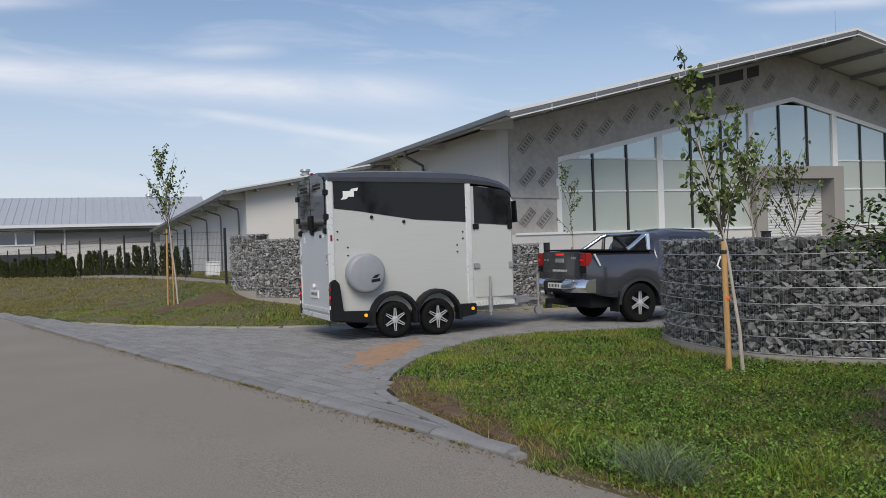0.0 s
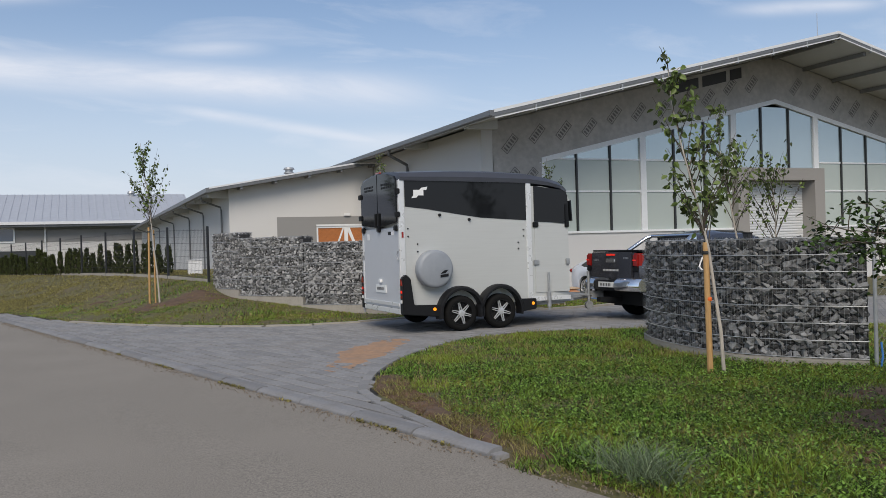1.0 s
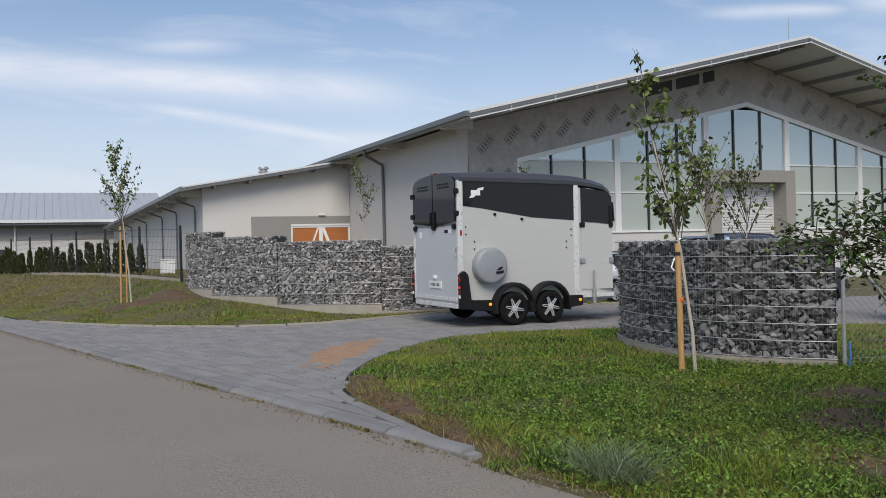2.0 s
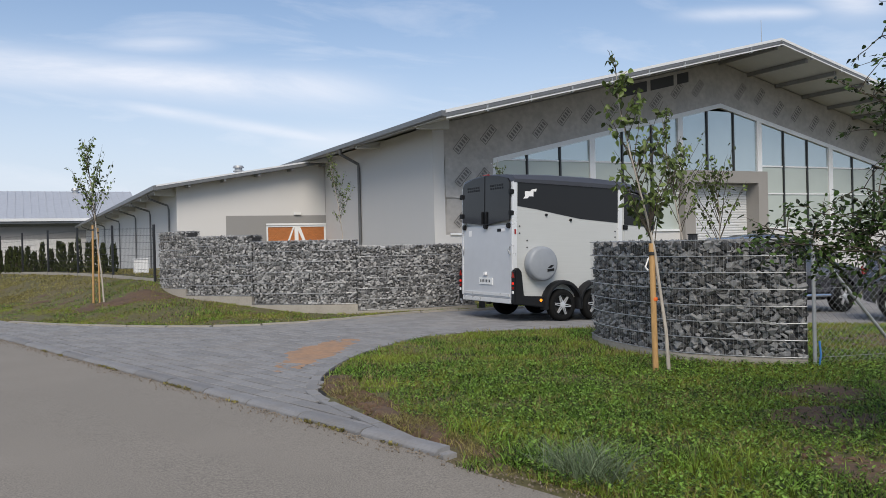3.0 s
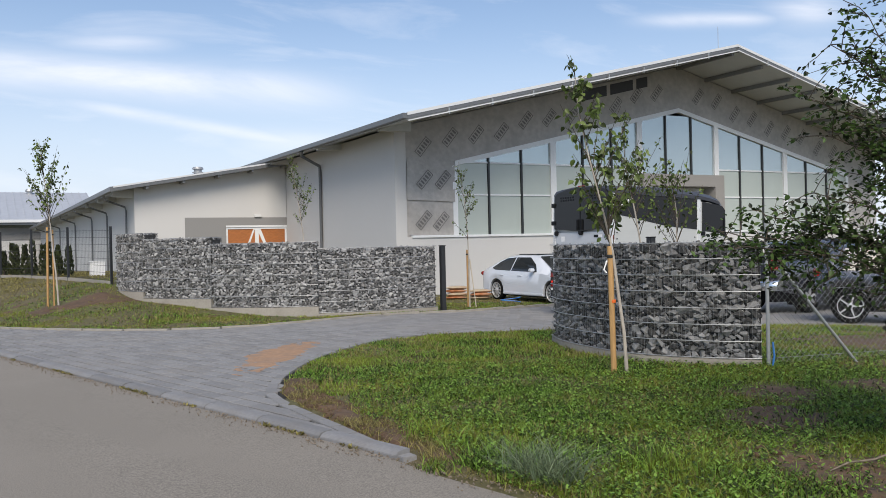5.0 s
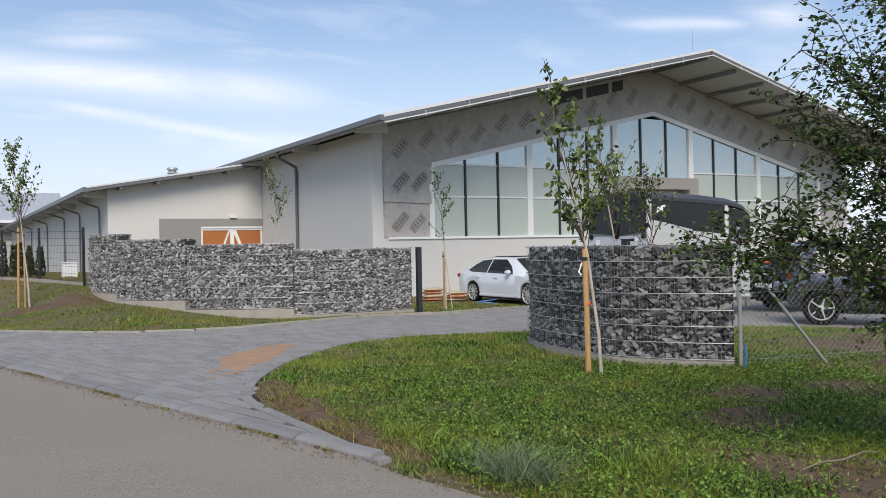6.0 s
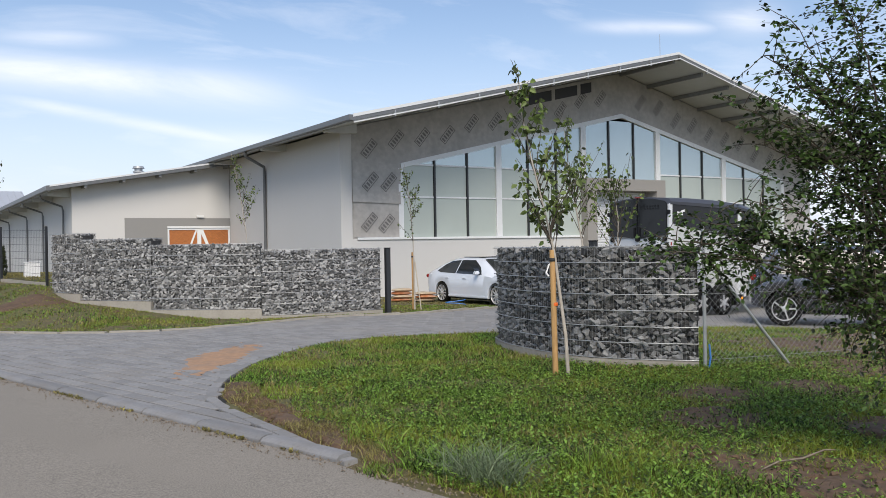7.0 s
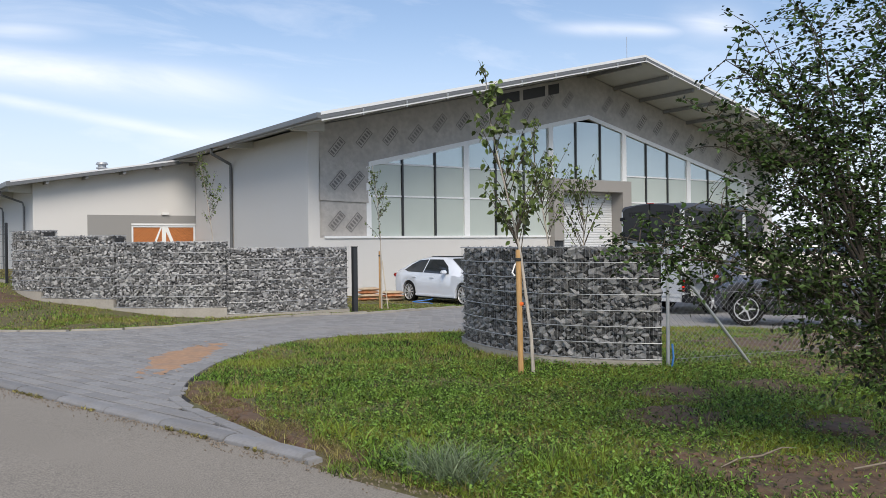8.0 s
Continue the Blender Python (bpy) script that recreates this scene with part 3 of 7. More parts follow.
build_hall()


def clip_band(x0, x1, z0, z1, c0, c1, slope):
    """The part of a rectangle that lies between two parallel slanting lines z = c + slope * x."""
    poly = [(x0, z0), (x1, z0), (x1, z1), (x0, z1)]
    mid = (x0 + x1) / 2
    for c, sgn in ((c0, 1), (c1, -1)):
        out = []
        for p, q in zip(poly, poly[1:] + poly[:1]):
            dp, dq = (sgn * (v[1] - c - slope * (v[0] - mid)) for v in (p, q))
            if dp >= 0:
                out.append(p)
            if dp * dq < 0:
                u = dp / (dp - dq)
                out.append((lerp(p[0], q[0], u), lerp(p[1], q[1], u)))
        poly = out
        if len(poly) < 3:
            return []
    return poly


def build_wing():
    """Low stable wing against the hall's side."""
    wing = thing("stable_wing", "low white rendered stable wing with grey-banded wooden door", "building", HALL)
    R, S0, D = 11.9, -7.05, 72.4
    lo_s, lo_z, hi_s, hi_z = -8.0, 4.05, -0.17, 5.40
    sl = (hi_z - lo_z) / (hi_s - lo_s)

    def wz(s):
        return lo_z + (s - lo_s) * sl
    ds0, ds1, dz = -3.07, -0.18, 2.67
    m = Mesh()
    m.prism([(S0, -0.6), (ds0, -0.6), (ds0, wz(ds0) + 0.14), (S0, wz(S0) + 0.14)], R, R + 0.35)
    m.prism([(ds0, dz), (ds1, dz), (ds1, wz(ds1) + 0.14), (ds0, wz(ds0) + 0.14)], R, R + 0.35)
    part("front_wall", m, RENDER, wing)
    m = Mesh().box((S0, R + 0.35, -0.6), (S0 + 0.35, D, wz(S0) + 0.12))
    part("side_wall", m, RENDER, wing)
    # grey band round the door
    m = Mesh().box((-4.91, R - 0.012, -0.5), (ds0, R, 3.07)).box((ds0, R - 0.012, dz), (-0.17, R, 3.07))
    part("grey_band", m, RENDER_GREY_AND_SHADE, wing)
    # double door
    mid = (ds0 + ds1) / 2
    for a, b, flip in ((ds0, mid, 1), (mid, ds1, -1)):
        m = Mesh()
        f = 0.09
        z0, z1 = -0.3, dz - 0.05
        m.box((a, R + 0.02, z0), (a + f, R + 0.10, z1)).box((b - f, R + 0.02, z0), (b, R + 0.10, z1)).box((a + f, R + 0.02, z1 - f), (b - f, R + 0.10, z1)).box((a + f, R + 0.02, 1.15), (b - f, R + 0.10, 1.25))
        leaf = part("door_leaf", m, WHITE_FRAME, wing, "white framed door leaf with orange boards")
        part("lower_panel", Mesh().box((a + f, R + 0.05, z0), (b - f, R + 0.085, 1.15)), WOOD_DOOR, leaf)
        # upper boards laid aslant, clipped to the leaf
        x0, x1, za, zb = a + f, b - f, 1.25, z1 - f
        for k in range(-12, 14):
            c0, c1 = za + k * 0.15, za + k * 0.15 + 0.142
            poly = clip_band(x0, x1, za, zb, c0, c1, 0.9 * flip)
            if len(poly) > 2:
                part("board", Mesh().prism(poly, R + 0.05, R + 0.085), WOOD_DOOR, leaf)
        # slanting brace
        top_x, low_x = (b - f, b - 0.62) if flip == 1 else (a + f, a + 0.62)
        m = Mesh().prism([(low_x - 0.06, 1.25), (low_x + 0.06, 1.25), (top_x + 0.05 * flip * -1 + 0.05, z1 - f), (top_x - 0.07, z1 - f)], R + 0.03, R + 0.05)
        part("brace", m, WHITE_FRAME, leaf)
    part("lintel", Mesh().box((ds0, R - 0.02, dz - 0.05), (ds1, R + 0.12, dz + 0.03)), WHITE_FRAME, wing)
    part("lamp", Mesh().box((-1.75, R - 0.1, 3.09), (-1.42, R - 0.012, 3.2)), CABINET, wing, bevel=0.01)
    # roof
    a, b = lo_s, hi_s
    m = Mesh().prism([(a, wz(a) + 0.15), (b, wz(b) + 0.15), (b, wz(b) + 0.32), (a, wz(a) + 0.32)], R - 0.75, D + 0.6)
    roof = part("roof", m, ROOF_SHEET, wing)
    m = Mesh().prism([(a, wz(a) + 0.27), (b, wz(b) + 0.27), (b, wz(b) + 0.34), (a, wz(a) + 0.34)], R - 0.79, R - 0.75)
    part("fascia", m, FASCIA, roof)
    m = Mesh().prism([(a, wz(a) + 0.13), (b, wz(b) + 0.13), (b, wz(b) + 0.27), (a, wz(a) + 0.27)], R - 0.775, R - 0.75)
    part("fascia_trim", m, GUTTER, roof)
    for s in np.arange(-6.6, -0.3, 1.55):
        part("rafter_end", Mesh().box((s - 0.06, R - 0.70, wz(s) + 0.02), (s + 0.06, R, wz(s) + 0.14)), STEEL, roof)
    m = Mesh().prism([(a - 0.14, wz(a) + 0.12), (a, wz(a) + 0.10), (a, wz(a) + 0.33), (a - 0.14, wz(a) + 0.31)], R - 0.78, D + 0.6)
    part("gutter", m, GUTTER, roof)
    for r in np.arange(R + 0.5, D, 5.0):
        part("beam", Mesh().prism([(S0, wz(S0) - 0.26), (a + 0.1, wz(a) - 0.04), (a + 0.1, wz(a) + 0.14), (S0, wz(S0) + 0.14)], r - 0.1, r + 0.1), SOFFIT, roof)
    for r in (13.6, 20.0, 26.5, 36.0, 48.0, 62.0):
        m = Mesh().tube([(a - 0.07, r, wz(a) + 0.05), (a - 0.02, r, wz(a) - 0.12), (S0 - 0.12, r + 0.1, wz(a) - 0.42), (S0 - 0.08, r + 0.1, wz(a) - 0.6), (S0 - 0.08, r + 0.1, -0.4)], 0.045, 8)
        part("downpipe", m, GUTTER, wing, smooth=True)
    # roof vent
    s, r = -3.0, 17.5
    z = wz(s) + 0.3
    m = Mesh().lathe([(0.20, z), (0.20, z + 0.35), (0.28, z + 0.37), (0.28, z + 0.42), (0.20, z + 0.44), (0.20, z + 0.55), (0.30, z + 0.57), (0.24, z + 0.68)], 16, "z", (s, r, 0))
    part("roof_vent", m, GALV, wing, smooth=True)


build_wing()


def build_far_stable():
    m4 = pose(-41.66, 93.1, -0.72, 0, 0, 22) @ Matrix.Scale(1.45, 4)
    ob = thing("far_stable", "long low stable with pale standing-seam metal roof", "building", m4)
    L0, L1 = -40, 10
    # grey top of this wall is the eave's shade put into the colour
    m = Mesh().box((L0, 0, 0), (L1, 12, 3.55))
    part("wall", m, RENDER_GREY_AND_SHADE, ob)
    part("white_wall", Mesh().box((L0, -0.03, 0), (L1, 0, 2.6)), RENDER, ob)
    m = Mesh().prism([(-1.0, 3.95), (7, 6.45), (7, 6.65), (-1.0, 4.15)], L0 - 1, L1 + 1, "x")
    roof = part("roof", m, ROOF_SHEET, ob)
    m = Mesh().prism([(7, 6.45), (15, 3.95), (15, 4.15), (7, 6.65)], L0 - 1, L1 + 1, "x")
    part("roof", m, ROOF_SHEET, ob)
    for x in np.arange(L0 - 0.8, L1 + 1, 0.55):
        part("seam", Mesh().prism([(-1.0, 4.15), (7, 6.65), (7, 6.69), (-1.0, 4.19)], x - 0.02, x + 0.02, "x"), ROOF_SHEET, roof)
    part("gutter", Mesh().box((L0 - 1, -1.15, 3.92), (L1 + 1, -1.0, 4.12)), FASCIA, roof)
    part("soffit", Mesh().box((L0 - 1, -1.0, 3.75), (L1 + 1, 0, 3.9)), GUTTER, roof)
    # a window under the eave, a wide dark opening and a downpipe between them
    w = part("window", Mesh().box((-4.45, -0.10, 2.62), (-1.95, -0.032, 3.72)), WHITE_FRAME, ob)
    for k in range(2):
        part("pane", Mesh().box((-4.35 + k * 1.2, -0.13, 2.74), (-3.3 + k * 1.25, -0.10, 3.62)), PANE_DARK, w)
    # no opening is cut: a near-black sheet carries the doorway's inner shade
    part("doorway", Mesh().box((-5.6, -0.09, 0.0), (-0.55, -0.032, 2.0)), DARK_FRAME, ob)
    part("downpipe", Mesh().tube([(0.1, -1.05, 3.95), (0.1, -0.1, 3.5), (0.1, -0.1, 0)], 0.07, 6), FASCIA, ob)
    for x, h in ((6.6, 0.35),):
        m = Mesh().lathe([(0.22, 6.0), (0.22, 6.3 + h), (0.34, 6.35 + h), (0.25, 6.55 + h)], 12, "z", (x, 6.5, 0))
        part("roof_vent", m, GALV, ob)


build_far_stable()


# ---- stone baskets ----
def arc_points(pts, n=60):
    """A smooth line through a few plan points (Catmull-Rom)."""
    p = [Vector(q) for q in pts]
    p = [p[0] * 2 - p[1]] + p + [p[-1] * 2 - p[-2]]
    out = []
    segs = len(p) - 3
    for k in range(segs):
        a, b, c, d = p[k : k + 4]
        for j in range(n // segs):
            t = j / (n // segs)
            out.append(0.5 * ((2 * b) + (c - a) * t + (2 * a - 5 * b + 4 * c - d) * t * t + (3 * b - a - 3 * c + d) * t ** 3))
    return [tuple(q) for q in out] + [tuple(p[-2])]


def length(pts):
    return sum((Vector(b) - Vector(a)).length for a, b in zip(pts, pts[1:]))


def stone_mesh(rng, size):
    """A broken stone: the hull of a few points on a blunt block, all flat faces and sharp edges."""
    bm = bmesh.new()
    ax = Vector((rng.uniform(0.75, 1.25), rng.uniform(0.6, 0.95), rng.uniform(0.55, 1.0)))
    for _ in range(11):
        d = Vector((rng.uniform(-1, 1), rng.uniform(-1, 1), rng.uniform(-1, 1)))
        d /= max(abs(d.x), abs(d.y), abs(d.z)) ** 0.75 * d.length ** 0.25
        bm.verts.new(Vector((d.x * ax.x, d.y * ax.y, d.z * ax.z)) * size * 0.5)
    bmesh.ops.convex_hull(bm, input=bm.verts)
    loose = [v for v in bm.verts if not v.link_faces]
    bmesh.ops.delete(bm, geom=loose, context="VERTS")
    bmesh.ops.recalc_face_normals(bm, faces=bm.faces)
    me = bpy.data.meshes.new("stone")
    bm.to_mesh(me)
    bm.free()
    return me


def wall_strip(line, z0s, z1, back, m=None):
    """A closed wall along a plan line: front face on the line, given thickness to its left."""
    m = m or Mesh()
    n = len(line)
    fr, bk = [], []
    for i, p in enumerate(line):
        d = (Vector(line[min(i + 1, n - 1)]) - Vector(line[max(i - 1, 0)])).normalized()
        nn = Vector((-d.y, d.x))
        fr.append(Vector(p))
        bk.append(Vector(p) + nn * back)
    vs = []
    for i in range(n):
        z0 = z0s[i] if isinstance(z0s, list) else z0s
        vs += [(*fr[i], z0), (*fr[i], z1), (*bk[i], z1), (*bk[i], z0)]
    fs = [(0, 1, 2, 3), tuple(4 * (n - 1) + k for k in (3, 2, 1, 0))]
    for i in range(n - 1):
        for k in range(4):
            fs.append((4 * i + k, 4 * (i + 1) + k, 4 * (i + 1) + (k + 1) % 4, 4 * i + (k + 1) % 4))
    return m.add(vs, fs)


def sub_line(line, s0, s1, n=16):
    return [tuple(along(line, lerp(s0, s1, i / n))[0]) for i in range(n + 1)]


def gabion(parent, line, s0, s1, zb, zt, thick, rows, stones, rng, size):
    """One basket: near-black body holding the shade of the gaps, wire courses, upright wires, and stones packed behind
    the wires.
    """
    seg = sub_line(line, s0, s1)
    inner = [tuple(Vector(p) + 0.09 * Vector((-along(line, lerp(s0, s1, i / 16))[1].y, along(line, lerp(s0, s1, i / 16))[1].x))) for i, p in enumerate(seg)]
    part("core", wall_strip(inner, zb, zt - 0.05, thick - 0.18), STONE_GAP_SHADE, parent)
    z_list = [lerp(zb + 0.02, zt, k / rows) for k in range(rows + 1)]
    for z in z_list:
        part("wire_course", Mesh().tube([(p[0], p[1], z) for p in seg], 0.0065, 6), GALV, parent)
    up = Mesh()
    k = int((s1 - s0) / (0.05 if rows > 6 else 0.1))
    for i in range(k + 1):
        p, d = along(line, lerp(s0, s1, i / k))
        nn = Vector((-d.y, d.x)) * 0.008
        a = p + nn
        up.tube([(a.x, a.y, zb), (a.x, a.y, zt + 0.035)], 0.0010, 3, caps=False)
    tagged(part("upright_wire", up, GALV, parent, fix=False), kind="stuff")
    for i in range(2):
        p, d = along(line, (s0, s1)[i])
        nn = Vector((-d.y, d.x))
        for z in z_list:
            part("end_wire", Mesh().tube([(p.x, p.y, z), (*(p + nn * thick), z)], 0.006, 4), GALV, parent)
    # stones, packed at random
    behind = []
    for face in ("front", "top", "end"):
        if face == "front":
            # large stones first, then smaller ones into the gaps
            taken = np.zeros((0, 3))
            for w0, w1, tries in ((1.45, 2.0, 420), (1.05, 1.45, 2600), (0.7, 1.05, 5600), (0.45, 0.7, 4600)):
                for _ in range(int(tries * (s1 - s0) * (0.085 / size) ** 2 / 4)):
                    w = size * rng.uniform(w0, w1)
                    s, z = rng.uniform(s0 + w * 0.4, s1 - w * 0.4), rng.uniform(zb + w * 0.4, zt - w * 0.3)
                    if len(taken) and (np.hypot(taken[:, 0] - s, taken[:, 1] - z) < 0.37 * (taken[:, 2] + w)).any():
                        continue
                    taken = np.vstack([taken, (s, z, w)])
                    p, d = along(line, s)
                    q = p + Vector((-d.y, d.x)) * (0.015 + w * 0.54 + rng.uniform(0.0, 0.02))
                    stones.append((Vector((q.x, q.y, z)), w * 1.14, math.atan2(d.y, d.x)))
            # a second layer behind closes the gaps
            for z in np.arange(zb + size * 0.4, zt - size * 0.4, size * 0.85):
                for s in np.arange(s0 + size * 0.5, s1 - size * 0.4, size * 0.85):
                    p, d = along(line, float(s) + rng.uniform(-0.02, 0.02))
                    q = p + Vector((-d.y, d.x)) * (size * 1.1 + 0.02)
                    behind.append((Vector((q.x, q.y, z + rng.uniform(-0.02, 0.02))), size * rng.uniform(0.9, 1.4), math.atan2(d.y, d.x)))
        elif face == "top":
            for t in np.arange(0.1, thick, size * 0.8):
                s = s0 + 0.05
                while s < s1:
                    p, d = along(line, min(s, s1))
                    q = p + Vector((-d.y, d.x)) * t
                    stones.append((Vector((q.x, q.y, zt - 0.05 + rng.uniform(-0.035, 0.035))), size * rng.uniform(0.7, 1.3), math.atan2(d.y, d.x)))
                    s += size * 0.8
        else:
            for e in (s0, s1):
                p, d = along(line, e)
                nn = Vector((-d.y, d.x))
                for z in np.arange(zb + 0.05, zt - 0.03, size * 0.75):
                    for t in np.arange(0.1, thick, size * 0.8):
                        q = p + nn * t + d * (0.04 if e == s0 else -0.04)
                        stones.append((Vector((q.x, q.y, z)), size * rng.uniform(0.7, 1.3), math.atan2(nn.y, nn.x)))
    stones += behind


def place_stones(parent, stones, rng, mat, limit, name="stone"):
    """The first `limit` stones as pieces of their own on shared meshes, the rest joined."""
    kinds = [stone_mesh(rng, 1.0) for _ in range(14)]
    for me in kinds:
        me.materials.append(mat)
    rest_v, rest_f = [], []
    for i, (p, w, a) in enumerate(stones):
        m = Matrix.Translation(p) @ Euler((rng.uniform(-0.6, 0.6), rng.uniform(-0.6, 0.6), a + rng.uniform(-0.5, 0.5))).to_matrix().to_4x4() @ Matrix.Scale(w, 4)
        me = kinds[rng.randrange(len(kinds))]
        if i < limit:
            ob = new(name, me)
            ob.parent = parent
            ob.matrix_local = m
        else:
            k = len(rest_v)
            rest_v += [tuple(m @ v.co) for v in me.vertices]
            rest_f += [tuple(v + k for v in f.vertices) for f in me.polygons]
    if rest_v:
        q = Mesh()
        q.v, q.f = rest_v, rest_f
        tagged(part("stone_fill", q, STONE_ISLAND if mat is STONE_ISLAND else STONE_NEAR, parent, fix=False), kind="stuff")


STONE_NEAR = material("gabion_stone_near", (0.158, 0.159, 0.161), 0.85, grain=0.28, scale=24, rand=0.65, bump=0.6, island=True)


def build_right_gabion():
    line = arc_points([(3.40, 13.35), (3.36, 12.70), (3.46, 11.98), (3.69, 11.20), (3.97, 10.68), (4.41, 10.28), (4.81, 10.02), (5.16, 9.85)], 84)
    L = length(line)
    g = thing("gabion", "curved gabion of dark grey broken stone in wire mesh", "gabion wall", group="gabion walls")
    rng = random.Random(7)
    part("footing", wall_strip(sub_line(line, 0, L, 40), -0.3, 0.09, 0.55), CONCRETE, g)
    stones = []
    gabion(g, line, 0.0, L, 0.09, 1.56, 0.5, 7, stones, rng, 0.076)
    mid = [s for s in stones if s[0].y < 11.6 and 0.2 < s[0].z < 1.5]
    rest = [s for s in stones if s not in mid]
    place_stones(g, mid + rest, rng, STONE, 300)
    return g


build_right_gabion()


def build_left_gabion():
    line = arc_points([(-5.87, 23.11), (-4.89, 21.97), (-3.05, 20.73), (-1.8, 20.15), (-0.49, 19.93), (1.0, 20.2), (2.41, 20.81)], 60)
    L = length(line)
    ends = []
    for p in ((-4.89, 21.97), (-3.05, 20.73), (-0.49, 19.93)):
        ends.append(min(np.arange(0, L, 0.02), key=lambda s: (along(line, s)[0] - Vector(p)).length))
    cuts = [0.0] + [float(e) for e in ends] + [L]
    rng = random.Random(11)
    g = thing("gabion", "stepped curved gabion of grey broken stone in wire mesh", "gabion wall", group="gabion walls")
    stones = []
    zs = [(0.58, 2.06), (0.42, 1.90), (0.22, 1.74), (0.06, 1.58)]
    for k in range(4):
        zb, zt = zs[k]
        part("footing", wall_strip(sub_line(line, cuts[k], cuts[k + 1]), -0.4, zb, 0.55), CONCRETE, g)
        gabion(g, line, cuts[k] + 0.01, cuts[k + 1] - 0.01, zb, zt, 0.5, 6, stones, rng, 0.069)
    place_stones(g, stones, rng, STONE_ISLAND, 0)


build_left_gabion()


# ---- vehicles ----
def interp(table, x):
    return float(np.interp(x, [a for a, _ in table], [b for _, b in table]))


def wheel(parent, x, y, r, w, side, spokes=8, name="wheel", rim_r=None, double=False):
    """side: -1 for the right of the vehicle, 1 for the left; the wheel turns about its own y axis."""
    rr = rim_r or r * 0.64
    m = Mesh().lathe([(rr, -w / 2 + 0.01), (rr + 0.02, -w / 2), (r - 0.035, -w / 2 + 0.005), (r - 0.008, -w / 2 + 0.03), (r, -w / 2 + 0.05), (r, -0.02), (r - 0.008, -0.018), (r - 0.008, 0.018), (r, 0.02), (r, w / 2 - 0.05), (r - 0.008, w / 2 - 0.03), (r - 0.035, w / 2 - 0.005), (rr + 0.02, w / 2), (rr, w / 2 - 0.01)], 36, ring=True)
    tyre = part(name, m, RUBBER, parent, smooth=True, m=pose(x, y, r))
    s = side
    part("rim_well", Mesh().lathe([(rr - 0.005, s * w * 0.1), (rr - 0.005, s * w * 0.12), (0.02, s * w * 0.12), (0.02, s * w * 0.1)], 24), RIM_DARK, tyre)
    m = Mesh().lathe([(rr + 0.008, s * w * 0.44), (rr + 0.008, s * w * 0.50), (rr - 0.006, s * w * 0.50), (rr - 0.010, s * w * 0.46), (rr - 0.010, s * w * 0.12), (rr + 0.004, s * w * 0.12)], 32, ring=True)
    part("rim_ring", m, RIM_DARK if double else RIM, tyre, smooth=True)
    for k in range(spokes):
        a = 2 * math.pi * k / spokes
        for d in ((-0.46, 0.46) if double else (0.0,)):
            b = a + d
            p0 = Vector((0.045 * math.cos(a), 0, 0.045 * math.sin(a)))
            p1 = Vector(((rr - 0.015) * math.cos(b), 0, (rr - 0.015) * math.sin(b)))
            t = Vector((-math.sin(a), 0, math.cos(a))) * (0.0092 if double else 0.016)
            y0, y1 = s * w * 0.30, s * w * 0.44
            q = [p0 - t * 1.2, p0 + t * 1.2, p1 + t * 0.8, p1 - t * 0.8]
            part("spoke", Mesh().add([(p.x, y0, p.z) for p in q] + [(p.x, y1, p.z) for p in q], [(0, 1, 2, 3), (7, 6, 5, 4), (0, 4, 5, 1), (1, 5, 6, 2), (2, 6, 7, 3), (3, 7, 4, 0)]), RIM, tyre)
    part("hub_cap", Mesh().lathe([(0.06, s * w * 0.28), (0.058, s * w * 0.46), (0.03, s * w * 0.49)], 16), RIM, tyre, smooth=True)
    return tyre


def bars(parent, name, x0, y0, z0, x1, y1, z1, n, mat, gap=0.3):
    """Unreadable writing: n upright bars between two corners of a strip."""
    a, b = Vector((x0, y0, 0)), Vector((x1, y1, 0))
    d = (b - a) / n
    nn = Vector((-d.y, d.x, 0)).normalized() * 0.002
    m = Mesh()
    for k in range(n):
        p, q = a + d * k, a + d * (k + 1 - gap)
        m.add([(*(p - nn).xy, z0), (*(q - nn).xy, z0), (*(q - nn).xy, z1), (*(p - nn).xy, z1), (*(p + nn).xy, z0), (*(q + nn).xy, z0), (*(q + nn).xy, z1), (*(p + nn).xy, z1)], [(0, 1, 2, 3), (7, 6, 5, 4), (0, 4, 5, 1), (1, 5, 6, 2), (2, 6, 7, 3), (3, 7, 4, 0)])
    return part(name, m, mat, parent)


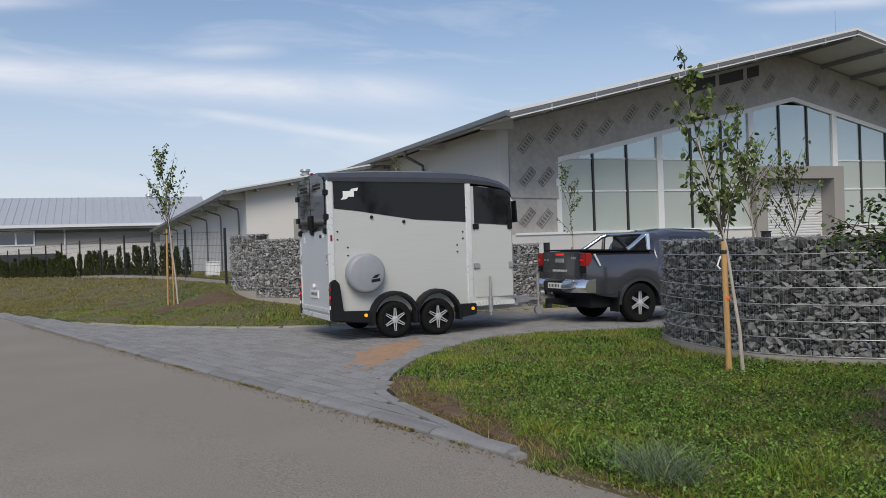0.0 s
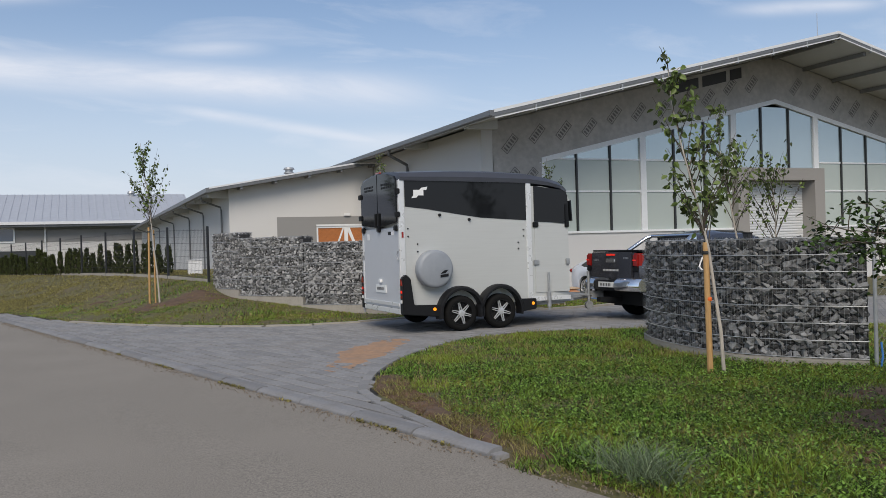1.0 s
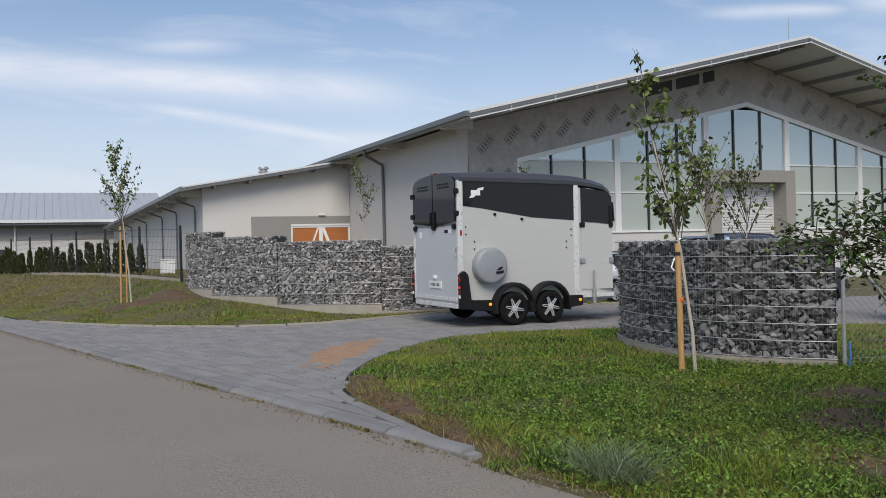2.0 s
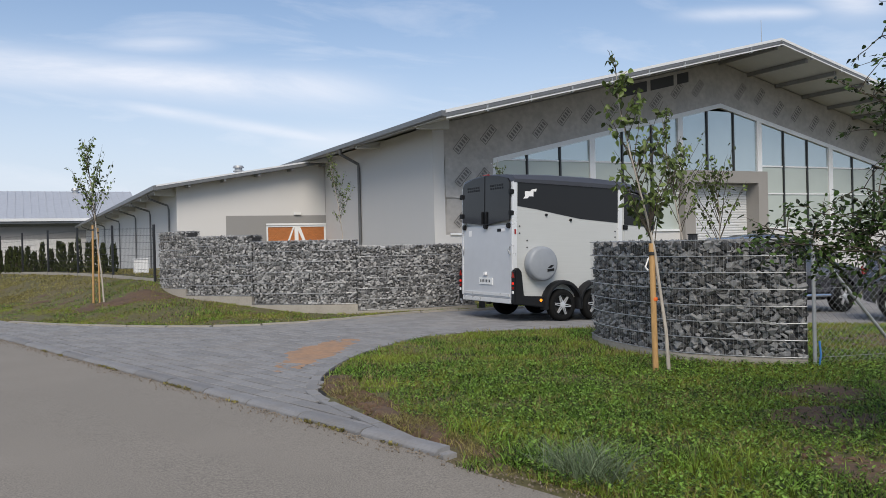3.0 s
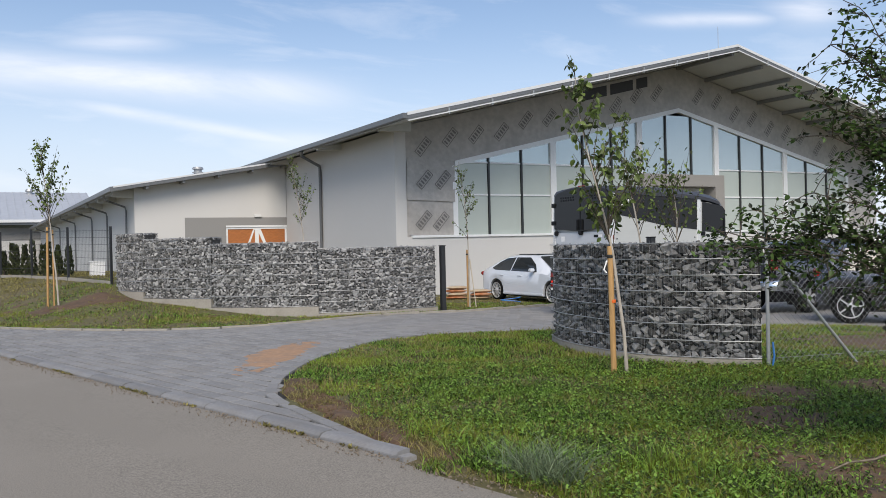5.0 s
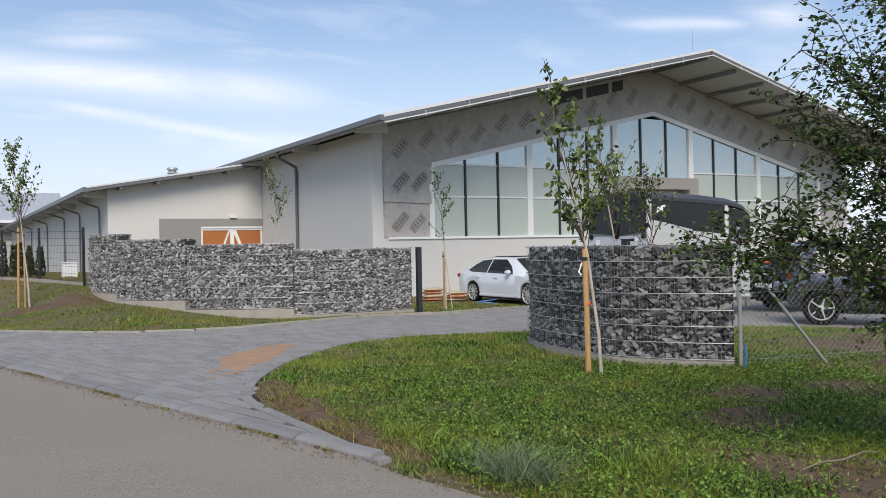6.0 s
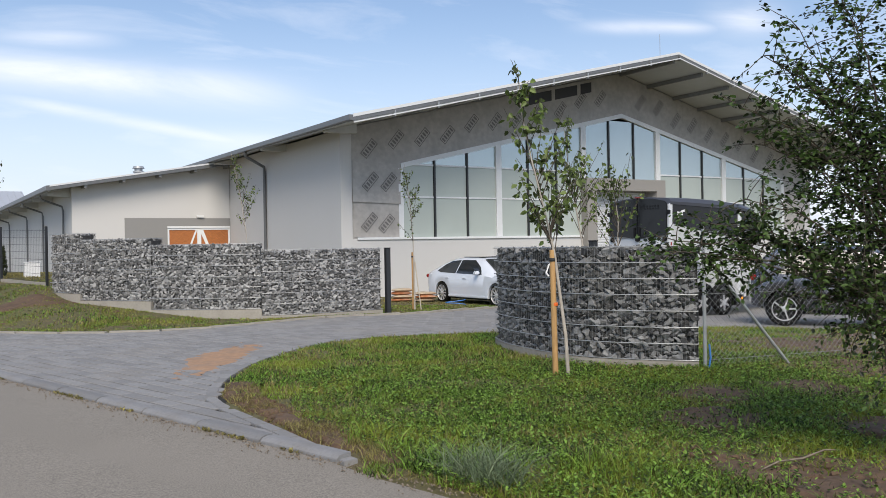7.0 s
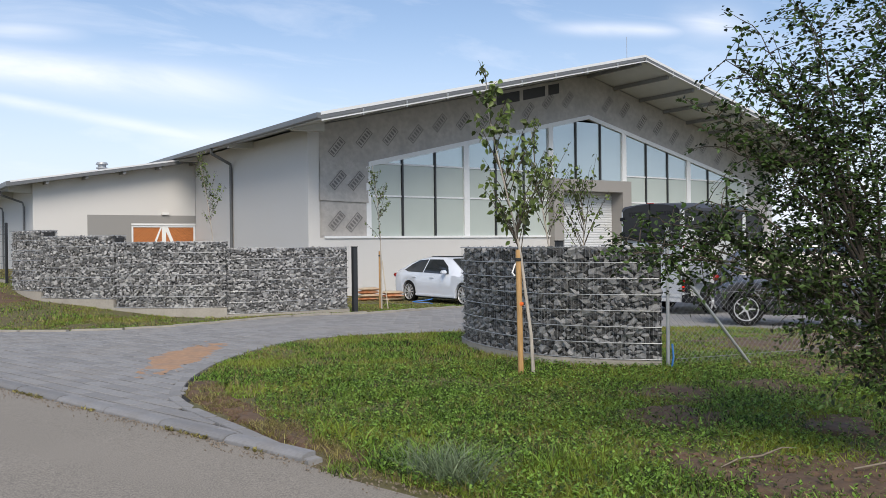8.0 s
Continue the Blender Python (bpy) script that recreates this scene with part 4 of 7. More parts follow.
def build_trailer():
    t = thing("horse_trailer", "silver-white two-axle horse trailer with smoked windows and black wings", "trailer")
    RX, MX, FX, HW = -1.50, 1.12, 2.12, 1.02
    # lower body with a rounded front
    nose = [(RX, -HW), (MX + 0.55, -HW), (FX - 0.10, -HW + 0.06), (FX + 0.05, -HW + 0.28), (FX + 0.16, -0.4), (FX + 0.18, 0), (FX + 0.16, 0.4), (FX + 0.05, HW - 0.28), (FX - 0.10, HW - 0.06), (MX + 0.55, HW), (RX, HW)]
    body = part("body", Mesh().prism(nose, 0.46, 2.40, "z"), ALU, t, bevel=0.012)
    part("upper_body", Mesh().prism([(RX, 2.39), (FX - 0.06, 2.39), (FX - 0.14, 2.53), (FX - 0.3, 2.60), (MX + 0.3, 2.67), (RX, 2.76)], -HW + 0.002, HW - 0.002), ALU, t)
    for sgn in (-1, 1):
        y0, y1 = sorted((sgn * HW, sgn * (HW + 0.007)))
        win = [(RX + 0.07, 2.30), (RX + 0.5, 2.25), (RX + 1.0, 2.17), (RX + 1.6, 2.08), (MX - 0.05, 2.02), (MX - 0.05, 2.735), (RX + 0.07, 2.79)]
        w = part("side_window", Mesh().prism(win, y0, y1), SMOKED, body, "smoked side window, lower edge sloping")
        y2, y3 = sorted((sgn * (HW + 0.007), sgn * (HW + 0.010)))
        if sgn < 0:
            m = Mesh().box((RX + 0.24, y2, 2.50), (RX + 0.44, y3, 2.60)).prism([(RX + 0.36, 2.60), (RX + 0.50, 2.60), (RX + 0.52, 2.66), (RX + 0.40, 2.64)], y2, y3).prism([(RX + 0.20, 2.45), (RX + 0.30, 2.46), (RX + 0.34, 2.50), (RX + 0.24, 2.50)], y2, y3)
            part("badge", m, MARK_WHITE, w)
        # groom's door with its window
        y4, y5 = sorted((sgn * HW, sgn * (HW + 0.012)))
        if sgn < 0:
            m = Mesh().prism([(MX + 0.12, 0.62), (FX - 0.12, 0.62), (FX - 0.12, 1.93), (MX + 0.12, 1.97)], y4, y5)
            door = part("groom_door", m, ALU, body)
            m = Mesh().prism([(MX + 0.12, 1.99), (FX - 0.10, 1.95), (FX - 0.12, 2.50), (FX - 0.22, 2.60), (MX + 0.12, 2.68)], y4, y5)
            part("door_window", m, SMOKED, body, "smoked groom door window")
            for z in (1.93, 1.2):
                part("hinge", Mesh().box((MX + 0.08, -HW - 0.04, z - 0.05), (MX + 0.2, -HW, z + 0.05)), BLACK_PLASTIC if z > 1.5 else GALV, door, bevel=0.01)
                part("latch", Mesh().box((FX - 0.2, -HW - 0.045, z - 0.06), (FX - 0.11, -HW, z + 0.06)), BLACK_PLASTIC if z > 1.5 else GALV, door, bevel=0.01)
            part("window_catch", Mesh().box((FX - 0.19, -HW - 0.03, 2.0), (FX - 0.13, -HW - 0.012, 2.32)), BLACK_PLASTIC, door, bevel=0.008)
            part("door_step", Mesh().box((MX + 0.05, -HW - 0.02, 0.46), (FX - 0.1, -HW, 0.54)), PROFILE, body)
        for x in (RX, MX):
            m = Mesh().box((x - 0.055, min(sgn * (HW - 0.06), sgn * (HW + 0.025)), 0.46), (x + 0.055, max(sgn * (HW - 0.06), sgn * (HW + 0.025)), 2.79 if x < 0 else 2.74))
            part("corner_post", m, PROFILE, body, bevel=0.012)
        for x, z in ((RX + 0.75, 2.14), (RX + 1.35, 2.05)):
            part("clip", Mesh().lathe([(0.03, sgn * HW), (0.026, sgn * (HW + 0.03))], 10, "y", (x, 0, z)), BLACK_PLASTIC, body)
        for x, z in ((RX + 0.12, 1.90), (RX + 0.12, 1.76), (RX + 0.30, 1.62), (RX + 0.30, 1.48), (MX - 0.12, 1.84), (MX - 0.12, 1.72), (MX - 0.24, 1.6), (MX - 0.24, 1.48)):
            part("bolt", Mesh().lathe([(0.016, sgn * HW), (0.012, sgn * (HW + 0.016))], 8, "y", (x, 0, z)), BLACK_PLASTIC, body)
        part("side_marker", Mesh().box((RX - 0.015, min(sgn * (HW + 0.02), sgn * (HW + 0.035)), 1.74), (RX + 0.02, max(sgn * (HW + 0.02), sgn * (HW + 0.035)), 1.84)), RED_LAMP, body)
        # wings over the wheels
        for ax in (-0.41, 0.41):
            n = 14
            vs, fs = [], []
            for i in range(n + 1):
                a = lerp(math.pi * 1.06, -0.06 * math.pi, i / n)
                for r, y in ((0.47, HW - 0.02), (0.47, HW + 0.15), (0.44, HW + 0.19), (0.40, HW + 0.19), (0.40, HW - 0.02)):
                    vs.append((ax + r * math.cos(a), sgn * y, 0.33 + r * math.sin(a) * 1.06))
            for i in range(n):
                for k in range(5):
                    fs.append((5 * i + k, 5 * i + (k + 1) % 5, 5 * (i + 1) + (k + 1) % 5, 5 * (i + 1) + k))
            fs += [tuple(range(5)), tuple(range(5 * n + 4, 5 * n - 1, -1))]
            part("wing", Mesh().add(vs, fs), BLACK_PLASTIC, t, "black plastic wing", smooth=True)
        y6, y7 = sorted((sgn * (HW - 0.02), sgn * (HW + 0.13)))
        part("skirt", Mesh().prism([(RX - 0.06, 0.36), (-0.84, 0.28), (-0.80, 0.50), (RX + 0.16, 0.52), (RX + 0.10, 1.0), (RX + 0.02, 1.08), (RX - 0.06, 1.02)], y6, y7), BLACK_PLASTIC, t, bevel=0.015)
        part("skirt", Mesh().prism([(0.83, 0.28), (MX + 0.06, 0.32), (MX + 0.06, 0.52), (0.80, 0.52)], y6, y7), BLACK_PLASTIC, t, bevel=0.012)
        for x in (RX + 0.55, MX - 0.02):
            part("side_lamp", Mesh().lathe([(0.032, sgn * (HW + 0.13)), (0.028, sgn * (HW + 0.145))], 12, "y", (x, 0, 0.43)), AMBER_GLOW, t)
        # tail lamp cluster
        yc = sgn * (HW + 0.055)
        for z0, z1, mat in ((0.56, 0.63, PLATE), (0.65, 0.71, RED_LAMP), (0.74, 0.80, RED_GLOW)):
            part("tail_lamp", Mesh().box((RX - 0.072, yc - 0.034, z0), (RX - 0.05, yc + 0.034, z1 - 0.01)), mat, t, bevel=0.006)
        part("reflector", Mesh().prism([(yc - 0.055, 0.88), (yc + 0.055, 0.88), (yc, 0.99)], RX - 0.072, RX - 0.055, "x"), RED_LAMP, t)
        part("prop_stand", Mesh().tube([(FX - 0.62 if sgn < 0 else RX - 0.02, sgn * (HW + 0.06), 0.28), (FX - 0.62 if sgn < 0 else RX - 0.02, sgn * (HW + 0.06), 1.0)], 0.022, 8).tube([(FX - 0.62 if sgn < 0 else RX - 0.02, sgn * (HW + 0.06), 0.34), (FX - 0.62 if sgn < 0 else RX - 0.02, sgn * (HW + 0.06), 0.62)], 0.042, 10), GALV, t, smooth=True)
    # roof shell
    xs = [RX - 0.05, RX - 0.02, -0.6, 0.4, MX, 1.54, 1.85, 2.08, 2.22, 2.27]
    top = [2.90, 2.955, 2.99, 2.985, 2.95, 2.88, 2.80, 2.70, 2.56, 2.42]
    edge = [2.72, 2.77, 2.76, 2.745, 2.73, 2.69, 2.64, 2.57, 2.48, 2.38]
    wid = [HW - 0.02, HW + 0.035, HW + 0.035, HW + 0.035, HW + 0.035, HW + 0.02, HW - 0.03, HW - 0.16, HW - 0.36, HW - 0.5]
    vs, fs = [], []
    for x, zt, ze, w in zip(xs, top, edge, wid):
        ring = [(-w, ze), (-w - 0.005, lerp(ze, zt, 0.35)), (-w * 0.93, lerp(ze, zt, 0.78)), (-w * 0.7, zt - 0.01), (-w * 0.35, zt + 0.02), (0, zt + 0.03), (w * 0.35, zt + 0.02), (w * 0.7, zt - 0.01), (w * 0.93, lerp(ze, zt, 0.78)), (w + 0.005, lerp(ze, zt, 0.35)), (w, ze)]
        vs += [(x, y, z) for y, z in ring]
    k = 11
    for i in range(len(xs) - 1):
        fs += [(k * i + j, k * (i + 1) + j, k * (i + 1) + j + 1, k * i + j + 1) for j in range(k - 1)]
        fs.append((k * i, k * i + k - 1, k * (i + 1) + k - 1, k * (i + 1)))
    fs += [tuple(range(k)), tuple(range(k * len(xs) - 1, k * (len(xs) - 1) - 1, -1))]
    part("roof", Mesh().add(vs, fs), GRP, t, "dark grey moulded plastic roof", smooth=True)
    # curved front panel of the nose
    part("front_window", Mesh().prism([(-HW + 0.3, 2.0), (HW - 0.3, 2.0), (HW - 0.34, 2.42), (-HW + 0.34, 2.42)], FX + 0.165, FX + 0.19, "x"), SMOKED, body)
    # rear: lower ramp and two upper doors
    ramp = part("ramp", Mesh().box((RX - 0.045, -HW + 0.06, 0.46), (RX, HW - 0.06, 1.93)), ALU_REAR, t, "grey-silver tail ramp", bevel=0.01)
    part("ramp_sill", Mesh().box((RX - 0.06, -HW + 0.04, 0.36), (RX + 0.02, HW - 0.04, 0.455)), PROFILE, t, bevel=0.01)
    part("ramp_lip", Mesh().box((RX - 0.062, -HW + 0.08, 0.50), (RX - 0.045, HW - 0.08, 0.56)), PROFILE, ramp)
    for sgn in (-1, 1):
        a, b = 0.012 * sgn, (HW - 0.05) * sgn
        poly = [(a, 1.945), (b, 2.02), (b, 2.78), (lerp(a, b, 0.90), 2.86), (lerp(a, b, 0.5), 2.935), (a, 2.96)]
        d = part("upper_door", Mesh().prism(poly, RX - 0.085, RX - 0.01, "x"), SMOKED, t, "smoked upper rear door", bevel=0.006)
        for k in range(6):
            y = sgn * (0.25 + 0.09 * k)
            part("vent_slot", Mesh().box((RX - 0.091, y - 0.03, 2.66), (RX - 0.085, y + 0.015, 2.70)).box((RX - 0.091, y - 0.015, 2.72), (RX - 0.085, y + 0.03, 2.76)), BLACK_PLASTIC, d)
        for z in (2.16, 2.58):
            part("hinge", Mesh().box((RX - 0.115, sgn * (HW - 0.08) - 0.03, z - 0.05), (RX - 0.02, sgn * (HW + 0.03) + 0.0, z + 0.05)), BLACK_PLASTIC, d, bevel=0.01)
        part("door_handle", Mesh().box((RX - 0.12, sgn * 0.08 - 0.025, 1.97), (RX - 0.08, sgn * 0.08 + 0.025, 2.22)), BLACK_PLASTIC, d, bevel=0.01)
        part("ramp_catch", Mesh().box((RX - 0.10, sgn * (HW - 0.12) - 0.06, 1.86), (RX - 0.03, sgn * (HW - 0.12) + 0.06, 1.97)), BLACK_PLASTIC, ramp, bevel=0.02)
        part("lock_rod", Mesh().tube([(RX - 0.06, sgn * (HW - 0.06), 1.50), (RX - 0.08, sgn * (HW - 0.09), 1.42), (RX - 0.06, sgn * (HW - 0.07), 1.34)], 0.014, 6), GALV, ramp)
    part("ramp_catch", Mesh().box((RX - 0.10, -0.07, 1.86), (RX - 0.03, 0.07, 1.97)), BLACK_PLASTIC, ramp, bevel=0.02)
    part("badge", Mesh().box((RX - 0.049, -0.72, 1.80), (RX - 0.045, -0.60, 1.86)), MARK_WHITE, ramp)
    part("badge", Mesh().box((RX - 0.049, -0.59, 1.80), (RX - 0.045, -0.44, 1.86)), BLACK_PLASTIC, ramp)
    part("badge", Mesh().box((RX - 0.049, 0.62, 1.72), (RX - 0.045, 0.74, 1.84)), MARK_WHITE, ramp)
    part("plate_lamp", Mesh().box((RX - 0.09, -0.06, 0.90), (RX - 0.045, 0.06, 0.98)), MARK_WHITE, ramp, bevel=0.015)
    plate = part("number_plate", Mesh().box((RX - 0.062, -0.27, 0.72), (RX - 0.046, 0.27, 0.86)), PLATE, ramp)
    bars(plate, "plate_bar", RX - 0.065, 0.20, 0.765, RX - 0.065, -0.22, 0.82, 7, INK, 0.55)
    part("top_lamp", Mesh().box((RX - 0.075, -0.10, 2.972), (RX - 0.03, 0.10, 2.995)), RED_LAMP, t)
    # spare wheel under a grey cover on the right side
    cv = Mesh().lathe([(0.335, -HW), (0.345, -HW - 0.03), (0.345, -HW - 0.17), (0.325, -HW - 0.20), (0.28, -HW - 0.215), (0.02, -HW - 0.222)], 40, "y", (-0.93, 0, 1.16))
    cover = part("spare_cover", cv, GREY_COVER, t, "round grey spare wheel cover", smooth=True)
    part("badge", Mesh().prism([(-0.86, 1.0), (-0.70, 1.02), (-0.70, 1.07), (-0.86, 1.05)], -HW - 0.225, -HW - 0.222).prism([(-0.86, 1.07), (-0.76, 1.08), (-0.70, 1.14), (-0.78, 1.13)], -HW - 0.225, -HW - 0.222), BLACK_PLASTIC, cover)
    # chassis and drawbar
    ch = Mesh().box((RX, -0.8, 0.36), (FX - 0.1, -0.7, 0.46)).box((RX, 0.7, 0.36), (FX - 0.1, 0.8, 0.46)).box((RX, -HW + 0.05, 0.42), (FX, HW - 0.05, 0.46))
    part("chassis", ch, GALV, t)
    m = Mesh()
    for sgn in (-1, 1):
        m.tube([(FX - 0.2, sgn * 0.75, 0.42), (FX + 1.0, sgn * 0.06, 0.44)], 0.05, 6)
    m.box((FX + 0.85, -0.1, 0.38), (FX + 1.32, 0.1, 0.52))
    part("drawbar", m, GALV, t)
    part("coupling", Mesh().tube([(FX + 1.28, 0, 0.46), (FX + 1.5, 0, 0.48)], [0.06, 0.045], 10).tube([(FX + 1.2, 0, 0.5), (FX + 1.1, 0, 0.72), (FX + 1.0, 0, 0.74)], 0.018, 6), BLACK_PLASTIC, t)
    part("jockey_wheel", Mesh().tube([(FX + 0.9, -0.16, 0.25), (FX + 0.9, -0.16, 0.95)], 0.03, 8).lathe([(0.09, -0.19), (0.09, -0.13)], 16, "y", (FX + 0.9, 0, 0.24)), GALV, t)
    part("tool_box", Mesh().box((FX + 0.3, -0.35, 0.46), (FX + 0.75, 0.35, 0.5)), GALV, t)
    part("axle", Mesh().tube([(-0.41, -0.95, 0.33), (-0.41, 0.95, 0.33)], 0.04, 8).tube([(0.41, -0.95, 0.33), (0.41, 0.95, 0.33)], 0.04, 8), BLACK_PLASTIC, t)
    wheels = [wheel(t, x, s * (HW + 0.035), 0.325, 0.20, s, 6, rim_r=0.215, double=True) for x in (-0.41, 0.41) for s in (-1, 1)]
    return t, wheels


def shell(name, parent, mat, stations, zb, zs, zt, w, wt, arch, x_arch, r_arch, label=""):
    """A car body lofted along x: sill, belt and top lines with half widths, wheel arches cut into the sill line."""
    vs, fs = [], []
    ring_n = 13
    for x in stations:
        b = interp(zb, x)
        for ax in x_arch:
            d = abs(x - ax)
            if d < r_arch:
                b = max(b, arch + math.sqrt(r_arch * r_arch - d * d))
        s_, t_, w_, wt_ = interp(zs, x), interp(zt, x), interp(w, x), interp(wt, x)
        b = min(b, s_ - 0.04)
        half = [(w_ * 0.80, b - 0.0), (w_ * 0.985, b), (w_ * 1.0, lerp(b, s_, 0.45)), (w_ * 0.985, s_), (lerp(w_, wt_, 0.94) if t_ - s_ > 0.12 else w_ * 0.96, t_ - min(0.07, (t_ - s_) * 0.4 + 0.005)), (wt_ * 0.80, t_), ]
        ring = [(-y, z) for y, z in half] + [(0, t_ + 0.015)] + [(y, z) for y, z in reversed(half)]
        vs += [(x, y, z) for y, z in ring]
    k = ring_n
    for i in range(len(stations) - 1):
        for j in range(k - 1):
            fs.append((k * i + j, k * (i + 1) + j, k * (i + 1) + j + 1, k * i + j + 1))
    fs += [tuple(range(k)), tuple(range(k * len(stations) - 1, k * (len(stations) - 1) - 1, -1))]
    return part(name, Mesh().add(vs, fs), mat, parent, label, smooth=True)


def side_glass(parent, poly, zs, zt, w, wt, sgn, name="side_window", mat=None, out=0.012):
    """A pane on the flank between belt and roof."""
    ps = []
    for x, z in poly:
        s_, t_, w_, wt_ = interp(zs, x), interp(zt, x), interp(w, x), interp(wt, x)
        k = (z - s_) / max(0.05, t_ - 0.07 - s_)
        ps.append((x, sgn * (lerp(w_ * 0.985, lerp(w_, wt_, 0.94), max(0, min(1, k))) + out), z))
    n = len(ps)
    vs = ps + [(x, y - sgn * 0.02, z) for x, y, z in ps]
    fs = [tuple(range(n)), tuple(range(2 * n - 1, n - 1, -1))] + [(i, (i + 1) % n, n + (i + 1) % n, n + i) for i in range(n)]
    return part(name, Mesh().add(vs, fs), mat or CAR_GLASS, parent)


def dense(a, b, extra):
    xs = sorted(set([round(float(x), 3) for x in np.arange(a, b + 1e-6, 0.12)] + [round(x, 3) for x in extra] + [a, b]))
    return xs


def arch_stations(x_arch, r):
    return [ax + r * math.cos(t) for ax in x_arch for t in np.linspace(0, math.pi, 15)]


def build_truck():
    t = thing("pickup_truck", "dark grey double-cab pickup truck with chrome styling bar", "pickup truck")
    AX, R = (1.22, 4.32), 0.385
    zb = [(0, 0.62), (0.25, 0.55), (0.6, 0.5), (4.9, 0.48), (5.3, 0.55)]
    zs = [(0, 1.20), (0.5, 1.24), (1.6, 1.26), (3.9, 1.18), (5.0, 1.05), (5.33, 0.85)]
    zt = [(0, 1.34), (0.06, 1.38), (1.60, 1.40), (1.62, 1.40), (1.66, 1.62), (1.78, 1.76), (2.2, 1.86), (3.0, 1.85), (3.35, 1.76), (4.0, 1.24), (4.1, 1.20), (5.1, 1.06), (5.33, 0.9)]
    w = [(0, 0.90), (0.3, 0.925), (4.6, 0.925), (5.1, 0.88), (5.33, 0.74)]
    wt = [(0, 0.87), (1.6, 0.88), (1.66, 0.74), (2.2, 0.69), (3.3, 0.68), (4.0, 0.80), (5.33, 0.66)]
    st = dense(0, 5.33, arch_stations(AX, 0.47) + [0.06, 1.6, 1.62, 1.66, 1.78])
    body = shell("body", t, TRUCK_PAINT, st, zb, zs, zt, w, wt, 0.36, AX, 0.47)
    for sgn in (-1, 1):
        side_glass(t, [(1.86, 1.30), (2.55, 1.29), (2.62, 1.70), (2.05, 1.70)], zs, zt, w, wt, sgn)
        side_glass(t, [(2.66, 1.29), (3.72, 1.26), (3.40, 1.62), (3.10, 1.70), (2.70, 1.70)], zs, zt, w, wt, sgn)
        # styling bar: a leg sloping down to the bed
        part("styling_bar", Mesh().tube([(0.98, sgn * 0.80, 1.42), (1.12, sgn * 0.79, 1.50), (1.42, sgn * 0.74, 1.70), (1.55, sgn * 0.68, 1.745)], 0.042, 10).tube([(1.5, sgn * 0.80, 1.42), (1.5, sgn * 0.76, 1.73)], 0.042, 10), CHROME, t, "chrome styling bar", smooth=True)
        # wrap-round tail lamp
        part("tail_lamp", Mesh().box((-0.04, sgn * 0.82 - 0.075, 1.08), (0.15, sgn * 0.82 + 0.106, 1.36)), RED_LAMP, t, bevel=0.03)
        part("lamp_lower", Mesh().box((-0.03, sgn * 0.82 - 0.06, 0.98), (0.08, sgn * 0.82 + 0.10, 1.10)), BLACK_PLASTIC, t, bevel=0.02)
        part("brake_lamp", Mesh().box((-0.045, sgn * 0.82 - 0.04, 1.19), (0.05, sgn * 0.82 + 0.11, 1.25)), RED_GLOW, t, bevel=0.02)
        part("lamp_trim", Mesh().prism([(0.13, 1.34), (0.17, 1.34), (0.30, 1.12), (0.27, 1.10)], sgn * 0.925 - 0.02, sgn * 0.925 + 0.006), PROFILE, t)
        n = 10
        ring = [(-0.20, 0.60), (-0.235, 0.66), (-0.24, 0.72), (-0.21, 0.79), (-0.14, 0.845), (0.02, 0.86), (0.02, 0.60)]
        vs = []
        for i in range(n + 1):
            u = i / n
            bend = 0.16 * max(0.0, u - 0.45) ** 2 / 0.3
            vs += [(x * (1.0 if x > 0 else 1 - 0.1 * u) + bend, sgn * (0.36 + 0.585 * u), z) for x, z in ring]
        k = len(ring)
        fs = [(k * i + j, k * i + (j + 1) % k, k * (i + 1) + (j + 1) % k, k * (i + 1) + j) for i in range(n) for j in range(k)]
        fs += [tuple(range(k)), tuple(range(k * n + k - 1, k * n - 1, -1))]
        part("bumper_corner", Mesh().add(vs, fs), CHROME, t, "chrome bumper end", smooth=True)
        part("bumper_side", Mesh().prism([(0.02, 0.58), (0.62, 0.56), (0.55, 0.82), (0.02, 0.86)], sgn * 0.90 - 0.03, sgn * 0.90 + 0.03), TRUCK_PAINT, t, bevel=0.012)
        for ax in AX:
            n = 12
            vs, fs = [], []
            for i in range(n + 1):
                a = math.pi * i / n
                for r, y in ((0.455, 0.86), (0.455, 0.945), (0.52, 0.945), (0.50, 0.88)):
                    vs.append((ax + r * math.cos(a), sgn * y, 0.36 + r * math.sin(a)))
            for i in range(n):
                fs += [(4 * i + k, 4 * i + (k + 1) % 4, 4 * (i + 1) + (k + 1) % 4, 4 * (i + 1) + k) for k in range(4)]
            part("arch_trim", Mesh().add(vs, fs), TRUCK_PAINT, t, smooth=True)
        part("side_step", Mesh().tube([(1.9, sgn * 0.9, 0.42), (2.0, sgn * 0.98, 0.42), (3.7, sgn * 0.98, 0.42), (3.8, sgn * 0.9, 0.42)], 0.04, 8), CHROME, t)
        part("mud_flap", Mesh().box((0.70, sgn * 0.78 - 0.14, 0.22), (0.73, sgn * 0.78 + 0.14, 0.62)), BLACK_PLASTIC, t)
        part("mirror", Mesh().box((3.62, sgn * 1.02 - 0.1, 1.25), (3.74, sgn * 1.02 + 0.1, 1.42)), TRUCK_PAINT, t, bevel=0.03)
        for x in (2.45, 3.35):
            part("door_handle", Mesh().box((x, sgn * 0.925 - 0.03, 1.10), (x + 0.2, sgn * 0.925 + 0.03, 1.14)), CHROME, t)
    bars(t, "side_lettering", 2.75, -0.948, 1.0, 1.95, -0.945, 1.10, 9, MARK_BLUE)
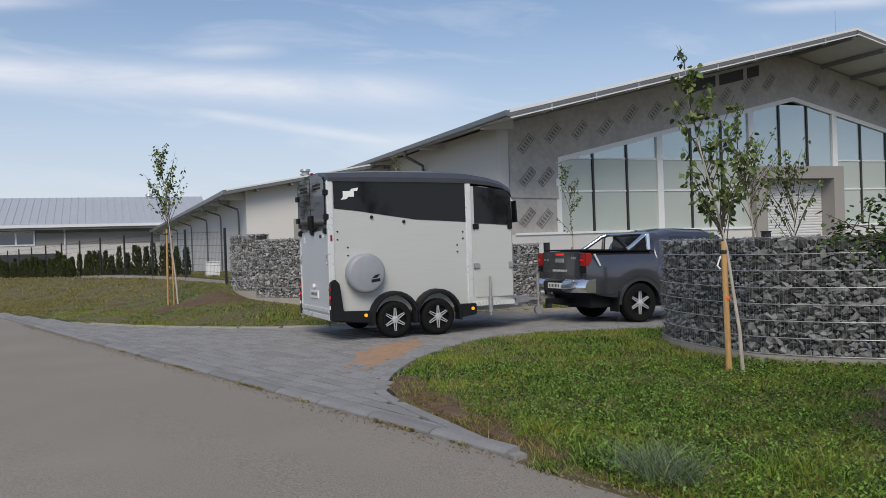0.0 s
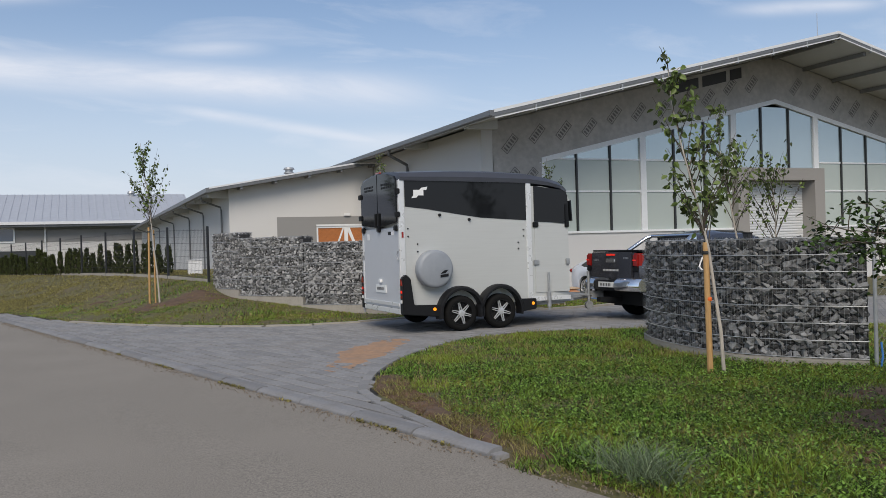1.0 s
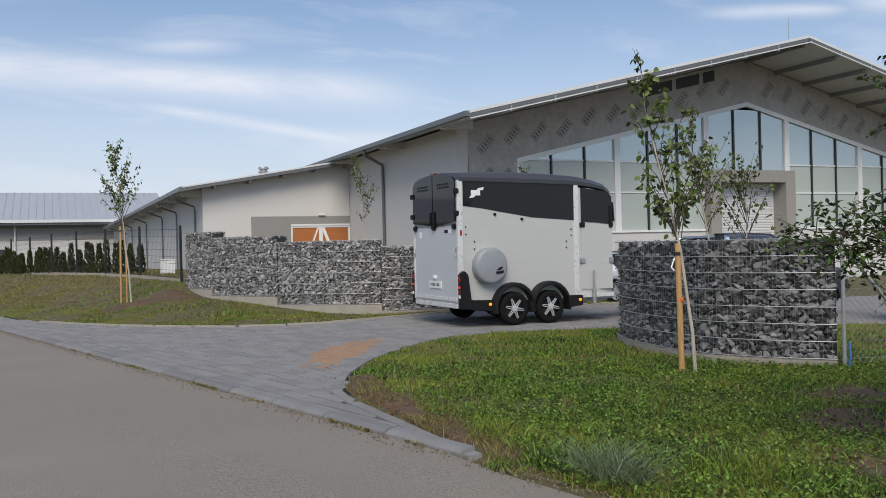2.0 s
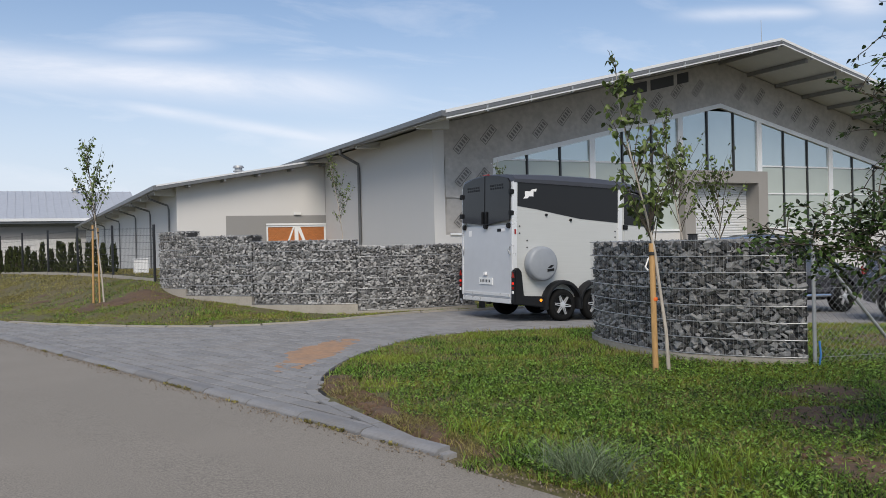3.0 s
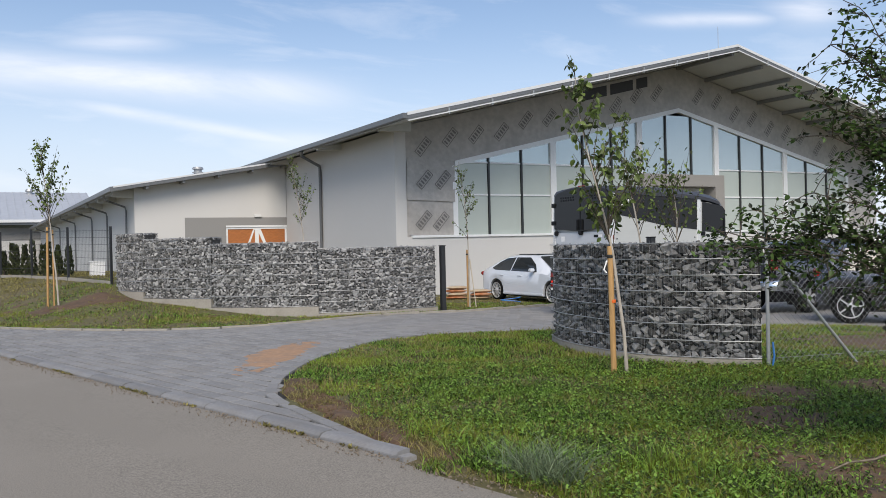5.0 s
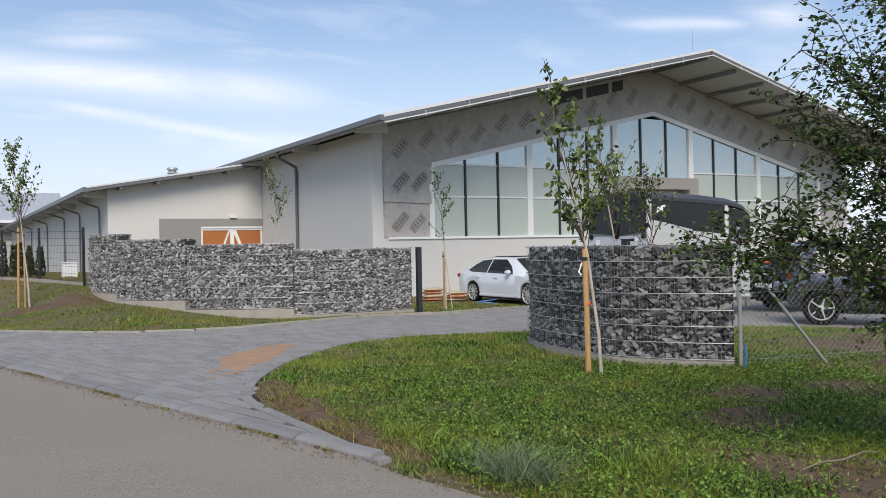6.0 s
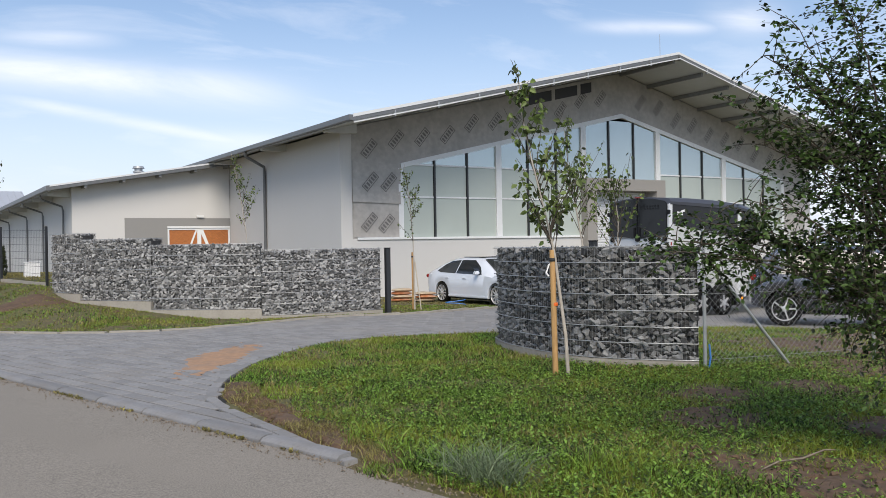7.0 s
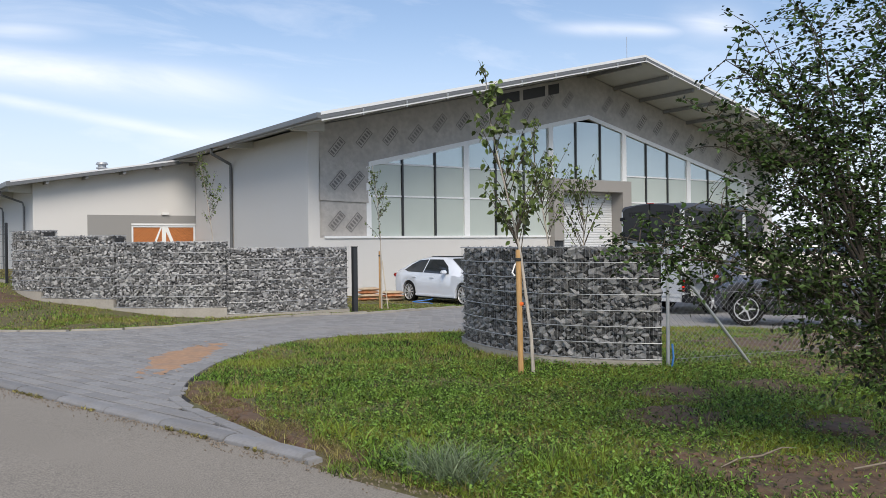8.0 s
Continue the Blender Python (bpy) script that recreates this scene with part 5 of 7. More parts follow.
    part("bar_top", Mesh().tube([(1.53, -0.68, 1.745), (1.53, 0.68, 1.745)], 0.04, 8), CHROME, t)
    part("rear_window", Mesh().prism([(-0.62, 1.43), (0.62, 1.43), (0.56, 1.72), (-0.56, 1.72)], 1.60, 1.66, "x"), CAR_GLASS, t)
    part("bed_cover", Mesh().box((0.04, -0.80, 1.395), (1.58, 0.80, 1.43)), BLACK_PLASTIC, t, bevel=0.012)
    gate = part("tailgate", Mesh().box((-0.045, -0.70, 0.84), (0.0, 0.70, 1.385)), TRUCK_PAINT, t, bevel=0.015)
    part("gate_handle", Mesh().box((-0.065, -0.16, 1.17), (-0.045, 0.16, 1.25)), CHROME, gate, bevel=0.008)
    part("high_brake_lamp", Mesh().box((-0.06, -0.14, 1.31), (-0.045, 0.14, 1.35)), RED_GLOW, gate)
    bars(gate, "gate_lettering", -0.048, 0.28, 0.99, -0.048, -0.28, 1.03, 11, PROFILE)
    bars(gate, "gate_badge", -0.048, 0.62, 1.20, -0.048, 0.42, 1.24, 4, CHROME)
    bars(gate, "gate_badge", -0.048, -0.44, 1.24, -0.048, -0.62, 1.28, 4, CHROME)
    part("bumper", Mesh().box((-0.16, -0.46, 0.58), (0.06, 0.46, 0.80)), BLACK_PLASTIC, t, bevel=0.02)
    plate = part("number_plate", Mesh().box((-0.175, -0.26, 0.66), (-0.16, 0.26, 0.77)), PLATE, t)
    bars(plate, "plate_bar", -0.178, 0.20, 0.685, -0.178, -0.20, 0.745, 7, INK, 0.55)
    part("tow_bar", Mesh().box((-0.35, -0.06, 0.36), (0.3, 0.06, 0.46)), BLACK_PLASTIC, t)
    part("underbody", Mesh().box((0.2, -0.72, 0.30), (5.0, 0.72, 0.60)), BLACK_PLASTIC, t)
    part("windscreen", Mesh().add([(3.36, -0.62, 1.735), (3.36, 0.62, 1.735), (3.98, 0.72, 1.29), (3.98, -0.72, 1.29), (3.34, -0.62, 1.71), (3.34, 0.62, 1.71), (3.94, 0.72, 1.26), (3.94, -0.72, 1.26)], [(0, 1, 2, 3), (7, 6, 5, 4), (0, 4, 5, 1), (1, 5, 6, 2), (2, 6, 7, 3), (3, 7, 4, 0)]), CAR_GLASS, t)
    for sgn in (-1, 1):
        part("headlight", Mesh().box((5.05, sgn * 0.68 - 0.16, 0.86), (5.30, sgn * 0.68 + 0.12, 0.98)), PROFILE, t, bevel=0.02)
    wheels = [wheel(t, x, s * 0.80, R, 0.26, s, 6, rim_r=0.24, double=True) for x in AX for s in (-1, 1)]
    return t, wheels


def build_car(m4):
    t = thing("car", "white liftback car parked beside the hall wall", "car", m4)
    AX, R = (1.03, 3.87), 0.335
    zb = [(0, 0.42), (0.3, 0.28), (0.6, 0.22), (4.3, 0.22), (4.6, 0.24), (4.86, 0.32)]
    zs = [(0, 0.80), (0.15, 0.90), (1.0, 0.95), (3.4, 0.90), (4.4, 0.78), (4.86, 0.58)]
    zt = [(0, 0.92), (0.10, 1.06), (0.40, 1.12), (0.8, 1.27), (1.3, 1.41), (1.8, 1.465), (2.5, 1.46), (3.0, 1.38), (3.75, 0.98), (4.4, 0.84), (4.75, 0.70), (4.86, 0.62)]
    w = [(0, 0.72), (0.15, 0.84), (0.6, 0.915), (4.0, 0.925), (4.6, 0.84), (4.86, 0.62)]
    wt = [(0, 0.66), (0.5, 0.74), (1.0, 0.66), (1.6, 0.60), (2.4, 0.60), (3.0, 0.62), (3.75, 0.74), (4.86, 0.5)]
    st = dense(0, 4.86, arch_stations(AX, 0.38))
    shell("body", t, WHITE_PAINT, st, zb, zs, zt, w, wt, 0.33, AX, 0.38)
    for sgn in (-1, 1):
        side_glass(t, [(0.72, 1.04), (0.95, 0.99), (1.78, 0.97), (1.80, 1.38), (1.35, 1.35), (1.0, 1.22)], zs, zt, w, wt, sgn)
        side_glass(t, [(1.84, 0.97), (3.15, 0.94), (2.95, 1.16), (2.55, 1.38), (1.86, 1.38)], zs, zt, w, wt, sgn)
        part("mirror", Mesh().box((2.95, sgn * 0.98 - 0.09, 0.94), (3.10, sgn * 0.98 + 0.08, 1.06)), WHITE_PAINT, t, bevel=0.03)
        for x in (1.25, 2.2):
            part("door_handle", Mesh().box((x, sgn * 0.90 - 0.03, 0.80), (x + 0.2, sgn * 0.90 + 0.035, 0.835)), WHITE_PAINT, t, bevel=0.008)
        part("tail_lamp", Mesh().box((0.02, sgn * 0.70 - 0.14, 0.80), (0.16, sgn * 0.70 + 0.12, 0.92)), RED_LAMP, t, bevel=0.03)
        part("sill_trim", Mesh().box((1.42, sgn * 0.90 - 0.03, 0.235), (3.48, sgn * 0.90 + 0.03, 0.30)), WHITE_PAINT, t, bevel=0.01)
        part("headlight", Mesh().box((4.45, sgn * 0.62 - 0.18, 0.62), (4.76, sgn * 0.62 + 0.12, 0.74)), PROFILE, t, bevel=0.02)
    part("sunroof", Mesh().box((1.75, -0.5, 1.465), (2.65, 0.5, 1.482)), CAR_GLASS, t)
    part("windscreen", Mesh().add([(2.98, -0.56, 1.41), (2.98, 0.56, 1.41), (3.72, 0.68, 1.02), (3.72, -0.68, 1.02), (2.96, -0.56, 1.38), (2.96, 0.56, 1.38), (3.70, 0.68, 0.99), (3.70, -0.68, 0.99)], [(0, 1, 2, 3), (7, 6, 5, 4), (0, 4, 5, 1), (1, 5, 6, 2), (2, 6, 7, 3), (3, 7, 4, 0)]), CAR_GLASS, t)
    part("underbody", Mesh().box((0.3, -0.7, 0.16), (4.6, 0.7, 0.36)), BLACK_PLASTIC, t)
    for x in AX:
        for s in (-1, 1):
            wheel(t, x, s * 0.80, R, 0.22, s, 10, rim_r=0.245)
    return t


def build_suv(m4):
    t = thing("suv", "dark grey SUV parked behind the chain-link fence", "car", m4)
    AX, R = (0.66, 3.40), 0.37
    zb = [(0, 0.45), (0.3, 0.36), (4.3, 0.34), (4.6, 0.42)]
    zs = [(0, 0.98), (0.2, 1.04), (3.4, 1.02), (4.3, 0.94), (4.6, 0.72)]
    zt = [(0, 1.05), (0.06, 1.2), (0.30, 1.50), (0.55, 1.64), (1.5, 1.69), (2.3, 1.66), (2.75, 1.55), (3.4, 1.10), (4.2, 0.98), (4.5, 0.85), (4.6, 0.75)]
    w = [(0, 0.80), (0.2, 0.91), (4.1, 0.93), (4.45, 0.84), (4.6, 0.68)]
    wt = [(0, 0.74), (0.4, 0.64), (2.4, 0.64), (3.4, 0.78), (4.6, 0.6)]
    st = dense(0, 4.6, arch_stations(AX, 0.43))
    shell("body", t, TRUCK_PAINT, st, zb, zs, zt, w, wt, 0.36, AX, 0.43)
    for sgn in (-1, 1):
        side_glass(t, [(0.50, 1.12), (1.25, 1.10), (1.28, 1.52), (0.78, 1.50)], zs, zt, w, wt, sgn)
        side_glass(t, [(1.32, 1.10), (2.15, 1.09), (2.15, 1.53), (1.35, 1.53)], zs, zt, w, wt, sgn)
        side_glass(t, [(2.22, 1.09), (3.12, 1.07), (2.7, 1.42), (2.25, 1.52)], zs, zt, w, wt, sgn)
        part("roof_rail", Mesh().tube([(0.6, sgn * 0.56, 1.66), (0.7, sgn * 0.56, 1.73), (2.2, sgn * 0.56, 1.72), (2.3, sgn * 0.56, 1.67)], 0.018, 6), CHROME, t)
        part("tail_lamp", Mesh().box((-0.02, sgn * 0.72 - 0.1, 0.98), (0.10, sgn * 0.72 + 0.10, 1.12)), RED_LAMP, t, bevel=0.02)
        part("mirror", Mesh().box((2.95, sgn * 0.99 - 0.09, 1.06), (3.10, sgn * 0.99 + 0.09, 1.2)), TRUCK_PAINT, t, bevel=0.03)
        part("headlight", Mesh().box((4.30, sgn * 0.66 - 0.16, 0.76), (4.56, sgn * 0.66 + 0.12, 0.88)), PROFILE, t, bevel=0.02)
        part("sill_trim", Mesh().box((1.4, sgn * 0.9 - 0.04, 0.33), (3.2, sgn * 0.9 + 0.045, 0.44)), BLACK_PLASTIC, t, bevel=0.01)
    part("rear_window", Mesh().prism([(-0.58, 1.18), (0.58, 1.18), (0.5, 1.48), (-0.5, 1.48)], 0.08, 0.2, "x"), CAR_GLASS, t)
    part("underbody", Mesh().box((0.3, -0.7, 0.24), (4.3, 0.7, 0.45)), BLACK_PLASTIC, t)
    for x in AX:
        for s in (-1, 1):
            wheel(t, x, s * 0.80, R, 0.23, s, 5, rim_r=0.25)
    return t


TRAILER, TRAILER_WHEELS = build_trailer()
TRUCK, TRUCK_WHEELS = build_truck()


def rest(x, y, yaw):
    return Matrix.Translation((x, y, height(x, y) + 0.004)) @ pose(0, 0, 0, 0, 0, yaw)


build_car(rest(5.43, 28.26, -66))
build_suv(rest(10.45, 17.6, -30))


# ---- edges of the drive ----
def build_kerbs():
    """Rounded kerb stones between the lane and the drive."""
    prof = [(-0.02, -0.10), (-0.02, 0.012), (0.01, 0.035), (0.05, 0.045), (0.13, 0.045), (0.13, -0.10)]
    L = 0.985
    q = Mesh()
    q.add([(0, y, z) for y, z in prof] + [(L, y, z) for y, z in prof], [tuple(range(5, -1, -1)), tuple(range(6, 12))] + [(i, (i + 1) % 6, 6 + (i + 1) % 6, 6 + i) for i in range(6)])
    me = q.data("kerb_stone", KERB, bevel=0.004)
    kerb = thing("kerb", "rounded grey concrete kerb beside the lane", "kerb", kind="structure")
    yaw = math.degrees(math.atan2(ROAD_DIR.y, ROAD_DIR.x))
    for k in range(-14, 12):
        p = ROAD_A + ROAD_DIR * (k * 1.0 - 0.05)
        ob = new("kerb_stone", me)
        ob.parent = kerb
        ob.matrix_local = pose(p.x, p.y, random.Random(k).uniform(-0.004, 0.004), 0, 0, yaw)
    # flat edging along the lawn
    line = arc_points(NEAR_EDGE[:13], 120)
    q = Mesh().box((0, -0.05, -0.1), (0.33, 0.075, 0.008))
    me = q.data("edging_stone", PAVER, bevel=0.005)
    edging = thing("edging", "flat concrete edging stones round the lawn", "kerb", kind="structure")
    s = 0.02
    while s < length(line) - 0.35:
        p, d = along(line, s)
        ob = new("edging_stone", me)
        ob.parent = edging
        ob.matrix_local = pose(p.x, p.y, height(p.x, p.y) + random.uniform(-0.004, 0.003), 0, 0, math.degrees(math.atan2(d.y, d.x)))
        s += 0.34
    line = arc_points(FAR_EDGE[1:], 140)
    q = Mesh().box((0, -0.07, -0.1), (0.97, 0.05, 0.03))
    me = q.data("edging_stone", CONCRETE, bevel=0.006)
    edging = thing("edging", "flat concrete edging stones along the bank", "kerb", kind="structure")
    s = 0.0
    while s < length(line) - 1.0:
        p, d = along(line, s)
        ob = new("edging_stone", me)
        ob.parent = edging
        ob.matrix_local = pose(p.x, p.y, height(p.x, p.y), 0, 0, math.degrees(math.atan2(d.y, d.x)))
        s += 0.98


build_kerbs()


def build_sand():
    """Sand spread thinly over the pavers, with torn edges."""
    m, idx, step = Mesh(), {}, 0.045

    def spread(x, y):
        u = (x + 0.92 - 0.16 * (y - 13.0)) / 0.40
        return u * u + ((y - 13.0) / 1.75) ** 2 + 0.9 * noise.noise((x * 3.5, y * 2.2, 5)) + 0.6 * noise.noise((x * 11, y * 9, 2))
    for i in range(60):
        for j in range(90):
            x, y = -2.1 + i * step, 11.0 + j * step
            if spread(x, y) > 0.95:
                continue
            ring = []
            for c in ((i, j), (i + 1, j), (i + 1, j + 1), (i, j + 1)):
                if c not in idx:
                    cx, cy = -2.1 + c[0] * step - step / 2, 11.0 + c[1] * step - step / 2
                    cx, cy = cx + 0.02 * noise.noise((c[0] * 1.3, c[1] * 1.3, 1)), cy + 0.02 * noise.noise((c[0] * 1.3, c[1] * 1.3, 7))
                    idx[c] = len(m.v)
                    m.v.append((cx, cy, height(cx, cy) + min(0.009, 0.011 * (0.85 - spread(cx, cy))) + 0.002 * noise.noise((cx * 9, cy * 9, 0))))
                ring.append(idx[c])
            m.f.append(tuple(ring))
    tagged(part("sand_spill", m, SAND, smooth=True, fix=False), "thin spill of orange-brown sand on the pavers", "sand", kind="stuff")


build_sand()


# ---- plants ----
def leaf_quads(m, p, axis, up, size, rng):
    """One oval leaf: two faces folded along the midrib."""
    a = axis.normalized()
    s = a.cross(up).normalized()
    if s.length < 0.5:
        s = Vector((1, 0, 0))
    n = s.cross(a)
    k = len(m.v)
    w = size * rng.uniform(0.24, 0.33)
    f1, f2 = p + a * size * 0.27 + n * 0.10 * size, p + a * size * 0.62 + n * 0.07 * size
    m.v += [tuple(p), tuple(f1 + s * w), tuple(f2 + s * w * 0.85), tuple(p + a * size), tuple(f2 - s * w * 0.85), tuple(f1 - s * w)]
    m.f += [(k, k + 1, k + 2, k + 3), (k, k + 3, k + 4, k + 5)]


def curve_pts(a, b, sag, n=7, rng=None, wob=0.0):
    a, b = Vector(a), Vector(b)
    out = []
    for i in range(n + 1):
        t = i / n
        p = a.lerp(b, t)
        p.z += sag * 4 * t * (1 - t)
        if rng and 0 < i < n:
            p += Vector((rng.uniform(-wob, wob), rng.uniform(-wob, wob), rng.uniform(-wob, wob)))
        out.append(p)
    return out


def young_birch(name, label, base, trunk_pts, leaf_n, spread, low, seed, leaf=0.07):
    """A thin young tree: tapered trunk, short limbs that rise and hang, single leaves."""
    rng = random.Random(seed)
    t = thing(name, label, "tree", Matrix.Translation(base), group="young trees")
    pts = trunk_pts
    n = len(pts)
    rad = [lerp(0.024, 0.004, i / (n - 1)) for i in range(n)]
    part("trunk", Mesh().tube(pts, rad, 8), BARK, t, smooth=True)
    lm, bm_ = Mesh(), Mesh()
    count = max(8, leaf_n // 14)
    for i in range(count):
        u = rng.uniform(low, 0.97)
        k = u * (n - 1)
        j = min(int(k), n - 2)
        p = Vector(pts[j]).lerp(Vector(pts[j + 1]), k - j)
        a = rng.uniform(0, 2 * math.pi)
        reach = spread * (1.05 - u) * rng.uniform(0.5, 1.1) / (1.05 - low) + 0.08
        q = p + Vector((math.cos(a) * reach, math.sin(a) * reach, reach * rng.uniform(1.1, 2.6)))
        br = curve_pts(p, q, 0.03, 5, rng, 0.012)
        bm_.tube(br, [lerp(0.007, 0.002, x / 5) for x in range(6)], 5, caps=False)
        for _ in range(14):
            v = rng.uniform(0.25, 1.0)
            kk = v * 5
            jj = min(int(kk), 4)
            b = br[jj].lerp(br[jj + 1], kk - jj) + Vector((rng.uniform(-0.05, 0.05), rng.uniform(-0.05, 0.05), rng.uniform(-0.06, 0.03)))
            ax = Vector((rng.gauss(0, 0.6), rng.gauss(0, 0.6), rng.uniform(-1.1, 0.1)))
            leaf_quads(lm, b, ax, Vector((rng.gauss(0, 1), rng.gauss(0, 1), 0.6)), leaf * rng.uniform(0.6, 1.15), rng)
    part("limb", bm_, BARK_DARK, t, smooth=True)
    part("crown", lm, LEAF, t, fix=False)
    return t


def stake(base, h, lean, label, r=0.036):
    x, y = base
    z = height(x, y)
    s = thing("tree_stake", label, "stake", pose(x, y, z), group="tree stakes")
    part("pole", Mesh().tube([(0, 0, -0.15), (lean[0], lean[1], h - 0.01), (lean[0], lean[1], h)], [r, r * 0.95, r * 0.85], 10), STAKE_WOOD, s, smooth=True)
    part("tie", Mesh().lathe([(r + 0.004, h - 0.14), (r + 0.007, h - 0.12), (r + 0.004, h - 0.10)], 10, "z", (lean[0], lean[1], 0)), BLACK_TIE, s)
    return s


# tree beside the right basket
young_birch("birch_tree", "young birch tied to a wooden stake", (3.42, 9.78, height(3.42, 9.78)), [(0, 0, -0.1), (-0.03, 0.0, 0.5), (-0.09, 0.01, 1.0), (-0.14, 0.02, 1.45), (-0.20, 0.03, 1.75), (-0.30, 0.05, 2.2), (-0.42, 0.06, 2.7), (-0.52, 0.06, 3.2), (-0.56, 0.06, 3.75)], 520, 0.55, 0.36, 21, 0.10)
st = stake((3.27, 9.82), 1.54, (-0.02, 0), "round wooden tree stake with an orange tie")
part("tie", Mesh().lathe([(0.038, 0.86), (0.041, 0.88), (0.038, 0.90)], 10, "z"), TIE, st)
part("strap", Mesh().tube([(0, 0.03, 1.42), (-0.06, 0.02, 1.35), (-0.10, 0.0, 1.26), (-0.07, -0.01, 1.22)], 0.012, 6), MARK_WHITE, st)
# trees behind it
young_birch("birch_tree", "young birch behind the gabion", (4.72, 12.75, height(4.72, 12.75)), [(0, 0, -0.1), (0.02, 0, 0.8), (0, 0.02, 1.5), (-0.1, 0.02, 2.1), (-0.22, 0.0, 2.7), (-0.3, 0.0, 3.45)], 420, 0.6, 0.38, 22, 0.08)
young_birch("birch_tree", "young birch behind the gabion", (5.25, 12.65, height(5.25, 12.65)), [(0, 0, -0.1), (-0.02, 0, 0.8), (0, 0.02, 1.4), (0.02, 0.02, 2.0), (-0.06, 0.0, 2.55)], 280, 0.6, 0.45, 23, 0.075)
# tree on the bank with its stakes
bx, by = -7.0, 22.05
young_birch("birch_tree", "young white-stemmed birch tied to a stake on the bank", (bx, by, height(bx, by)), [(0.06, 0, -0.1), (0.02, 0, 0.7), (-0.05, 0.0, 1.4), (-0.10, 0.01, 2.0), (-0.16, 0.02, 2.7), (-0.24, 0, 3.4), (-0.32, 0, 4.15)], 560, 0.62, 0.45, 24, 0.09)
stake((bx - 0.22, by + 0.05), 2.0, (0.03, 0), "round wooden tree stake on the bank", 0.028)
stake((bx - 0.08, by + 0.10), 1.9, (0.0, 0), "thin wooden tree stake on the bank", 0.022)
# tree on the island by the gate
young_birch("birch_tree", "thin young birch beside the gate", (3.44, 22.35, height(3.44, 22.35)), [(0, 0, -0.1), (0, 0, 1.2), (-0.02, 0, 2.0), (-0.08, 0, 2.8), (-0.22, 0, 3.9)], 250, 0.38, 0.42, 25, 0.075)
stake((3.42, 22.45), 1.55, (0, 0), "thin wooden tree stake by the gate", 0.035)
part("prop", Mesh().tube([(0.22, 0.0, -0.1), (0.06, 0.0, 1.3)], 0.016, 6), PALE_WOOD, bpy.data.objects["tree_stake.003"])
# tree behind the left basket
young_birch("birch_tree", "young birch behind the stepped gabion", (-1.15, 26.0, height(-1.15, 26.0)), [(0.15, 0, -0.1), (0.12, 0, 1.2), (0.08, 0, 2.0), (-0.02, 0, 2.8), (-0.15, 0, 3.6), (-0.32, 0, 4.45)], 330, 0.5, 0.35, 26, 0.08)


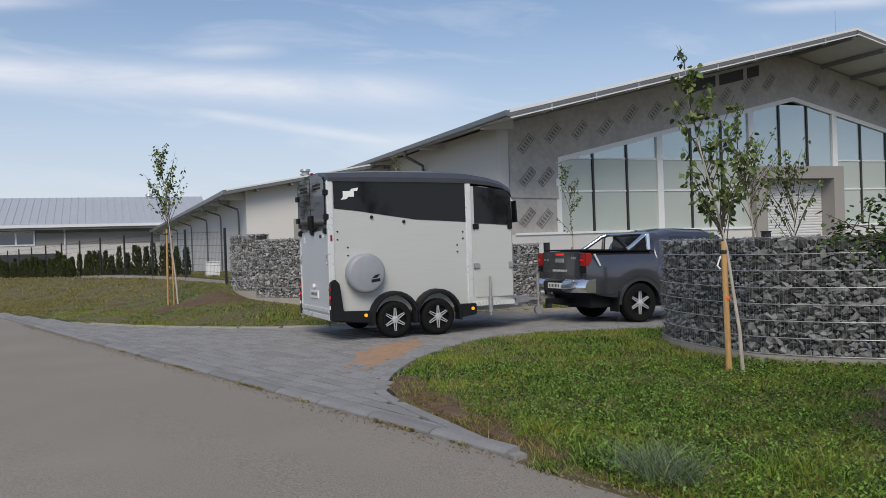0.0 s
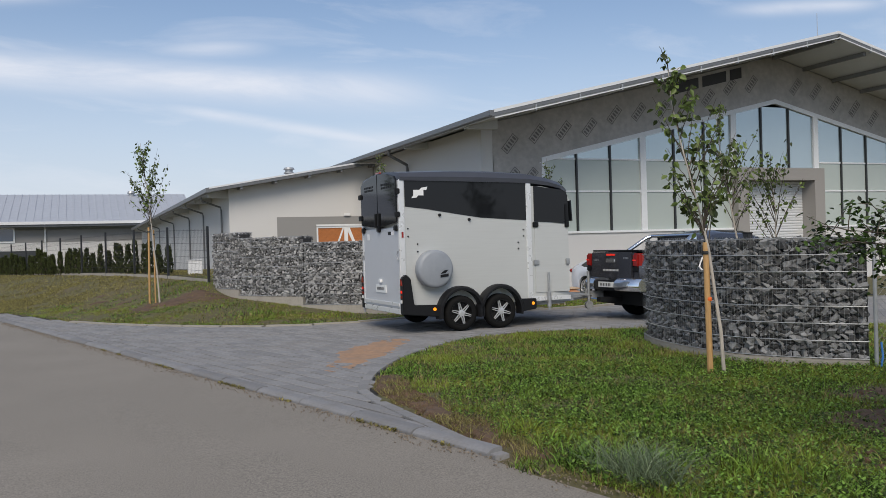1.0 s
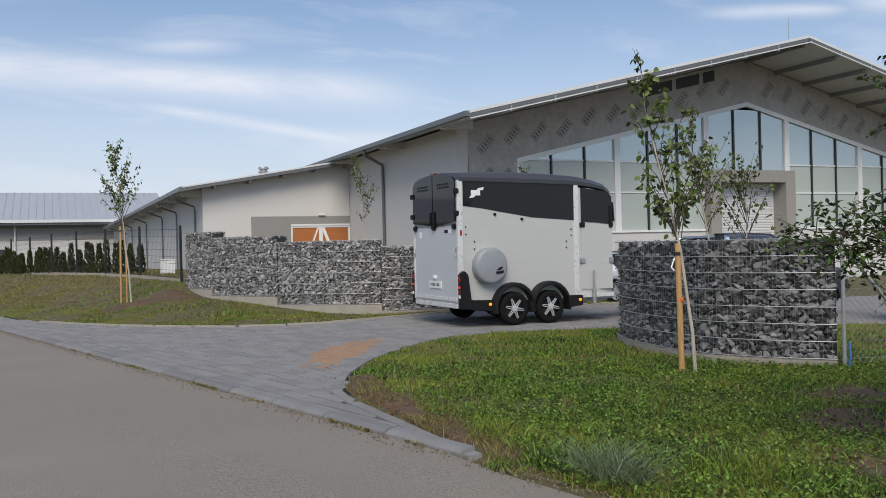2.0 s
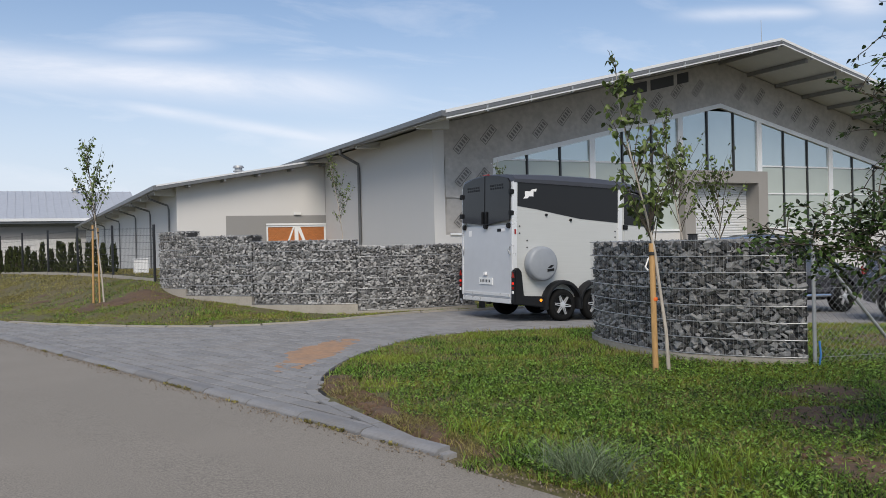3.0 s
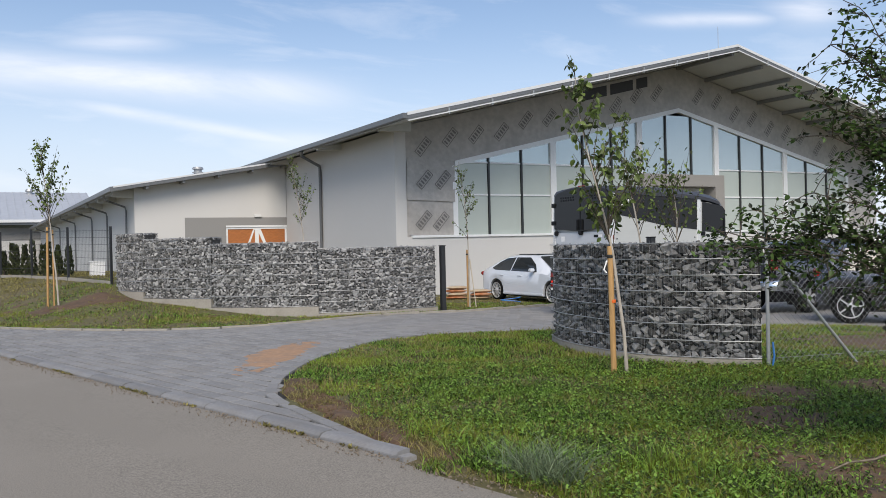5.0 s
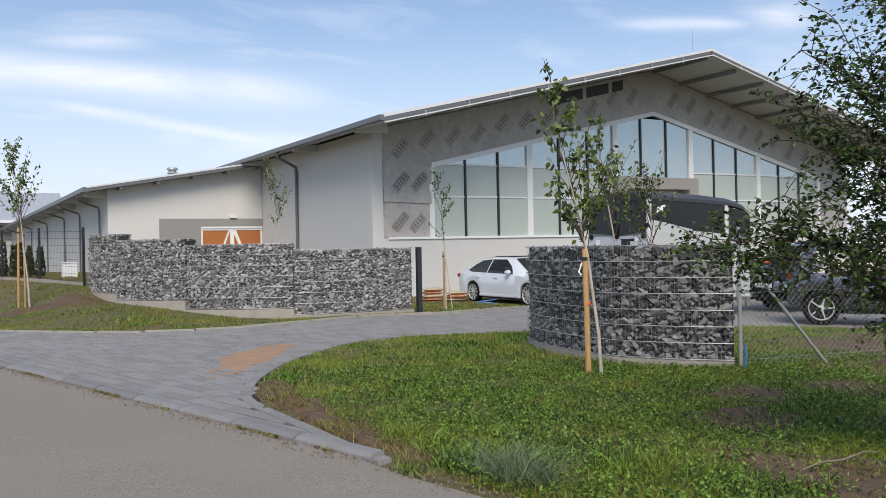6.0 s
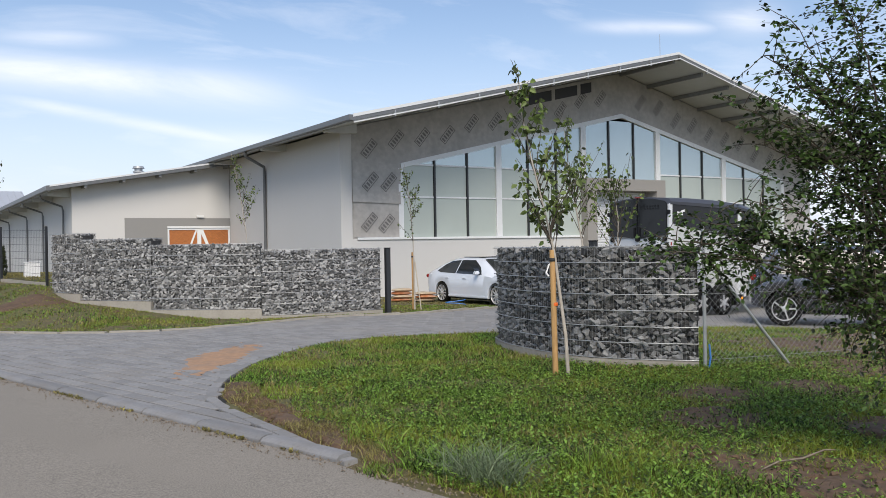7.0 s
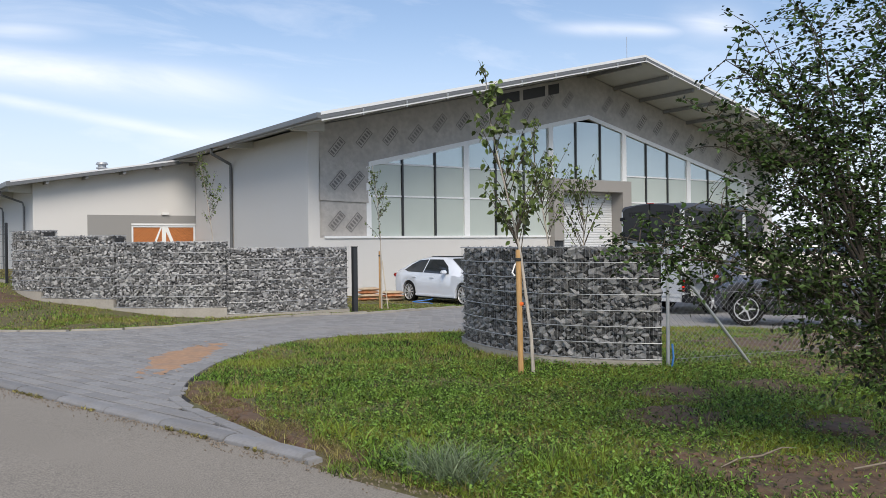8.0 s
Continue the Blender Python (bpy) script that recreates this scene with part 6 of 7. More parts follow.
def build_shrub():
    """A tall many-stemmed shrub beside the lane, dense towards its middle, with long loose shoots."""
    rng = random.Random(5)
    bx, by = 4.25, 4.95
    s = thing("shrub", "tall dark green many-stemmed shrub beside the lane", "shrub", Matrix.Translation((bx, by, 0)))
    stems, twigs, leaves = Mesh(), Mesh(), Mesh()
    # shoot tips, as offsets from the base
    mains = [(-0.45, 0.63, 3.15), (0.4, 0.42, 3.6), (0.2, 0.15, 4.1), (1.2, 0.7, 2.6), (0.7, 0.5, 1.9), (-0.5, 0.55, 2.5)]
    tips = mains + [(-0.75, 0.62, 2.95), (-0.15, 0.58, 3.4), (-0.98, 0.52, 2.55), (-1.62, 0.56, 1.55), (-1.17, 0.66, 1.74), (0.9, 0.3, 3.3), (1.4, 0.2, 2.6), (-0.15, -0.3, 3.4), (0.8, -0.4, 2.8), (-0.65, 0.5, 2.2), (-0.2, 0.5, 2.6), (0.1, 0.7, 2.1), (0.5, 0.9, 1.7), (1.2, 0.7, 1.6), (0.3, 0.2, 1.1), (0.0, 0.9, 3.0), (0.7, 0.8, 2.6), (-0.3, 0.75, 1.95), (0.25, 0.5, 2.9), (-1.45, 0.62, 1.62), (-1.3, 0.5, 1.5), (-1.0, 0.6, 1.6), (-1.0, 0.45, 1.9), (-0.75, 0.62, 2.3), (-0.55, 0.55, 2.75), (-0.35, 0.3, 1.0), (-0.1, 0.2, 0.72), (-0.55, 0.4, 1.2), (0.15, 0.05, 0.6), (0.0, 0.5, 1.3)]
    grown = []
    for i, tip in enumerate(tips):
        tip = Vector(tip)
        if i < len(mains):
            root = Vector((0.36 + 0.08 * i + rng.uniform(-0.04, 0.04), rng.uniform(-0.25, 0.25), -0.05))
        else:
            # branch off the stem that passes nearest, lower down
            root = min((p for p in grown if p.z < tip.z * 0.75), key=lambda p: (p - tip * 0.5 - Vector((0.2, 0, 0))).length).copy()
        hub = Vector((lerp(root.x, tip.x, 0.4), lerp(root.y, tip.y, 0.4), max(root.z + 0.1, lerp(root.z, tip.z, 0.6))))
        pts = [root, root.lerp(hub, 0.5) + Vector((0.03, 0, 0.04)), hub, hub.lerp(tip, 0.5) + Vector((0, 0, 0.08)), tip]
        fine = []
        for a, b in zip(pts, pts[1:]):
            fine += [a.lerp(b, k / 4) + Vector((rng.uniform(-0.015, 0.015), rng.uniform(-0.015, 0.015), 0)) * (k > 0) for k in range(4)]
        fine.append(tip)
        if i < len(mains):
            grown += fine[2:14]
        r0 = 0.022 if i < len(mains) else 0.011
        stems.tube(fine, [lerp(r0, 0.003, k / (len(fine) - 1)) for k in range(len(fine))], 6, caps=False)
        sparse = tip.z < 1.0
        for k in range(5, len(fine)):
            for _ in range(3 if not sparse else 2):
                p = fine[k]
                away = 1 - k / len(fine)
                d = Vector((rng.gauss(0, 1), rng.gauss(0, 0.8), rng.gauss(0.15, 0.7)))
                d = d.normalized() * rng.uniform(0.12, 0.34 + 0.3 * away)
                q = p + d
                tw = curve_pts(p, q, 0.02, 4, rng, 0.01)
                twigs.tube(tw, [0.004, 0.0035, 0.003, 0.002, 0.0015], 4, caps=False)
                for _ in range(13):
                    v = rng.uniform(0.15, 1.05) * 4
                    j = min(int(v), 3)
                    b = tw[j].lerp(tw[j + 1], v - j) + Vector((rng.gauss(0, 0.018), rng.gauss(0, 0.018), rng.gauss(0, 0.018)))
                    ax = Vector((rng.gauss(0, 0.7), rng.gauss(0, 0.7), rng.uniform(-0.9, 0.35))) + d * 1.2
                    leaf_quads(leaves, b, ax, Vector((rng.gauss(0, 0.6), rng.gauss(0, 0.6), 1)), 0.047 * rng.uniform(0.65, 1.2), rng)
    # inner foliage filling the body of the shrub
    for _ in range(720):
        c = Vector((0.42 + rng.gauss(0, 0.6), 0.35 + rng.gauss(0, 0.42), 1.9 + rng.gauss(0, 1.0)))
        if c.z < 0.4 or c.x < (-0.42 + 0.2 * abs(c.z - 2.3) if c.z > 1.75 else -0.02 if c.z > 1.1 else 0.22) + 0.3 * noise.noise((c.z * 3, c.y * 3, 2)):
            continue
        for _ in range(22):
            b = c + Vector((rng.gauss(0, 0.11), rng.gauss(0, 0.11), rng.gauss(0, 0.09)))
            leaf_quads(leaves, b, Vector((rng.gauss(0, 1), rng.gauss(0, 1), rng.uniform(-0.8, 0.4))), Vector((rng.gauss(0, 0.6), rng.gauss(0, 0.6), 1)), 0.044 * rng.uniform(0.65, 1.2), rng)
    # a dense side bough over the basket's end
    for _ in range(85):
        v = rng.uniform(0, 1)
        c = Vector((0.1, 0.5, 1.55)).lerp(Vector((-1.5, 0.58, 1.52)), v) + Vector((rng.gauss(0, 0.12), rng.gauss(0, 0.12), rng.gauss(0, 0.17 - 0.07 * v)))
        for _ in range(17):
            b = c + Vector((rng.gauss(0, 0.07), rng.gauss(0, 0.07), rng.gauss(0, 0.05)))
            leaf_quads(leaves, b, Vector((rng.gauss(0, 1), rng.gauss(0, 1), rng.uniform(-0.8, 0.4))), Vector((rng.gauss(0, 0.6), rng.gauss(0, 0.6), 1)), 0.045 * rng.uniform(0.65, 1.2), rng)
    part("stem", stems, BARK_DARK, s, smooth=True)
    part("twig", twigs, BARK_DARK, s)
    part("foliage", leaves, LEAF_SHADED, s, fix=False)


build_shrub()


def build_hedge():
    rng = random.Random(9)
    a, b = Vector((-27.6, 50.3)), Vector((-8.3, 27.2))
    n = 46
    for i in range(n):
        p = a.lerp(b, i / (n - 1)) + Vector((rng.uniform(-0.1, 0.1), rng.uniform(-0.1, 0.1)))
        h = rng.uniform(0.75, 1.15)
        t = thing("thuja", "slim dark green thuja in a young hedge", "conifer", pose(p.x, p.y, height(p.x, p.y)), group="thuja hedge")
        part("trunk", Mesh().tube([(0, 0, -0.1), (0, 0, h * 0.8)], [0.03, 0.01], 6), BARK_DARK, t)
        m = Mesh()
        for _ in range(260):
            z = rng.uniform(0.04, 1.0)
            r = 0.115 * (1 - z) ** 0.8 * (0.6 + 0.4 * min(1, z * 6)) + 0.02
            a_ = rng.uniform(0, 2 * math.pi)
            q = Vector((math.cos(a_) * r * rng.uniform(0.7, 1.1), math.sin(a_) * r * rng.uniform(0.7, 1.1), z * h))
            leaf_quads(m, q, Vector((math.cos(a_) * 0.5, math.sin(a_) * 0.5, 1.0 + rng.uniform(-0.3, 0.3))), Vector((math.cos(a_), math.sin(a_), 0)), rng.uniform(0.08, 0.15), rng)
        part("crown", m, LEAF_HEDGE, t, fix=False)


build_hedge()


# ---- fences and small things ----
def build_panel_fence():
    a, b = Vector((-26.2, 49.8)), Vector((-6.05, 23.55))
    f = thing("panel_fence", "dark grey welded mesh fence on the bank", "fence")
    L = (b - a).length
    d = (b - a) / L
    n = 12
    for i in range(n):
        p = a + d * (L * i / (n - 1))
        z = height(p.x, p.y)
        part("post", Mesh().box((-0.03, -0.03, -0.3), (0.03, 0.03, 1.56)), ANTHRACITE, f, m=pose(p.x, p.y, z, 0, 0, math.degrees(math.atan2(d.y, d.x))), bevel=0.006)
        if i < n - 1:
            q = a + d * (L * (i + 1) / (n - 1))
            zq = height(q.x, q.y)
            w = Mesh()
            for k in range(8):
                h = 0.12 + k * 0.19
                w.tube([(p.x, p.y, z + h), (q.x, q.y, zq + h)], 0.004, 4, caps=False)
            m_ = int((q - p).length / 0.1)
            for k in range(m_):
                r = p.lerp(q, k / m_)
                zz = lerp(z, zq, k / m_)
                w.tube([(r.x, r.y, zz + 0.1), (r.x, r.y, zz + 1.48)], 0.0016, 4, caps=False)
            part("mesh_panel", w, ANTHRACITE, f, fix=False)
            g = Mesh()
            nn = Vector((-d.y, d.x)) * 0.03
            g.add([(*(p - nn), z - 0.3), (*(q - nn), zq - 0.3), (*(q + nn), zq - 0.3), (*(p + nn), z - 0.3), (*(p - nn), z + 0.09), (*(q - nn), zq + 0.09), (*(q + nn), zq + 0.09), (*(p + nn), z + 0.09)], [(0, 3, 2, 1), (4, 5, 6, 7), (0, 1, 5, 4), (1, 2, 6, 5), (2, 3, 7, 6), (3, 0, 4, 7)])
            part("base_board", g, CONCRETE, f)


build_panel_fence()


def build_chain_fence():
    a, b = Vector((5.22, 9.80)), Vector((13.5, 11.15))
    L = (b - a).length
    d = (b - a) / L
    yaw = math.degrees(math.atan2(d.y, d.x))
    f = thing("chain_link_fence", "galvanised chain-link fence with a braced end post", "fence", pose(a.x, a.y, 0, 0, 0, yaw))
    H = 1.75
    for i, x in enumerate((0.0, 2.75, 5.5, L)):
        p = a + d * x
        part("post", Mesh().tube([(x, 0, -0.3), (x, 0, H + 0.05)], 0.024, 10), GALV, f, smooth=True)
    part("brace", Mesh().tube([(0.03, -0.01, 1.42), (1.32, -0.03, -0.05)], 0.020, 10), GALV, f, smooth=True)
    for z in (0.12, 0.95, H - 0.02):
        part("tension_wire", Mesh().tube([(0, 0, z), (L, 0, z)], 0.0022, 4), GALV, f)
    w = Mesh()
    step = 0.085
    k = -int(H / step) - 1
    while k * step < L:
        x0 = k * step
        za, xa = (0.06, x0) if x0 >= 0 else (0.06 - x0, 0.0)
        zb, xb = (H, x0 + H - 0.06)
        if xb > L:
            zb, xb = 0.06 + (L - x0), L
        if zb > za + 0.02:
            w.tube([(xa, 0.002, za), (xb, 0.002, zb)], 0.0018, 3, caps=False)
            w.tube([(xa, -0.002, H + 0.06 - za), (xb, -0.002, H + 0.06 - zb)], 0.0018, 3, caps=False)
        k += 1
    tagged(part("wire_mesh", w, GALV, f, fix=False), kind="stuff")
    part("blue_strap", Mesh().tube([(0.05, -0.02, 0.32), (0.06, -0.03, 0.15), (0.04, -0.02, 0.02)], 0.012, 6), MARK_BLUE, f)


build_chain_fence()


def build_small_things():
    x, y = 2.55, 20.86
    g = thing("gate_post", "square anthracite steel gate post", "post", pose(x, y, height(x, y), 0, 0, 22))
    part("shaft", Mesh().box((-0.06, -0.06, -0.2), (0.06, 0.06, 1.62)), ANTHRACITE, g, bevel=0.008)
    part("cap", Mesh().box((-0.065, -0.065, 1.62), (0.065, 0.065, 1.64)), BLACK_PLASTIC, g)
    x, y = 5.55, 14.55
    g = thing("gate_post", "square anthracite steel gate post", "post", pose(x, y, height(x, y), 0, 0, 22))
    part("shaft", Mesh().box((-0.06, -0.06, -0.2), (0.06, 0.06, 1.70)), ANTHRACITE, g, bevel=0.008)
    part("cap", Mesh().box((-0.065, -0.065, 1.70), (0.065, 0.065, 1.72)), BLACK_PLASTIC, g)
    x, y = -7.5, 27.5
    c = thing("cabinet", "small white metering cabinet by the fence", "cabinet", pose(x, y, height(x, y), 0, 0, 20))
    part("box", Mesh().box((-0.22, -0.16, -0.05), (0.22, 0.16, 0.42)), CABINET, c, bevel=0.012)
    part("lid", Mesh().box((-0.24, -0.18, 0.42), (0.24, 0.18, 0.45)), CABINET, c, bevel=0.008)
    rng = random.Random(31)
    bag_mats = [material("printed_sack_orange", (0.42, 0.16, 0.07), 0.5, grain=0.3, scale=9, dirt=0.6, dirt_scale=5, dirt_color=(0.5, 0.42, 0.32)), material("printed_sack_pale", (0.46, 0.38, 0.27), 0.5, grain=0.25, scale=9, dirt=0.5, dirt_scale=5, dirt_color=(0.35, 0.14, 0.07))]
    for col in range(2):
        for lay in range(4 if col == 0 else 3):
            x, y = 3.72 + col * 0.72 + rng.uniform(-0.05, 0.05), 26.95 + rng.uniform(-0.06, 0.06)
            z = height(x, y) + 0.005 + lay * 0.105
            m = Mesh()
            nx, ny = 9, 6
            for sgn in (1, -1):
                for j in range(ny + 1):
                    for i in range(nx + 1):
                        u, v = i / nx * 2 - 1, j / ny * 2 - 1
                        hgt = 0.058 * (1 - abs(u) ** 4) * (1 - abs(v) ** 4) * (1 + 0.25 * noise.noise((u * 2, v * 2, lay + col * 5)))
                        m.v.append((u * 0.36, v * 0.22, 0.06 + sgn * hgt))
            k = (nx + 1) * (ny + 1)
            for o in (0, k):
                m.f += [(o + j * (nx + 1) + i, o + j * (nx + 1) + i + 1, o + (j + 1) * (nx + 1) + i + 1, o + (j + 1) * (nx + 1) + i) for j in range(ny) for i in range(nx)]
            sack = part("sack", m, bag_mats[(lay + col) % 2], smooth=True, m=pose(x, y, z, 0, 0, 12 + rng.uniform(-8, 8)))
            tagged(sack, "plump printed sack lying in a stack", "sack", "stacked sacks")
    # a drum-like pile behind the stack: low pale board against the wall
    x, y = 5.0, 24.6
    b = thing("blue_hose", "short coil of blue plastic pipe on the grass", "hose", pose(x, y, height(x, y)))
    part("coil", Mesh().tube([(0.3 * math.cos(a * 0.5), 0.12 * math.sin(a * 0.5), 0.03 + 0.012 * a) for a in range(14)], 0.014, 6), MARK_BLUE, b)
    # dry root on the bare soil by the shrub
    r = thing("root", "dry pale root lying on bare soil", "root", pose(3.55, 5.35, 0.03))
    part("strand", Mesh().tube([(-0.28, -0.05, 0.0), (-0.1, 0.02, 0.03), (0.1, 0.05, 0.03), (0.35, 0.16, 0.05), (0.5, 0.2, 0.03)], [0.004, 0.007, 0.008, 0.006, 0.003], 6), DUST, r, smooth=True)
    part("strand", Mesh().tube([(0.5, -0.42, 0.03), (0.8, -0.40, 0.05), (1.1, -0.48, 0.03)], [0.006, 0.009, 0.006], 6), DUST, r, smooth=True)


build_small_things()


# ---- grass ----
def bare(x, y):
    """How bare the lawn is, 0 to 1."""
    v = 0.0
    for cx, cy, r in ((3.85, 7.05, 0.85), (4.5, 8.2, 0.8), (3.6, 5.1, 0.9), (4.3, 4.8, 1.3), (3.3, 5.6, 0.5), (5.6, 8.2, 0.9), (5.0, 6.4, 0.7), (7.5, 9.4, 1.8), (8.6, 12.2, 2.4), (10.5, 13.6, 2.2)):
        v = max(v, 1 - smooth01(((x - cx) ** 2 + (y - cy) ** 2) ** 0.5 / r * 0.85))
    return v


def scatter(n, x0, x1, y0, y1, keep, seed):
    rng = np.random.RandomState(seed)
    out = []
    xs, ys, us = rng.uniform(x0, x1, n), rng.uniform(y0, y1, n), rng.uniform(0, 1, n)
    for x, y, u in zip(xs, ys, us):
        k = keep(x, y)
        if u < k:
            out.append((x, y))
    return np.array(out)


def blades(name, pts, h0, h1, width, mat, label, seed, lean=0.5):
    rng = np.random.RandomState(seed)
    n = len(pts)
    hs = rng.uniform(h0, h1, n) * np.array([0.7 + 0.7 * smooth01(0.5 + 1.1 * noise.noise((x * 1.3, y * 1.3, seed)) + 0.9 * noise.noise((x * 5.5, y * 5.5, seed))) for x, y in pts])
    a, b = rng.uniform(0, 2 * np.pi, n), rng.uniform(0, 2 * np.pi, n)
    z = np.array([height(x, y) for x, y in pts]) - 0.015
    w = width * rng.uniform(0.7, 1.3, n)
    ln = hs * lean * rng.uniform(0.1, 1.0, n)
    p = np.c_[pts, z]
    side = np.c_[np.cos(a) * w, np.sin(a) * w, np.zeros(n)]
    tip = np.c_[np.cos(b) * ln, np.sin(b) * ln, hs]
    mid = tip * [0.38, 0.38, 0.62]
    v = np.stack([p - side, p + side, p + mid + side * 0.8, p + mid - side * 0.8, p + tip], 1).reshape(-1, 3)
    me = bpy.data.meshes.new(name)
    k = np.arange(n) * 5
    f = [t for i in k.tolist() for t in ((i, i + 1, i + 2, i + 3), (i + 3, i + 2, i + 4))]
    me.from_pydata(v.tolist(), [], f)
    me.materials.append(mat)
    ob = new(name, me)
    return tagged(ob, label, "grass", kind="stuff")


def lawn_keep(x, y):
    d = side_of(NEAR_EDGE, x, y)
    if d > -0.10:
        return 0.0
    r = (Vector((x, y)) - ROAD_A).dot(ROAD_SIDE)
    if r < (0.02 if x > 0.95 else 0.14):
        return 0.0
    k = 1.0 - 0.93 * bare(x, y)
    # bare strip behind the curved edging
    if y < 10.2:
        k *= smooth01((-d - 0.22) / 0.25)
    else:
        k *= smooth01((-d) / 0.25)
    return k * (0.55 + 0.45 * smooth01((noise.noise((x * 0.8, y * 0.8, 4)) + 0.45) * 1.6))


def bank_keep(x, y):
    d = side_of(FAR_EDGE, x, y)
    if d < 0.06:
        return 0.0
    k = 1.0 - 0.45 * smooth01((d - 0.9) / 1.8)
    k *= 0.3 + 0.7 * smooth01((noise.noise((x * 0.5, y * 0.5, 9)) + 0.4) * 1.4)
    if (x + 6.9) ** 2 + (y - 21.9) ** 2 < 0.6:
        k = 0.15
    return k


blades("lawn_grass", scatter(190000, 0.1, 8.2, 4.2, 9.2, lawn_keep, 1), 0.02, 0.072, 0.0045, GRASS, "lush green lawn grass with weeds", 1, 1.5)
blades("lawn_grass", scatter(230000, -1.0, 12.5, 9.2, 16.3, lawn_keep, 2), 0.025, 0.065, 0.007, GRASS, "lush green lawn grass", 2, 1.4)
blades("dry_grass", scatter(70000, -0.9, 12.5, 4.2, 16.2, lawn_keep, 3), 0.03, 0.09, 0.005, GRASS_DRY, "dry straw among the lawn grass", 3, 1.0)
blades("bank_grass", scatter(150000, -14.0, 7.4, 17.6, 25.0, bank_keep, 4), 0.02, 0.05, 0.009, GRASS, "short patchy grass on the bank", 4, 0.8)
blades("bank_dry_grass", scatter(170000, -18.0, 7.4, 17.6, 30.0, bank_keep, 5), 0.02, 0.05, 0.011, GRASS_DRY, "dry short grass on the bank", 5, 0.9)

blades("bank_dry_grass", scatter(150000, -24.0, -8.0, 24.0, 44.0, bank_keep, 9), 0.025, 0.06, 0.016, GRASS_DRY, "dry short grass on the bank", 9, 0.9)


def strip_keep(x, y):
    d = -side_of(NEAR_EDGE, x, y)
    return smooth01((0.55 - d) / 0.3) * (0.4 + 0.6 * smooth01(noise.noise((x * 3, y * 3, 12)) * 2 + 0.5)) if d > 0.08 and y < 10.4 and (Vector((x, y)) - ROAD_A).dot(ROAD_SIDE) > 0.1 else 0.0


blades("edge_straw", scatter(45000, -1.0, 1.6, 5.6, 10.4, strip_keep, 8), 0.02, 0.08, 0.0035, GRASS_DRY, "dry straw and roots on the soil strip", 8, 1.8)


def verge_keep(x, y):
    r = (Vector((x, y)) - ROAD_A).dot(ROAD_SIDE)
    return smooth01(1 - abs(r - 0.08) / 0.2) * (0.35 + 0.65 * smooth01(noise.noise((x * 2.5, y * 2.5, 15)) * 2 + 0.5)) if x > 0.6 else 0.0


def tip_keep(x, y):
    return 1 - smooth01(math.hypot(x - 0.74, y - 6.08) / 0.26)


blades("verge_grass", scatter(2600, 0.3, 1.2, 5.7, 6.5, tip_keep, 11), 0.02, 0.06, 0.004, GRASS, "short grass at the kerb's end", 11, 1.6)
blades("verge_straw", scatter(60000, 0.5, 4.5, 1.0, 6.5, verge_keep, 10), 0.012, 0.04, 0.003, GRASS_DRY, "dry straw and leaf litter along the lane", 10, 3.5)


def pale_keep(x, y):
    q = math.hypot((x - 1.15) / 0.55, (y - 5.45) / 0.5)
    r = (Vector((x, y)) - ROAD_A).dot(ROAD_SIDE)
    return (1 - smooth01(q)) if r > 0.15 else 0


def tall_keep(x, y):
    v = 0
    for cx, cy, r in ((0.98, 6.5, 0.3), (1.15, 6.2, 0.4), (1.6, 6.0, 0.4), (2.2, 5.6, 0.5), (0.75, 7.0, 0.3)):
        v = max(v, 1 - smooth01(math.hypot(x - cx, y - cy) / r))
    return v


blades("tall_pale_grass", scatter(15000, 0.5, 1.9, 4.7, 6.1, pale_keep, 6), 0.10, 0.22, 0.0035, GRASS_PALE, "tuft of long pale grey-green grass by the lane", 6, 2.2)
blades("tall_grass", scatter(9000, 0.2, 2.8, 5.0, 7.4, tall_keep, 7), 0.07, 0.16, 0.005, GRASS, "long green grass tufts by the lane", 7, 1.1)


